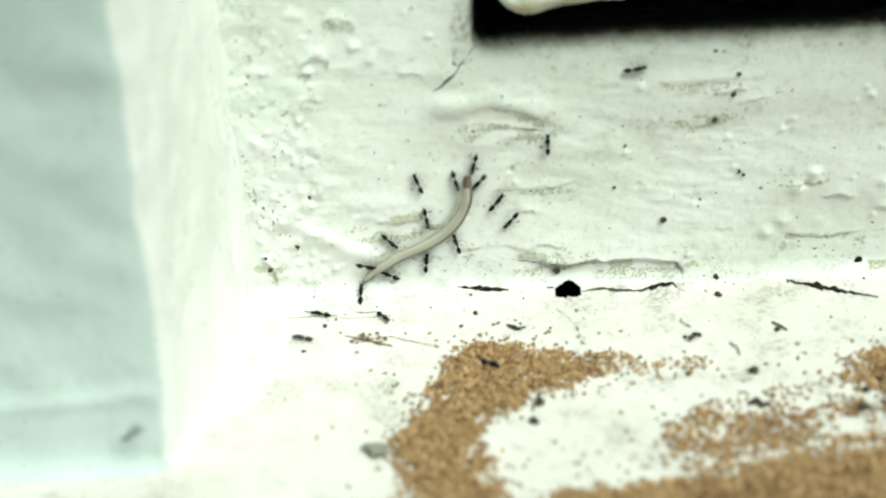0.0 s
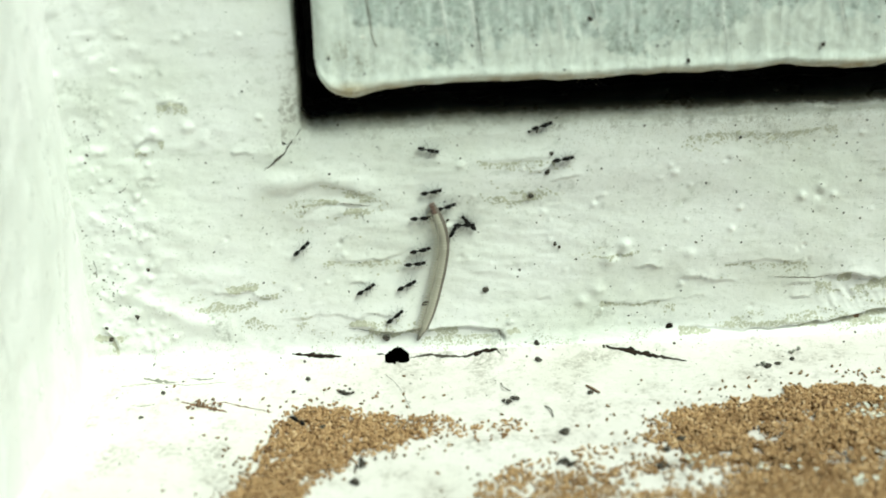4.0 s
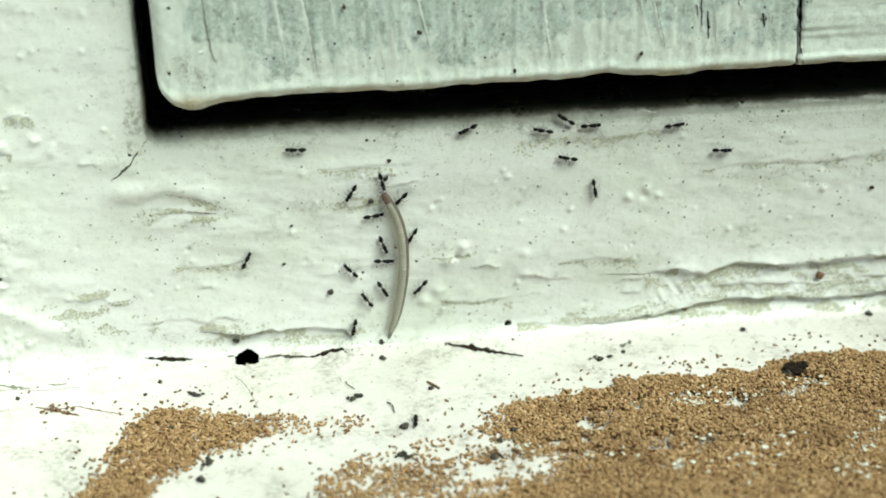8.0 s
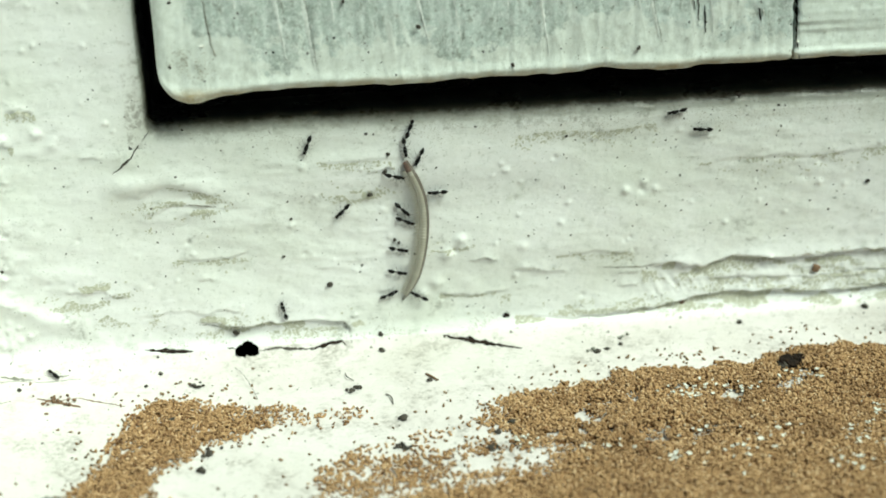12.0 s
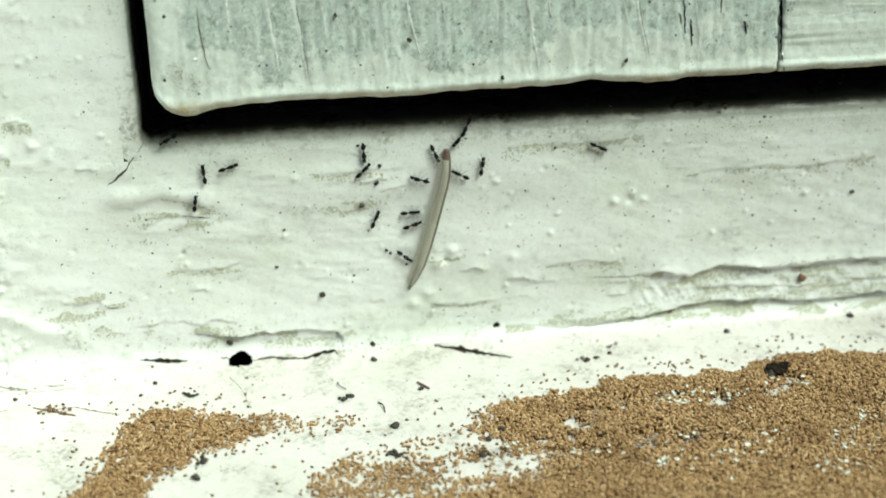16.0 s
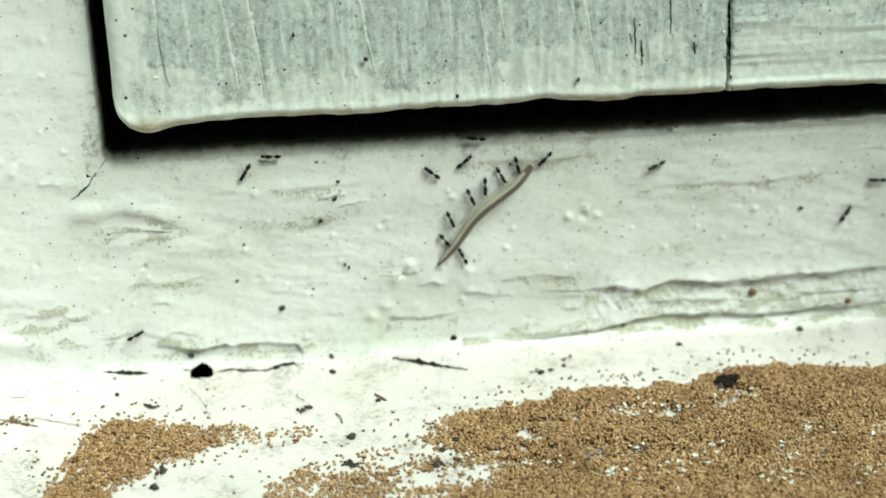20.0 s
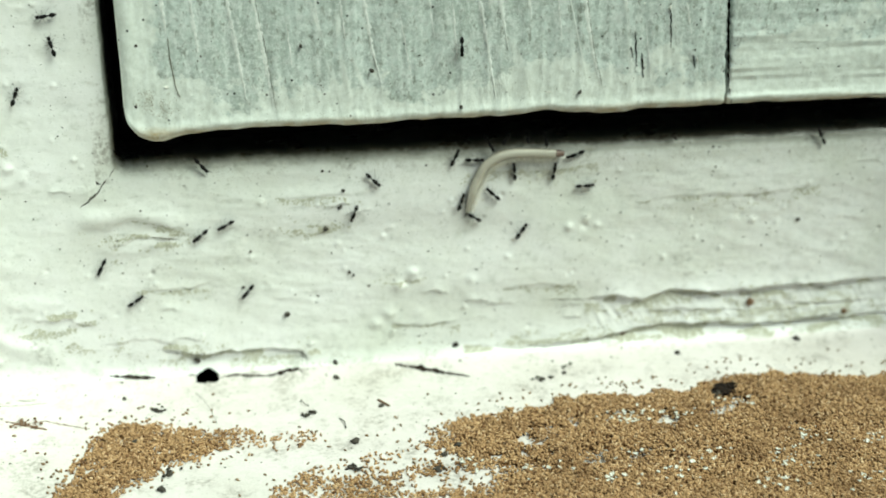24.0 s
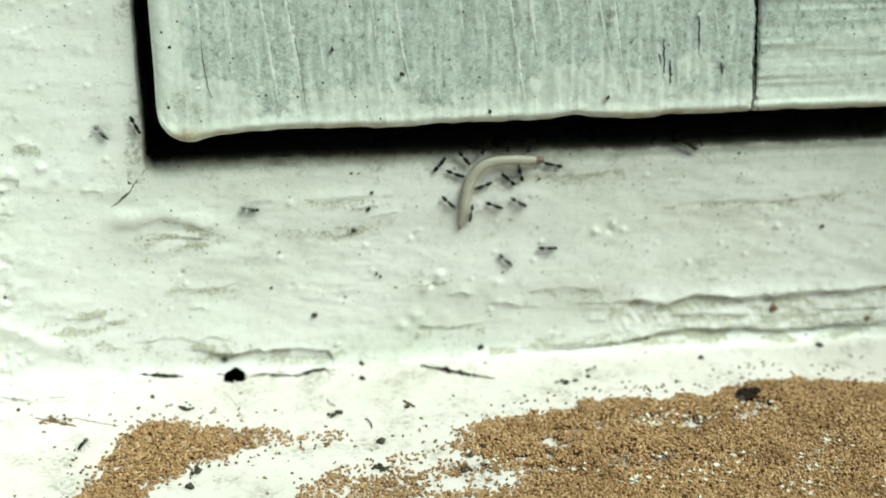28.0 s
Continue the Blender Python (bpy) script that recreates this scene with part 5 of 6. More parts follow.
def ring_mesh(s):
    """One overlapping body ring along local x, its legs' side towards -y and its back towards +y."""
    step = BODY_LEN / (RINGS - 1)
    n, verts = 16, []
    r0 = float(body_radius(s))
    for x, k in ((-0.60, 0.91), (-0.42, 0.975), (0.0, 1.0), (0.40, 0.99), (0.56, 0.925)):
        for j in range(n):
            a = 2 * math.pi * j / n
            verts.append((x * step, r0 * k * math.cos(a), 0.92 * r0 * k * math.sin(a)))
    faces = [(i * n + j, i * n + (j + 1) % n, (i + 1) * n + (j + 1) % n, (i + 1) * n + j) for i in range(4) for j in range(n)]
    faces += [tuple(range(n))[::-1], tuple(4 * n + j for j in range(n))]
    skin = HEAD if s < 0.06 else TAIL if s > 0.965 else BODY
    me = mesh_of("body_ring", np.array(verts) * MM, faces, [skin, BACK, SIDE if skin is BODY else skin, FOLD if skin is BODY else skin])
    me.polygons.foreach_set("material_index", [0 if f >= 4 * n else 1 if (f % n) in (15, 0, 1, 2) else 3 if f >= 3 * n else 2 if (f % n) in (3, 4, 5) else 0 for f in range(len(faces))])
    return me


def leg_mesh(s, side):
    r = float(body_radius(s))
    bm = bmesh.new()
    bmesh.ops.create_cone(bm, segments=5, radius1=0.085 * MM, radius2=0.04 * MM, depth=1.2 * MM, cap_ends=True)
    bmesh.ops.transform(bm, verts=bm.verts, matrix=pose(0, -(r + 0.36) * MM, 0.45 * side * r * MM, 90 - 24 * side, 0, 0))
    return from_bm("leg", bm, MILLI_LEG)


def build_millipede():
    root = new("millipede")
    tagged(root, "cream-coloured ringed millipede with a brown head, carried by ants", "millipede")
    rings = []
    for k in range(RINGS):
        s = k / (RINGS - 1)
        ring = part("body_ring", ring_mesh(s), root, "reddish brown head end" if k == 0 else "grey tail end" if k == RINGS - 1 else "")
        if 2 <= k < RINGS - 2:
            for side in (-1, 1):
                part("leg", leg_mesh(s, side), ring)
        rings.append(ring)
    return root, rings


millipede, rings = build_millipede()


# ---------------------------------------------------------------- the ants
def blob(name, mat, sections, n=10):
    """A lathed body section along x: (x, radius, height ratio, z)."""
    verts = []
    for x, r, hz, z in sections:
        for j in range(n):
            a = 2 * math.pi * j / n
            verts.append((x, 1.24 * r * math.cos(a), z + 1.24 * r * hz * math.sin(a)))
    m = len(sections)
    faces = [(i * n + j, (i + 1) * n + j, (i + 1) * n + (j + 1) % n, i * n + (j + 1) % n) for i in range(m - 1) for j in range(n)]
    faces += [tuple(range(n)), tuple((m - 1) * n + j for j in range(n))[::-1]]
    return mesh_of(name, np.array(verts) * MM, faces, mat)


def limb(name, pts, radius, mat):
    """A jointed, tapering limb through the points."""
    verts, faces, n = [], [], 5
    for k, p in enumerate(pts):
        d = Vector(pts[min(k + 1, len(pts) - 1)]) - Vector(pts[max(k - 1, 0)])
        q = d.to_track_quat("Z", "Y").to_matrix()
        r = radius * (1 - 0.6 * k / (len(pts) - 1))
        for j in range(n):
            a = 2 * math.pi * j / n
            verts.append(Vector(p) + q @ Vector((r * math.cos(a), r * math.sin(a), 0)))
    for k in range(len(pts) - 1):
        faces += [(k * n + j, k * n + (j + 1) % n, (k + 1) * n + (j + 1) % n, (k + 1) * n + j) for j in range(n)]
    faces += [tuple(range(n))[::-1], tuple((len(pts) - 1) * n + j for j in range(n))]
    return mesh_of(name, np.array([tuple(v) for v in verts]) * MM, faces, mat)


def build_ant():
    ant = new("ant")
    tagged(ant, "tiny black ant crawling on the white paint", "ant", "ants round the millipede")
    part("head", blob("head", ANT, [(1.10, 0.12, 0.8, 0.62), (1.20, 0.24, 0.8, 0.62), (1.45, 0.30, 0.8, 0.60), (1.70, 0.25, 0.75, 0.56), (1.90, 0.11, 0.7, 0.52)]), ant)
    part("thorax", blob("thorax", ANT, [(-0.30, 0.10, 1, 0.60), (-0.12, 0.22, 1.1, 0.66), (0.30, 0.27, 1.1, 0.72), (0.75, 0.33, 1.0, 0.74), (1.00, 0.26, 1, 0.70), (1.14, 0.10, 1, 0.64)]), ant)
    part("waist", blob("waist", ANT, [(-0.62, 0.07, 1, 0.60), (-0.48, 0.13, 1.4, 0.66), (-0.36, 0.08, 1, 0.62), (-0.26, 0.07, 1, 0.60)]), ant)
    part("abdomen", blob("abdomen", ANT, [(-2.02, 0.04, 1, 0.54), (-1.80, 0.17, 0.95, 0.59), (-1.42, 0.31, 0.95, 0.66), (-1.02, 0.34, 0.95, 0.68), (-0.72, 0.22, 0.95, 0.65), (-0.58, 0.08, 1, 0.60)]), ant)
    for side in (1, -1):
        for hip, knee, foot in ((0.85, (1.15, 0.75), (1.70, 1.25)), (0.45, (0.45, 0.90), (0.30, 1.55)), (0.05, (-0.35, 0.85), (-1.05, 1.45))):
            pts = [(hip, 0.16 * side, 0.58), (knee[0], knee[1] * side, 0.95), ((knee[0] + foot[0]) / 2, (knee[1] + foot[1]) / 2 * side, 0.45), (foot[0], foot[1] * side, 0.03)]
            part("leg", limb("leg", pts, 0.036, ANT_LEG), ant)
        part("antenna", limb("antenna", [(1.74, 0.12 * side, 0.62), (1.98, 0.50 * side, 0.80), (2.45, 0.62 * side, 0.35)], 0.05, ANT_LEG), ant)
    return ant


first_ant = build_ant()
spare_ants = [first_ant] + [copy_thing(first_ant, Matrix()) for _ in range(38)]


# ---------------------------------------------------------------- what moves
FRAME_FACE, SASH_FACE = "frame", "sash"


def on_face(u, v, face):
    """A place on the folded surface: frame, sill (v < 0), reveal (u beyond the corner), ledge (above the gap's lip) or sash."""
    if face == SASH_FACE:
        return Vector((u, SASH_Y - 0.35, v))
    if u < REVEAL_X + 1.5 and v > 0:
        d = REVEAL_X + 1.5 - u
        lean = REVEAL_X + 0.8 + 0.7 * max(0.0, 1 - d / 3) - REVEAL_LEAN * min(d, 48.0) + min(d, 48.0) / 48 * (0.5 + 1.4 * min(v / 30, 1.0))
        if d > 48:   # round the corner, along the outer face
            return Vector((lean - (d - 48), -50.2, v))
        return Vector((lean, -d - 1.0, v))
    if v < 0:
        return Vector((u, v - 0.2, float(sill_up(u, v)) + float(heap_up(u, v)) + 0.05))
    if v > GAP_Z and u > GAP_X + 1:
        return Vector((u, min(v - GAP_Z, 12.0), GAP_Z + 0.2))
    return Vector((u, -wall_near(u, max(v, 0.3)) - 0.05, max(v, 0.3)))


def ant_pose(u, v, turn, face):
    e = 0.9
    p = on_face(u, v, face)
    du, dv = on_face(u + e, v, face) - on_face(u - e, v, face), on_face(u, v + e, face) - on_face(u, v - e, face)
    up = du.cross(dv).normalized()
    c, s = math.cos(radians(turn)), math.sin(radians(turn))
    ahead = (du.normalized() * c + dv.normalized() * s)
    ahead = (ahead - up * ahead.dot(up)).normalized()
    m = Matrix((ahead, up.cross(ahead), up)).transposed().to_4x4()
    m.translation = p * MM
    return m


def bend(a, b, f):
    return a + ((b - a + 180) % 360 - 180) * f


def crawl(face, rows):
    """One ant's way over a face: seconds, place across and up in millimetres, heading in degrees."""
    ant = spare_ants.pop(0)
    path = []
    for (t0, u0, v0, a0), (t1, u1, v1, a1) in zip(rows, rows[1:]):
        far = math.hypot(u1 - u0, v1 - v0)
        way = math.degrees(math.atan2(v1 - v0, u1 - u0))
        steps = 4 if far > 5 or abs(bend(0, a1 - a0, 1)) > 60 else 2
        for k in range(steps):
            f = k / steps
            a = bend(a0, a1, f * f * (3 - 2 * f))
            if far > 5 and 0 < k:
                a = way + 12 * math.sin(7 * t0 + 2.1 * k)
            path.append((t0 + (t1 - t0) * f, u0 + (u1 - u0) * f, v0 + (v1 - v0) * f, a))
    path.append(rows[-1])
    keyed = []
    for t, u, v, a in path:
        m = ant_pose(u, v, a, face)
        while keyed:
            t0, m0 = keyed[-1]
            angle = m0.to_quaternion().rotation_difference(m.to_quaternion()).angle
            angle = min(angle, 2 * math.pi - angle)
            if angle < radians(75) or t - t0 < 0.12:
                break
            n = min(int(angle / radians(60)) + 1, max(1, int((t - t0) / 0.07)))
            if n < 2:
                break
            for k in range(1, n):
                q = m0.to_quaternion().slerp(m.to_quaternion(), k / n).to_matrix().to_4x4()
                q.translation = m0.translation.lerp(m.translation, k / n)
                keyed.append((t0 + (t - t0) * k / n, q))
            break
        keyed.append((t, m))
    walk(ant, keyed)


SPINES = {}


def spine(t, *pts):
    """The millipede's line from head to tail at a time, on the frame, in millimetres."""
    SPINES[t] = np.array(pts)


def roll_at(t):
    """It lies on its side, back to the outside, and is rolled over its back while the ants turn it."""
    return float(np.interp(t, [0, 19, 20, 21, 22.5, 28], [0, 0, 45, 100, 188, 188]))


def key_millipede():
    known = sorted(SPINES)
    times = sorted(set(range(29)) | {19.5, 20.5, 21.5, 22.5})
    walk(millipede, [(0, Matrix()), (28, Matrix())])
    rows = [[] for _ in rings]
    for t in times:
        b = max([k for k in known if k <= t])
        c = min([k for k in known if k >= t])
        a, d = known[max(known.index(b) - 1, 0)], known[min(known.index(c) + 1, len(known) - 1)]
        if b == c:
            line = SPINES[b]
        else:
            f = (t - b) / (c - b)
            v0 = (SPINES[c] - SPINES[a]) / (c - a) * (c - b)
            v1 = (SPINES[d] - SPINES[b]) / (d - b) * (c - b)
            line = (2 * f**3 - 3 * f**2 + 1) * SPINES[b] + (f**3 - 2 * f**2 + f) * v0 + (3 * f**2 - 2 * f**3) * SPINES[c] + (f**3 - f**2) * v1
        k = np.arange(len(line))
        fine = np.linspace(0, len(line) - 1, 200)
        sx = np.interp(fine, k, line[:, 0])
        sz = np.interp(fine, k, line[:, 1])
        for _ in range(3):   # round the corners of the line
            sx[10:-10] = np.convolve(sx, np.ones(21) / 21, "same")[10:-10]
            sz[10:-10] = np.convolve(sz, np.ones(21) / 21, "same")[10:-10]
        run = np.concatenate([[0], np.cumsum(np.hypot(np.diff(sx), np.diff(sz)))])
        at = np.linspace(0, run[-1], RINGS)
        px, pz = np.interp(at, run, sx), np.interp(at, run, sz)
        tx, tz = np.gradient(px), np.gradient(pz)
        roll = roll_at(t)
        for i in range(RINGS):
            d = Vector((tx[i], 0, tz[i])).normalized()
            out = Vector((0, -1, 0))
            m = Matrix((d, out.cross(d), out)).transposed().to_4x4()
            r = 0.92 * float(body_radius(i / (RINGS - 1)))
            if pz[i] > 1.0:
                place = Vector((px[i], -wall_near(px[i], pz[i]) - r - 0.1, pz[i]))
            else:
                place = Vector((px[i], -1.9 - r + (pz[i] - 1.0) * 1.6, 1.0 + r * 0.4))
            m.translation = place * MM
            rows[i].append((t, m @ pose(0, 0, 0, roll)))
    for ring, keys in zip(rings, rows):
        walk(ring, keys)


def motions():
    spine(0, (-16.3, 22.9), (-16.3, 18.8), (-18.2, 15.1), (-21.3, 12.1), (-25.1, 10.2), (-29.1, 8.6), (-32.7, 6.4), (-35.8, 3.5))
    spine(1, (-11.2, 28.0), (-12.2, 24.0), (-14.5, 20.4), (-17.6, 17.6), (-20.9, 15.0), (-24.3, 12.6), (-27.0, 9.3), (-29.0, 5.6))
    spine(2, (-3.8, 32.0), (-3.5, 27.9), (-4.4, 23.8), (-6.2, 20.0), (-8.1, 16.2), (-9.4, 12.2), (-10.2, 8.1), (-10.5, 3.9))
    spine(3, (2.2, 29.5), (3.7, 25.8), (4.1, 21.8), (3.4, 17.8), (2.4, 13.8), (1.4, 9.9), (0.1, 6.0), (-1.3, 2.2))
    spine(6, (19.0, 33.3), (20.3, 29.5), (20.4, 25.6), (19.6, 21.7), (18.5, 17.8), (17.4, 14.0), (16.0, 10.2), (14.3, 6.6))
    spine(7, (24.2, 30.6), (25.4, 26.6), (25.2, 22.3), (24.6, 18.1), (23.7, 13.9), (22.7, 9.8), (21.2, 5.8), (19.6, 1.8))
    spine(8, (28.0, 32.5), (30.1, 28.6), (31.1, 24.3), (31.2, 19.9), (31.0, 15.5), (30.3, 11.1), (29.4, 6.8), (27.8, 2.7))
    spine(9, (31.3, 26.3), (33.1, 22.3), (33.7, 18.0), (33.5, 13.6), (32.7, 9.3), (31.8, 5.0), (30.3, 0.9), (28.3, -3.1))
    spine(10, (30.6, 29.8), (32.1, 25.8), (32.4, 21.5), (32.1, 17.3), (31.5, 13.0), (30.9, 8.8), (30.0, 4.6), (28.6, 0.6))
    spine(11, (30.6, 34.0), (32.1, 30.0), (32.4, 25.6), (31.7, 21.3), (30.8, 17.1), (29.6, 12.8), (28.1, 8.8), (25.9, 5.0))
    spine(12, (32.3, 37.4), (34.2, 33.6), (35.3, 29.5), (35.5, 25.2), (35.1, 20.9), (34.4, 16.7), (33.2, 12.5), (31.0, 8.8))
    spine(15, (41.1, 37.0), (41.9, 32.8), (41.3, 28.5), (40.5, 24.3), (39.5, 20.1), (38.3, 15.9), (36.6, 12.0), (34.0, 8.6))
    spine(16, (41.7, 41.4), (41.6, 37.2), (40.6, 33.0), (39.5, 29.0), (38.4, 24.9), (37.2, 20.8), (35.8, 16.8), (33.9, 13.0))
    spine(17, (46.0, 39.1), (45.7, 34.9), (44.8, 30.7), (43.7, 26.6), (42.5, 22.5), (41.1, 18.5), (39.4, 14.6), (37.1, 11.0))
    spine(18, (50.1, 42.0), (50.8, 37.8), (50.5, 33.5), (49.6, 29.3), (48.7, 25.2), (47.7, 21.0), (46.2, 17.0), (43.9, 13.4))
    spine(19, (57.8, 40.7), (58.1, 36.5), (57.3, 32.4), (55.8, 28.4), (54.2, 24.6), (52.3, 20.8), (50.1, 17.3), (46.9, 14.5))
    spine(20, (66.4, 39.8), (64.0, 36.9), (61.0, 34.5), (57.8, 32.3), (55.1, 29.6), (53.0, 26.4), (50.7, 23.3), (48.2, 20.4))
    spine(23, (72.1, 45.6), (68.1, 45.4), (64.1, 45.0), (60.3, 44.0), (57.3, 41.3), (55.6, 37.7), (54.8, 33.8), (54.7, 29.8))
    spine(24, (72.2, 44.6), (68.3, 45.0), (64.3, 45.3), (60.4, 45.3), (57.0, 43.4), (55.2, 40.0), (53.9, 36.2), (53.2, 32.4))
    spine(25, (72.3, 47.1), (68.2, 45.9), (64.3, 44.6), (60.4, 43.1), (57.7, 40.0), (56.5, 36.0), (56.2, 31.9), (56.1, 27.7))
    spine(26, (71.7, 47.6), (67.9, 46.6), (64.0, 45.8), (60.1, 45.2), (56.8, 43.1), (55.0, 39.6), (54.1, 35.8), (53.4, 31.9))
    spine(27, (66.0, 47.3), (62.1, 47.2), (58.2, 46.8), (54.5, 45.6), (52.3, 42.5), (51.7, 38.6), (51.6, 34.7), (51.8, 30.8))
    spine(28, (62.8, 44.7), (58.9, 45.1), (55.0, 45.3), (51.2, 44.8), (48.6, 42.1), (47.5, 38.4), (47.0, 34.5), (46.6, 30.7))
    crawl(FRAME_FACE, [(0, -15.0, 25.3, -106), (1, -9.3, 30.5, -116), (2, -3.2, 34.8, -92), (3, 2.2, 31.9, -88), (6, 18.7, 35.8, -87), (7, 24.6, 33.4, -88), (8, 27.6, 35.4, -78), (9, 31.3, 29.4, -88), (10, 30.6, 32.9, -88), (11, 30.4, 36.6, -78), (12, 32.2, 40.5, -83), (15, 42.2, 39.7, -101), (16, 44.1, 43.6, -130), (17, 46.9, 41.6, -100), (18, 50.4, 44.2, -86), (19, 58.4, 43.5, -109), (20, 69.2, 41.4, -135), (23, 73.4, 43.5, 110), (24, 74.9, 44.2, -162), (25, 75.6, 44.1, 128), (26, 78.6, 45.8, 92), (27, 68.4, 46.1, 138), (28, 60.6, 47.3, -118)])
    crawl(FRAME_FACE, [(0, -18.3, 22.4, -75), (1, -13.1, 28.1, -84), (2, -6.0, 31.2, -60), (3, 5.1, 28.3, -145), (6, 20.3, 33.7, -120), (7, 26.4, 30.2, -125), (8, 30.8, 31.4, -136), (9, 32.9, 27.1, -106), (10, 34.3, 26.6, -179), (11, 34.1, 31.4, -146), (12, 34.8, 38.5, -116), (15, 39.1, 36.4, -54), (16, 39.5, 41.0, -68), (17, 42.9, 37.9, -45), (18, 47.5, 40.2, -40), (19, 55.2, 39.6, -44), (20, 63.8, 40.4, -76), (23, 70.3, 47.6, -129), (24, 68.9, 47.3, -89), (25, 73.0, 47.6, -151), (26, 73.5, 48.2, -151), (27, 62.5, 44.7, 128), (28, 58.5, 42.1, 105)])
    crawl(FRAME_FACE, [(0, -14.4, 22.0, -135), (1, -9.1, 27.5, -140), (2, -1.2, 30.5, -145), (3, 7.8, 26.2, -83), (6, 24.8, 26.6, -130), (7, 26.8, 21.0, -135), (8, 32.7, 23.5, -125), (9, 35.9, 22.4, -141), (10, 35.1, 21.1, -157), (11, 35.2, 22.9, 159), (12, 38.1, 31.0, -179), (15, 44.3, 31.2, -162), (16, 44.2, 36.5, 150), (17, 40.1, 29.6, -55), (18, 45.8, 32.2, -45), (19, 52.8, 32.5, -68), (20, 57.5, 36.4, -90), (23, 61.5, 47.2, -119), (24, 61.3, 47.7, -119), (25, 59.8, 46.3, -104), (26, 58.5, 47.4, -66), (27, 53.8, 47.6, -66), (28, 51.6, 47.3, -119)])
    crawl(FRAME_FACE, [(0, -24.7, 22.3, 109), (1, -27.3, 21.6, -161), (2, -32.6, 15.7, -42), (3, -30.7, 14.7, 165), (4.2, -150.0, 14.7, 179), (7.4, -150.0, 15.5, 1), (8, -64.0, 15.5, 1), (9, -13.9, 15.5, 71), (10, -64.0, 15.5, 164), (10.5, -64.0, 29.4, 29), (11, -38.8, 29.4, 69), (12, -64.0, 29.4, 134), (22, -64.0, 55.2, 32), (23, -23.5, 55.2, 28), (24, -23.3, 76.6, -172), (25, -27.8, 80.3, 113), (26, -27.8, 112.0, 90), (28, -27.8, 112.0, 90)])
    crawl(FRAME_FACE, [(0, -23.7, 15.8, -80), (1, -17.9, 21.7, -94), (2, -8.2, 23.5, -70), (3, -0.0, 20.4, -79), (6, 16.0, 24.8, -55), (7, 21.3, 21.3, -65), (8, 27.4, 22.3, -70), (9, 30.3, 16.7, -74), (10, 29.5, 21.1, -65), (11, 28.5, 24.8, -74), (12, 31.4, 27.8, -46), (15, 36.3, 26.6, -41), (16, 36.5, 36.1, 160), (17, 35.5, 33.6, -64), (18, 39.0, 16.5, -56), (19, 39.2, 35.9, 135), (20, 50.7, 29.8, -68), (23, 52.6, 39.1, -58), (24, 52.2, 35.5, 71), (25, 54.6, 34.3, -95), (26, 51.5, 40.1, -3), (27, 48.6, 41.6, -71), (28, 45.6, 42.5, -24)])
    crawl(FRAME_FACE, [(0, -30.3, 11.5, -47), (1, -25.8, 14.8, -9), (2, -10.7, 18.7, -20), (3, -1.2, 17.8, -3), (6, 15.6, 21.5, -41), (7, 20.8, 18.9, -46), (8, 27.4, 18.9, -4), (9, 29.8, 14.2, -47), (10, 28.9, 18.0, -42), (11, 28.4, 22.1, -51), (12, 31.8, 25.4, -26), (15, 36.4, 24.0, -21), (16, 34.9, 26.6, 18), (17, 38.1, 20.4, -46), (18, 44.1, 23.9, -50), (19, 49.1, 24.6, -40), (20, 49.6, 25.2, -54), (23, 53.1, 30.8, -81), (24, 54.7, 32.1, 146), (25, 54.7, 57.8, 92), (26, 53.7, 57.8, -93), (27, 53.7, 33.7, -90), (28, 48.7, 34.0, -99)])
    crawl(FRAME_FACE, [(0, -34.6, 7.2, -14), (1, -27.8, 10.6, -26), (2, -12.2, 13.5, -15), (3, -2.0, 12.0, -56), (6, 12.2, 20.0, 29), (7, 13.7, 16.5, -52), (8, 21.0, 17.4, 133), (9, 17.2, 20.8, 87), (10, 14.8, 29.5, 63), (11, 18.5, 25.3, -56), (12, 20.1, 28.4, -136), (15, 12.1, 26.8, 133), (16, -3.5, 39.9, 94), (17, -0.9, 37.2, -127), (18, -18.5, 39.4, -152), (19, -35.1, 11.3, -106), (20, -64.0, 12.0, 179), (24, -64.0, 12.0, -15), (25, -30.5, 2.9, -96), (26, -64.0, 12.0, 165), (28, -64.0, 12.0, 165)])
    crawl(FRAME_FACE, [(0, -30.8, 4.9, 154), (1, -30.4, 3.3, 50), (2, -17.3, 4.7, -9), (3, -9.9, 10.4, 100), (6, 5.5, 22.5, -15), (7, 12.7, 12.8, -52), (8, 21.0, 5.5, -102), (9, 9.5, 12.8, 137), (10, 23.4, 10.5, -71), (11, 23.2, 5.5, 6), (12, 28.2, 10.1, 23), (15, 33.0, 10.7, -5), (16, 33.2, 20.1, -41), (17, 36.6, 14.3, 18), (18, 43.2, 18.0, -5), (19, 46.9, 19.5, -4), (20, 53.0, 21.8, 116), (23, 58.7, 36.1, -109), (24, 58.6, 36.8, 136), (25, 60.3, 37.5, -173), (26, 58.9, 39.7, 156), (27, 55.3, 40.2, 177), (28, 51.0, 39.7, -161)])
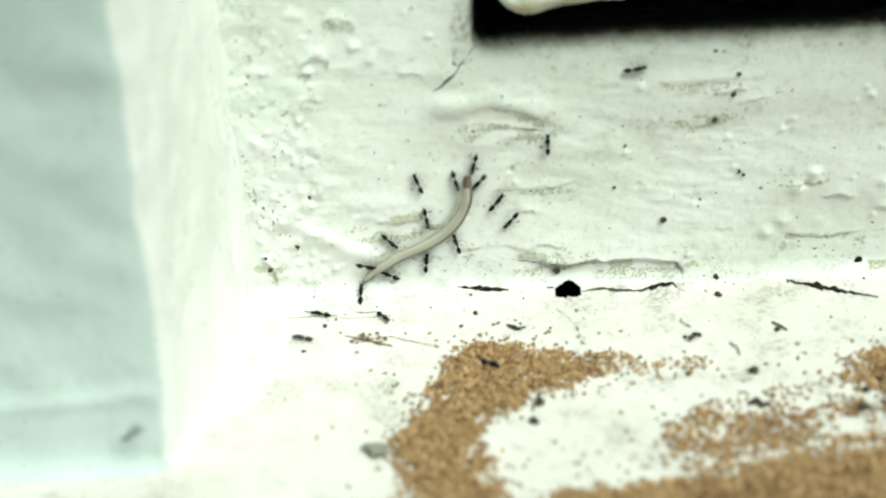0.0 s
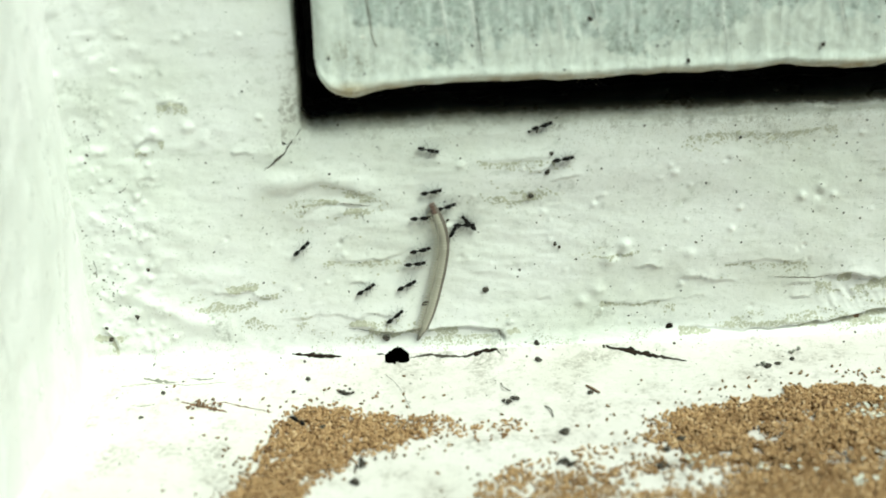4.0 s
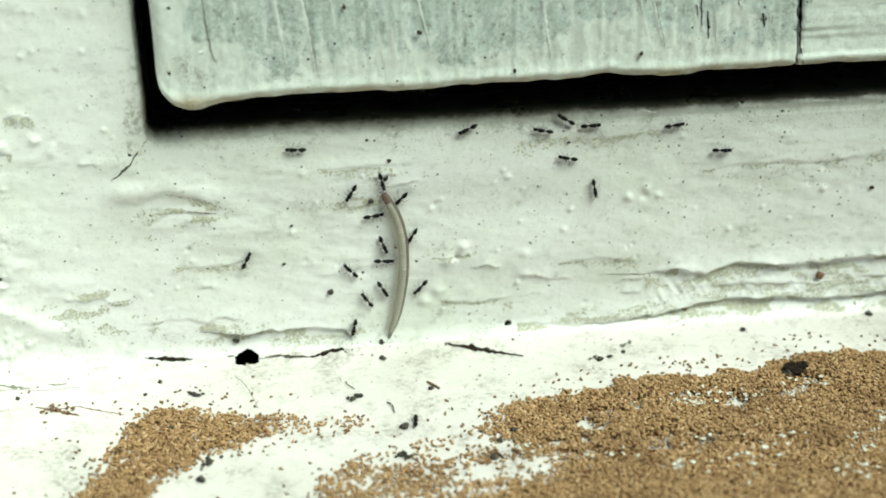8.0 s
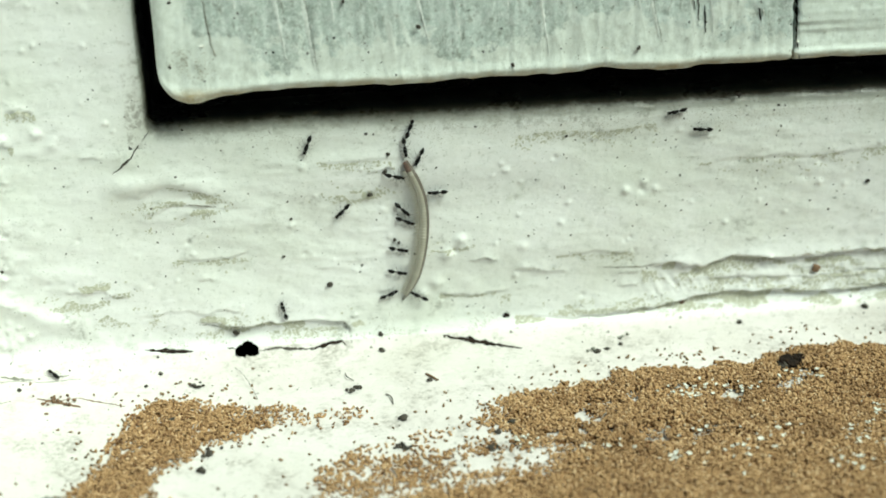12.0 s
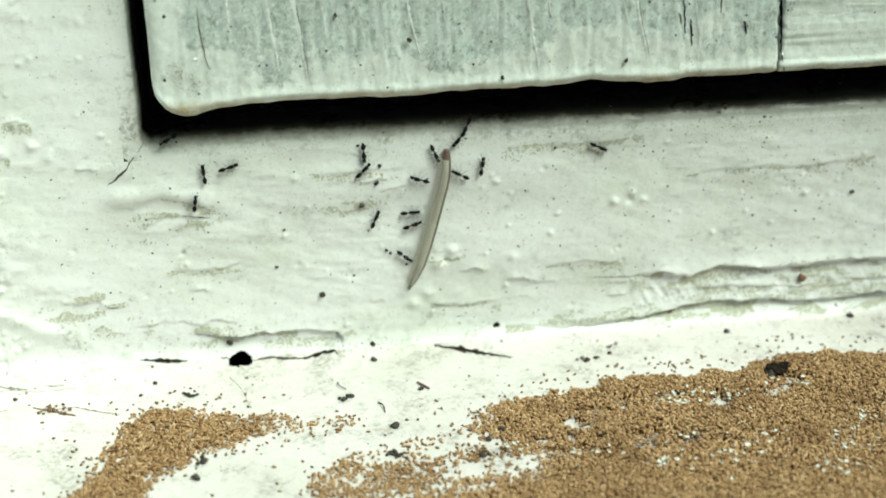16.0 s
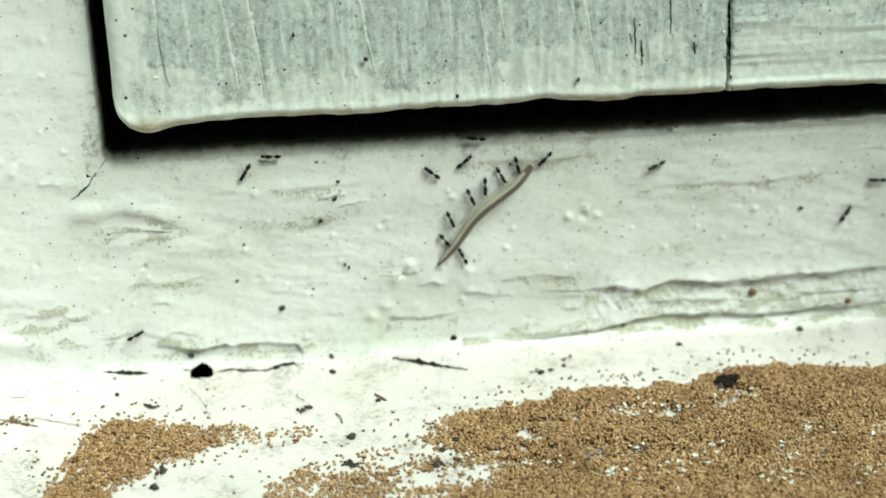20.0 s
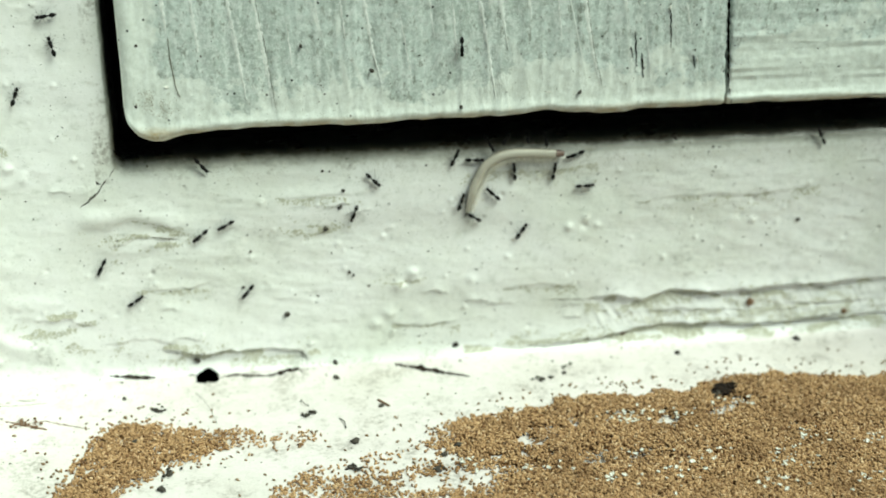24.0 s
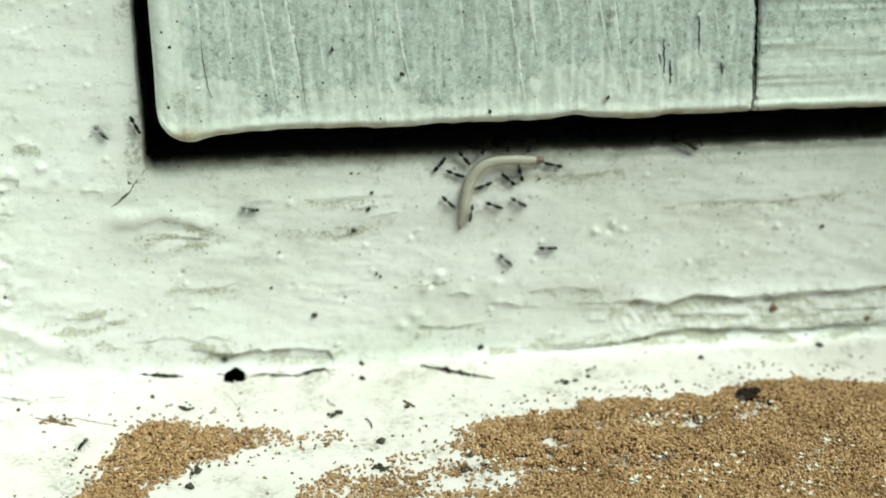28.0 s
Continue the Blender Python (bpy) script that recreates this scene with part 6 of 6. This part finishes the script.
    crawl(FRAME_FACE, [(0, -24.2, 7.0, 82), (1, -24.6, 9.6, -130), (2, -9.6, 10.3, 83), (3, -2.9, 5.4, 51), (6, 6.7, 15.6, -56), (7, 19.5, 5.5, -110), (8, 23.8, 11.0, 123), (9, 25.5, 31.7, 134), (10, 24.6, 29.9, -75), (11, 24.4, 20.4, -93), (12, 30.0, 14.8, -16), (15, 44.4, 15.4, 45), (16, 48.4, 37.9, 80), (17, 41.3, 34.6, -40), (18, 46.4, 35.9, -40), (19, 53.6, 35.9, -39), (20, 60.6, 38.5, -62), (23, 66.3, 47.0, -135), (24, 65.5, 47.8, -94), (25, 63.4, 47.4, -94), (26, 62.4, 47.8, -119), (27, 57.7, 48.4, -89), (28, 56.1, 47.5, -99)])
    crawl(FRAME_FACE, [(0, -18.7, 10.5, 105), (1, -14.2, 15.0, 105), (2, -1.8, 21.4, -167), (3, 15.6, 25.5, 84), (6, 11.8, 29.0, 40), (7, 33.2, 32.6, 140), (8, 33.2, 57.8, 148), (22, -8.0, 57.8, -164), (23, -9.5, 45.3, -157), (24, -18.4, 25.9, -118), (25, -25.9, 2.5, -105), (26, -64.0, 12.0, 166), (28, -64.0, 12.0, 166)])
    crawl(FRAME_FACE, [(0, -11.6, 18.1, 50), (1, -5.1, 23.1, 65), (2, 1.2, 22.1, 65), (3, 10.8, 24.6, 75), (6, 11.0, 24.0, 24), (7, 19.5, 12.7, -52), (8, 26.9, 13.0, -61), (9, 28.9, 7.3, -88), (10, 28.0, 5.8, -75), (11, 26.4, 16.2, 1), (12, 30.4, 19.6, -15), (15, 35.1, 18.7, -36), (16, 27.8, 28.3, 64), (17, 29.8, 32.5, 59), (18, 40.7, 37.3, -4), (19, 48.4, 43.3, 29), (20, 47.2, 39.9, 140), (23, 41.6, 39.5, 34), (24, 51.1, 44.9, 65), (25, 42.6, 45.4, 89), (26, 42.6, 57.8, 79), (26.5, 45.0, 57.8, -81), (27, 45.0, 42.4, -86), (28, 42.5, 44.6, 51)])
    crawl(FRAME_FACE, [(0, -9.2, 14.5, -134), (1, -18.9, 12.2, 95), (2, -4.6, 13.8, 110), (3, 6.5, 12.9, -134), (4, 6.5, 57.8, 77), (6, 16.5, 57.8, -80), (7, 16.5, 0.1, 51), (8, 21.0, 0.3, 175), (9, 21.0, 57.8, 88), (14, 22.7, 57.8, -81), (15, 22.7, 46.7, -93), (16, 26.2, 42.0, -88), (17, 25.3, 44.1, -74), (18, 28.2, 41.0, 7), (19, 39.0, 45.3, 166), (20, 16.7, 45.3, 176), (23, 24.5, 45.0, -97), (24, 31.0, 34.6, -111), (25, 26.7, 43.3, 64), (26, 24.4, 44.8, 49), (27, 39.8, 40.9, -14), (28, 53.4, 35.5, -24)])
    crawl(FRAME_FACE, [(0, -2.5, 28.5, 89), (1, -1.8, 38.8, 34), (2, -4.7, 41.1, -40), (3, 7.9, 39.7, -45), (6, 7.0, 43.7, 68), (7, 23.8, 42.2, 7), (8, 21.8, 33.5, -121), (9, 22.0, 36.5, -152), (10, 13.0, 35.7, -132), (11, -7.8, 14.1, 58), (12, -7.8, 57.8, 79), (14, 1.0, 57.8, -66), (15, 1.0, 37.9, -132), (16, 1.1, 40.9, 17), (17, 2.9, 40.9, 23), (18, 2.9, 57.8, 62), (19, 11.7, 57.8, -60), (20, 11.7, 42.4, -122), (23, 14.5, 43.7, -146), (24, 6.1, 33.5, -151), (25, 4.6, 19.7, -162), (26, 3.5, 22.1, 24), (27, 3.5, 57.8, 87), (27.5, 5.2, 57.8, -85), (28, 5.2, 37.0, -3)])
    crawl(FRAME_FACE, [(0, 12.1, 41.1, 8), (1, 13.9, 40.9, -135), (2, 1.8, 37.8, 8), (3, 24.8, 43.3, 35), (6, 33.2, 47.3, -24), (7, 30.8, 46.9, 176), (8, 30.8, 57.8, 118), (22, 24.9, 57.8, -101), (23, 24.9, 27.6, -46), (24, 9.4, 18.7, -131), (25, -5.4, 5.0, -117), (26, -8.7, 4.4, -121), (27, -25.7, 5.7, -167), (28, -64.0, 12.0, 171)])
    crawl(FRAME_FACE, [(0, -36.0, 1.7, 85), (1, -33.0, 5.7, 19), (2, -6.9, 9.9, -161), (3, -1.0, 6.7, -93), (6, 22.6, 22.1, 176), (7, 25.8, 15.0, 79), (8, 34.1, 12.7, -135), (9, 35.7, 4.1, -115), (10, 38.1, 10.9, 124), (11, 38.1, 57.8, 59), (22, 66.3, 57.8, -38), (23, 66.3, 36.0, 7), (24, 77.1, 37.4, 2), (25, 80.7, 42.3, -178), (26, 72.9, 40.3, -167), (27, 66.8, 41.2, 124), (28, 65.1, 43.5, 167)])
    crawl(FRAME_FACE, [(0, -32.0, -7.2, -55), (1, -27.3, -15.5, -127), (2, -27.2, -17.2, 23), (3, -13.7, -24.9, -38), (6, -24.8, -15.1, 59), (7, -13.4, 1.0, 85), (8, 1.7, 21.1, 63), (9, -10.5, 29.7, 12), (10, 3.5, 29.0, -137), (11, -12.7, 17.8, -127), (12, -64.0, 17.8, 180), (28, -64.0, 17.8, 180)])
    crawl(FRAME_FACE, [(0, -43.0, -5.4, 157), (1, -45.8, 1.1, 58), (2, -46.2, 17.5, 107), (3, -44.6, 9.3, -101), (4.4, -150.0, 12.0, 172), (11, -64.0, 12.0, -31), (12, -36.1, -4.7, -53), (15, -17.5, 10.8, 84), (16, -5.5, 34.6, 80), (17, -28.7, 18.8, -142), (18, -64.0, 18.8, 150), (22, -64.0, 39.0, 34), (23, -34.3, 39.0, 52), (24, -30.6, 61.6, 69), (25, -19.2, 44.9, -63), (26, 5.4, 43.7, 8), (27, -17.1, 60.3, 104), (28, -15.3, 55.3, -66)])
    crawl(FRAME_FACE, [(0, -45.5, -13.1, 157), (1, -56.0, -26.1, 33), (2, -48.4, -1.7, 72), (3, -24.6, 12.7, 44), (6, 2.5, 44.4, 68), (7, 17.2, 47.0, -4), (8, 12.2, 42.6, 176), (9, 11.4, 40.1, -99), (10, 7.1, 39.4, -104), (11, -10.0, 26.8, -173), (12, -8.0, 57.8, 73), (22, -0.6, 57.8, -67), (23, -0.6, 40.2, -3), (24, 1.0, 31.6, -141), (25, -6.2, 21.3, -122), (26, -17.2, 23.2, -178), (27, -37.1, 13.2, -146), (28, -64.0, 13.2, 180)])
    crawl(FRAME_FACE, [(0, -13.8, -24.4, -38), (1, -13.8, -24.7, 130), (2, -42.3, -17.9, 117), (3, -52.9, -32.8, -157), (4, -64.0, -95.0, -104), (7, -64.0, -95.0, 90), (8, -64.0, 12.0, 90), (18, -64.0, 12.0, -20), (19, -27.2, -1.5, 64), (20, -11.9, 9.7, 29), (23, -20.5, -8.9, 84), (24, -12.5, 18.4, 34), (25, -15.8, 10.4, -91), (26, -64.0, 12.0, 178), (28, -64.0, 12.0, 178)])
    crawl(FRAME_FACE, [(0, 20.8, 57.8, 0), (0.5, 20.8, 57.8, -90), (1, 20.8, 35.2, -124), (2, 20.8, 57.8, 133), (2.5, -0.2, 57.8, -125), (3, -0.2, 27.3, -35), (6, 16.9, 29.9, 8), (7, 21.7, 28.0, -4), (8, 25.8, 28.3, 7), (9, 29.3, 24.7, -36), (10, 28.3, 25.9, 12), (11, 27.9, 30.6, -4), (12, 30.2, 35.0, -15), (15, 35.2, 30.8, -4), (16, 34.6, 29.2, 1), (17, 39.7, 26.5, -20), (18, 45.7, 29.7, -45), (19, 52.2, 29.9, -49), (20, 54.7, 34.4, -68), (23, 60.8, 40.1, 114), (24, 62.8, 41.3, 95), (25, 67.1, 42.3, 96), (26, 67.5, 42.8, 114), (27, 59.6, 42.5, 119), (28, 56.2, 40.8, 137)])
    crawl(FRAME_FACE, [(0, 30.3, 57.8, 0), (0.5, 30.3, 57.8, -90), (1, 30.3, 45.4, -33), (2, 40.9, 38.3, 177), (3, 27.7, 37.3, 156), (6, 37.7, 40.3, -3), (7, 30.9, 41.6, -4), (8, 43.7, 44.5, -157), (9, 18.7, 43.8, 139), (10, 17.1, 43.9, 12), (11, 20.5, 45.8, -157), (12, 14.4, 42.1, -112), (15, 10.8, 43.2, -127), (16, -9.3, 46.9, -152), (17, -0.2, 44.3, 12), (18, -4.7, 42.3, 170), (19, -13.0, 13.9, -136), (20, -64.0, 13.9, 180), (28, -64.0, 13.9, 180)])
    crawl(FRAME_FACE, [(0, -21.5, 100, -90), (0.4, -21.5, 100, -90), (1, -21.5, 55.5, -94), (2, -28.1, 33.3, -113), (3, -46, 92, 110), (4, -46, 92, 110), (8, -64.0, 60, 144), (10, -64.0, 59.3, 36), (11, -28.4, 59.3, 92), (12, -64.0, 59.3, -158), (22, -64.0, 44.8, -19), (23, -21.7, 44.8, 8), (24, -22.9, 70.8, 103), (25, -24.6, 72.0, -172), (26, -64.0, 72.0, -155), (27, -64.0, 54.1, -23), (28, -21.8, 54.1, -56)])
    crawl(FRAME_FACE, [(0, -108.0, 7.8, 40), (0.3, -91.5, 5.0, 35), (0.5, -85.3, 4.6, 45), (0.7, -74, 4.6, 60), (1, -83.0, 12.1, 129), (1.7, -150.0, 16.0, 180), (7.5, -150.0, 16.0, 0), (9, -64.0, 12.0, 0), (24, -64.0, 12.0, -23), (25, -21.0, -6.1, -99), (26, -23.4, -12.0, -147), (27, -43.6, -3.5, -166), (28, -28.0, -23.9, -110)])
    crawl(FRAME_FACE, [(0, -150.0, 34.4, 0), (1.2, -150.0, 34.4, 0), (2, -50.4, 34.4, 74), (3, -51.0, 35.6, -97), (4.4, -150.0, 35.6, 134), (8, -64.0, 48.9, 22), (9, -30.4, 48.9, -21), (10, -6.6, 45.0, -15), (11, -11.0, 42.8, 7), (12, -8.0, 57.8, 52), (22, 0.6, 57.8, -58), (23, 0.6, 43.9, -167), (24, 2.3, 46.1, -51), (25, 10.5, 39.6, -136), (26, 6.9, 40.6, -151), (27, -9.4, 44.5, -3), (28, 12.0, 47.3, -3)])
    crawl(FRAME_FACE, [(0, 66.2, 57.8, 0), (1, 66.2, 57.8, -90), (2, 66.2, 11.3, -166), (3, 36.1, 2.7, 177), (4, 36.1, 57.8, 52), (5, 78.4, 57.8, -18), (6, 78.4, 44.0, 147), (7, 62.3, 45.1, -157), (8, 61.9, 45.2, 146), (9, 36.7, 43.1, 140), (10, 32.6, 47.0, 160), (11, 36.0, 42.6, -78), (12, 33.2, 44.0, 69), (15, 37.5, 44.6, -179), (16, 25.9, 38.7, 44), (17, 35.9, 46.8, -4), (18, 35.9, 57.8, 90), (28, 35.9, 57.8, 90)])
    crawl(FRAME_FACE, [(0, 99.6, 57.8, 0), (5, 99.6, 57.8, -90), (6, 99.6, 39.6, -132), (7, 99.6, 57.8, 133), (7.5, 82.3, 57.8, -139), (8, 82.3, 42.7, 7), (9, 90.0, 40.0, 7), (10, 87.3, 45.8, 51), (11, 87.3, 57.8, 109), (16, 83.1, 57.8, -99), (17, 83.1, 31.2, -107), (18, 86.2, 47.1, -140), (19, 62.0, 47.8, 146), (20, 55.8, 46.4, 171), (23, 57.2, 45.8, -62), (24, 57.8, 47.1, -66), (25, 56.8, 44.2, -62), (26, 56.8, 57.8, 83), (27, 58.3, 57.8, -86), (28, 58.3, 35.9, -33)])
    crawl(FRAME_FACE, [(0, 35.8, 57.8, 0), (6, 35.8, 57.8, -90), (7, 35.8, 20.2, -64), (8, 35.8, 57.8, 92), (22, 34.7, 57.8, -94), (23, 34.7, 43.1, -178), (24, 35.0, 41.2, -45), (25, 38.3, 34.9, -25), (26, 47.6, 38.1, 8), (27, 47.6, 33.5, -85), (28, 44.3, 36.6, -44)])
    crawl(FRAME_FACE, [(0, 38.2, 57.8, 0), (6, 38.2, 57.8, -90), (7, 38.2, 46.9, -19), (8, 57.7, 43.3, 166), (9, 32.5, 38.7, -179), (10, 39.9, 39.8, 7), (11, 45.1, 39.6, -4), (12, 45.1, 57.8, 46), (22, 62.9, 57.8, -55), (23, 62.9, 32.1, -4), (24, 64.4, 28.4, 56), (25, 64.4, 57.8, 106), (27, 55.9, 57.8, -104), (28, 55.9, 23.3, -44)])
    crawl(FRAME_FACE, [(0, 61.5, 57.8, 0), (6, 61.5, 57.8, -90), (7, 61.5, 38.0, -162), (8, 62.3, 37.5, 166), (9, 56.8, 38.6, 155), (10, 56.8, 57.8, 95), (10.5, 55.0, 57.8, -97), (11, 55.0, 43.8, 23), (12, 83.3, 44.2, -168), (15, 39.2, 41.4, 145), (16, 45.8, 46.5, 65), (17, 56.5, 39.1, 136), (18, 56.5, 57.8, 62), (22, 66.3, 57.8, -59), (23, 66.3, 41.9, 96), (24, 70.7, 40.9, 82), (25, 70.6, 43.4, 110), (26, 68.2, 34.9, 177), (27, 60.0, 24.0, 177), (28, 64.5, 25.5, -3)])
    crawl(FRAME_FACE, [(0, 66.5, 57.8, 0), (7, 66.5, 57.8, -90), (8, 66.5, 43.7, 1), (9, 68.2, 46.8, -4), (10, 68.2, 57.8, 77), (15, 70.8, 57.8, -82), (16, 70.8, 40.2, -29), (17, 69.8, 39.6, -162), (18, 64.4, 43.3, 161), (19, 44.2, 47.0, -173), (20, 53.5, 41.8, 39), (23, 54.2, 42.9, -34), (24, 54.9, 44.2, -3), (25, 54.7, 41.0, -58), (26, 54.8, 44.4, -24), (27, 49.8, 45.2, -99), (28, 47.4, 45.7, -53)])
    crawl(FRAME_FACE, [(0, 91.6, 57.8, 0), (7, 91.6, 57.8, -90), (8, 91.6, 37.1, -4), (9, 105.8, 42.1, 52), (10, 114.0, 45.8, 29), (11, 123.1, 39.0, -32), (12, 123.1, 57.8, 150), (16, 90.6, 57.8, -153), (17, 90.6, 41.0, 29), (18, 113.7, 40.0, 18), (19, 113.7, 57.8, 90), (28, 113.7, 57.8, 90)])
    crawl(FRAME_FACE, [(0, 67.5, 57.8, 0), (7, 67.5, 57.8, -90), (8, 67.5, 31.0, -80), (9, 44.2, 12.1, -179), (10, 37.2, 14.9, -174), (11, 35.9, 15.1, -179), (12, 34.1, 9.4, 154), (15, 36.8, 6.0, 97), (16, 36.8, 57.8, 90), (28, 36.8, 57.8, 90)])
    crawl(FRAME_FACE, [(0, 30.1, -90.0, 0), (7, 30.1, -90.0, 90), (8, 30.1, -27.7, 84), (9, 30.1, -90.0, -90), (28, 30.1, -90.0, -90)])
    crawl(FRAME_FACE, [(0, 4.5, -90.0, 0), (8, 4.5, -90.0, 90), (9, 4.5, -14.2, 50), (10, 5.5, 6.8, 72), (11, 7.2, 7.7, 108), (12, 7.9, 8.5, 104), (15, -8.9, 4.1, -136), (16, -64.0, 12.0, 172), (28, -64.0, 12.0, 172)])
    crawl(FRAME_FACE, [(0, 117.3, 57.8, 0), (10, 117.3, 57.8, -90), (11, 117.3, 36.5, -116), (12, 88.4, 40.3, 176), (15, 106.1, 45.9, 18), (16, 106.1, 57.8, 150), (16.5, 85.6, 57.8, -121), (17, 85.6, 23.0, -117), (18, 85.6, 57.8, 81), (19, 91.4, 57.8, -73), (20, 91.4, 38.6, -157), (23, 80.8, 24.1, 68), (24, 80.8, 57.8, 90), (28, 80.8, 57.8, 90)])
    crawl(FRAME_FACE, [(0, 165.0, 8.0, 0), (17, 165.0, 8.0, -156), (18, 107.7, -17.0, -155), (19, 165.0, 8.0, 41), (19.5, 165.0, 32.4, 139), (20, 137.1, 32.4, 176), (23, 130.3, 40.9, 177), (24, 124.9, 45.2, 114), (25, 124.9, 57.8, 90), (28, 124.9, 57.8, 90)])
    crawl(FRAME_FACE, [(0, 165.0, 14.4, 0), (18, 165.0, 14.4, 180), (19, 128.0, 14.4, -156), (20, 131.1, 25.4, 59), (23, 98.3, 43.0, -178), (24, 98.3, 57.8, 112), (27, 92.4, 57.8, -118), (28, 92.4, 46.4, -36)])
    crawl(SASH_FACE, [(0, 51.8, 108.0, 0), (23, 51.8, 108.0, -90), (24, 51.8, 68.7, -90), (25, 67.6, 72.7, 80), (26, 67.6, 108.0, 90), (28, 67.6, 108.0, 90)])
    crawl(SASH_FACE, [(0, 26.4, 108.0, 0), (26, 26.4, 108.0, -90), (27, 26.4, 66.9, -110), (28, 26.4, 108.0, 90)])
    key_millipede()


motions()
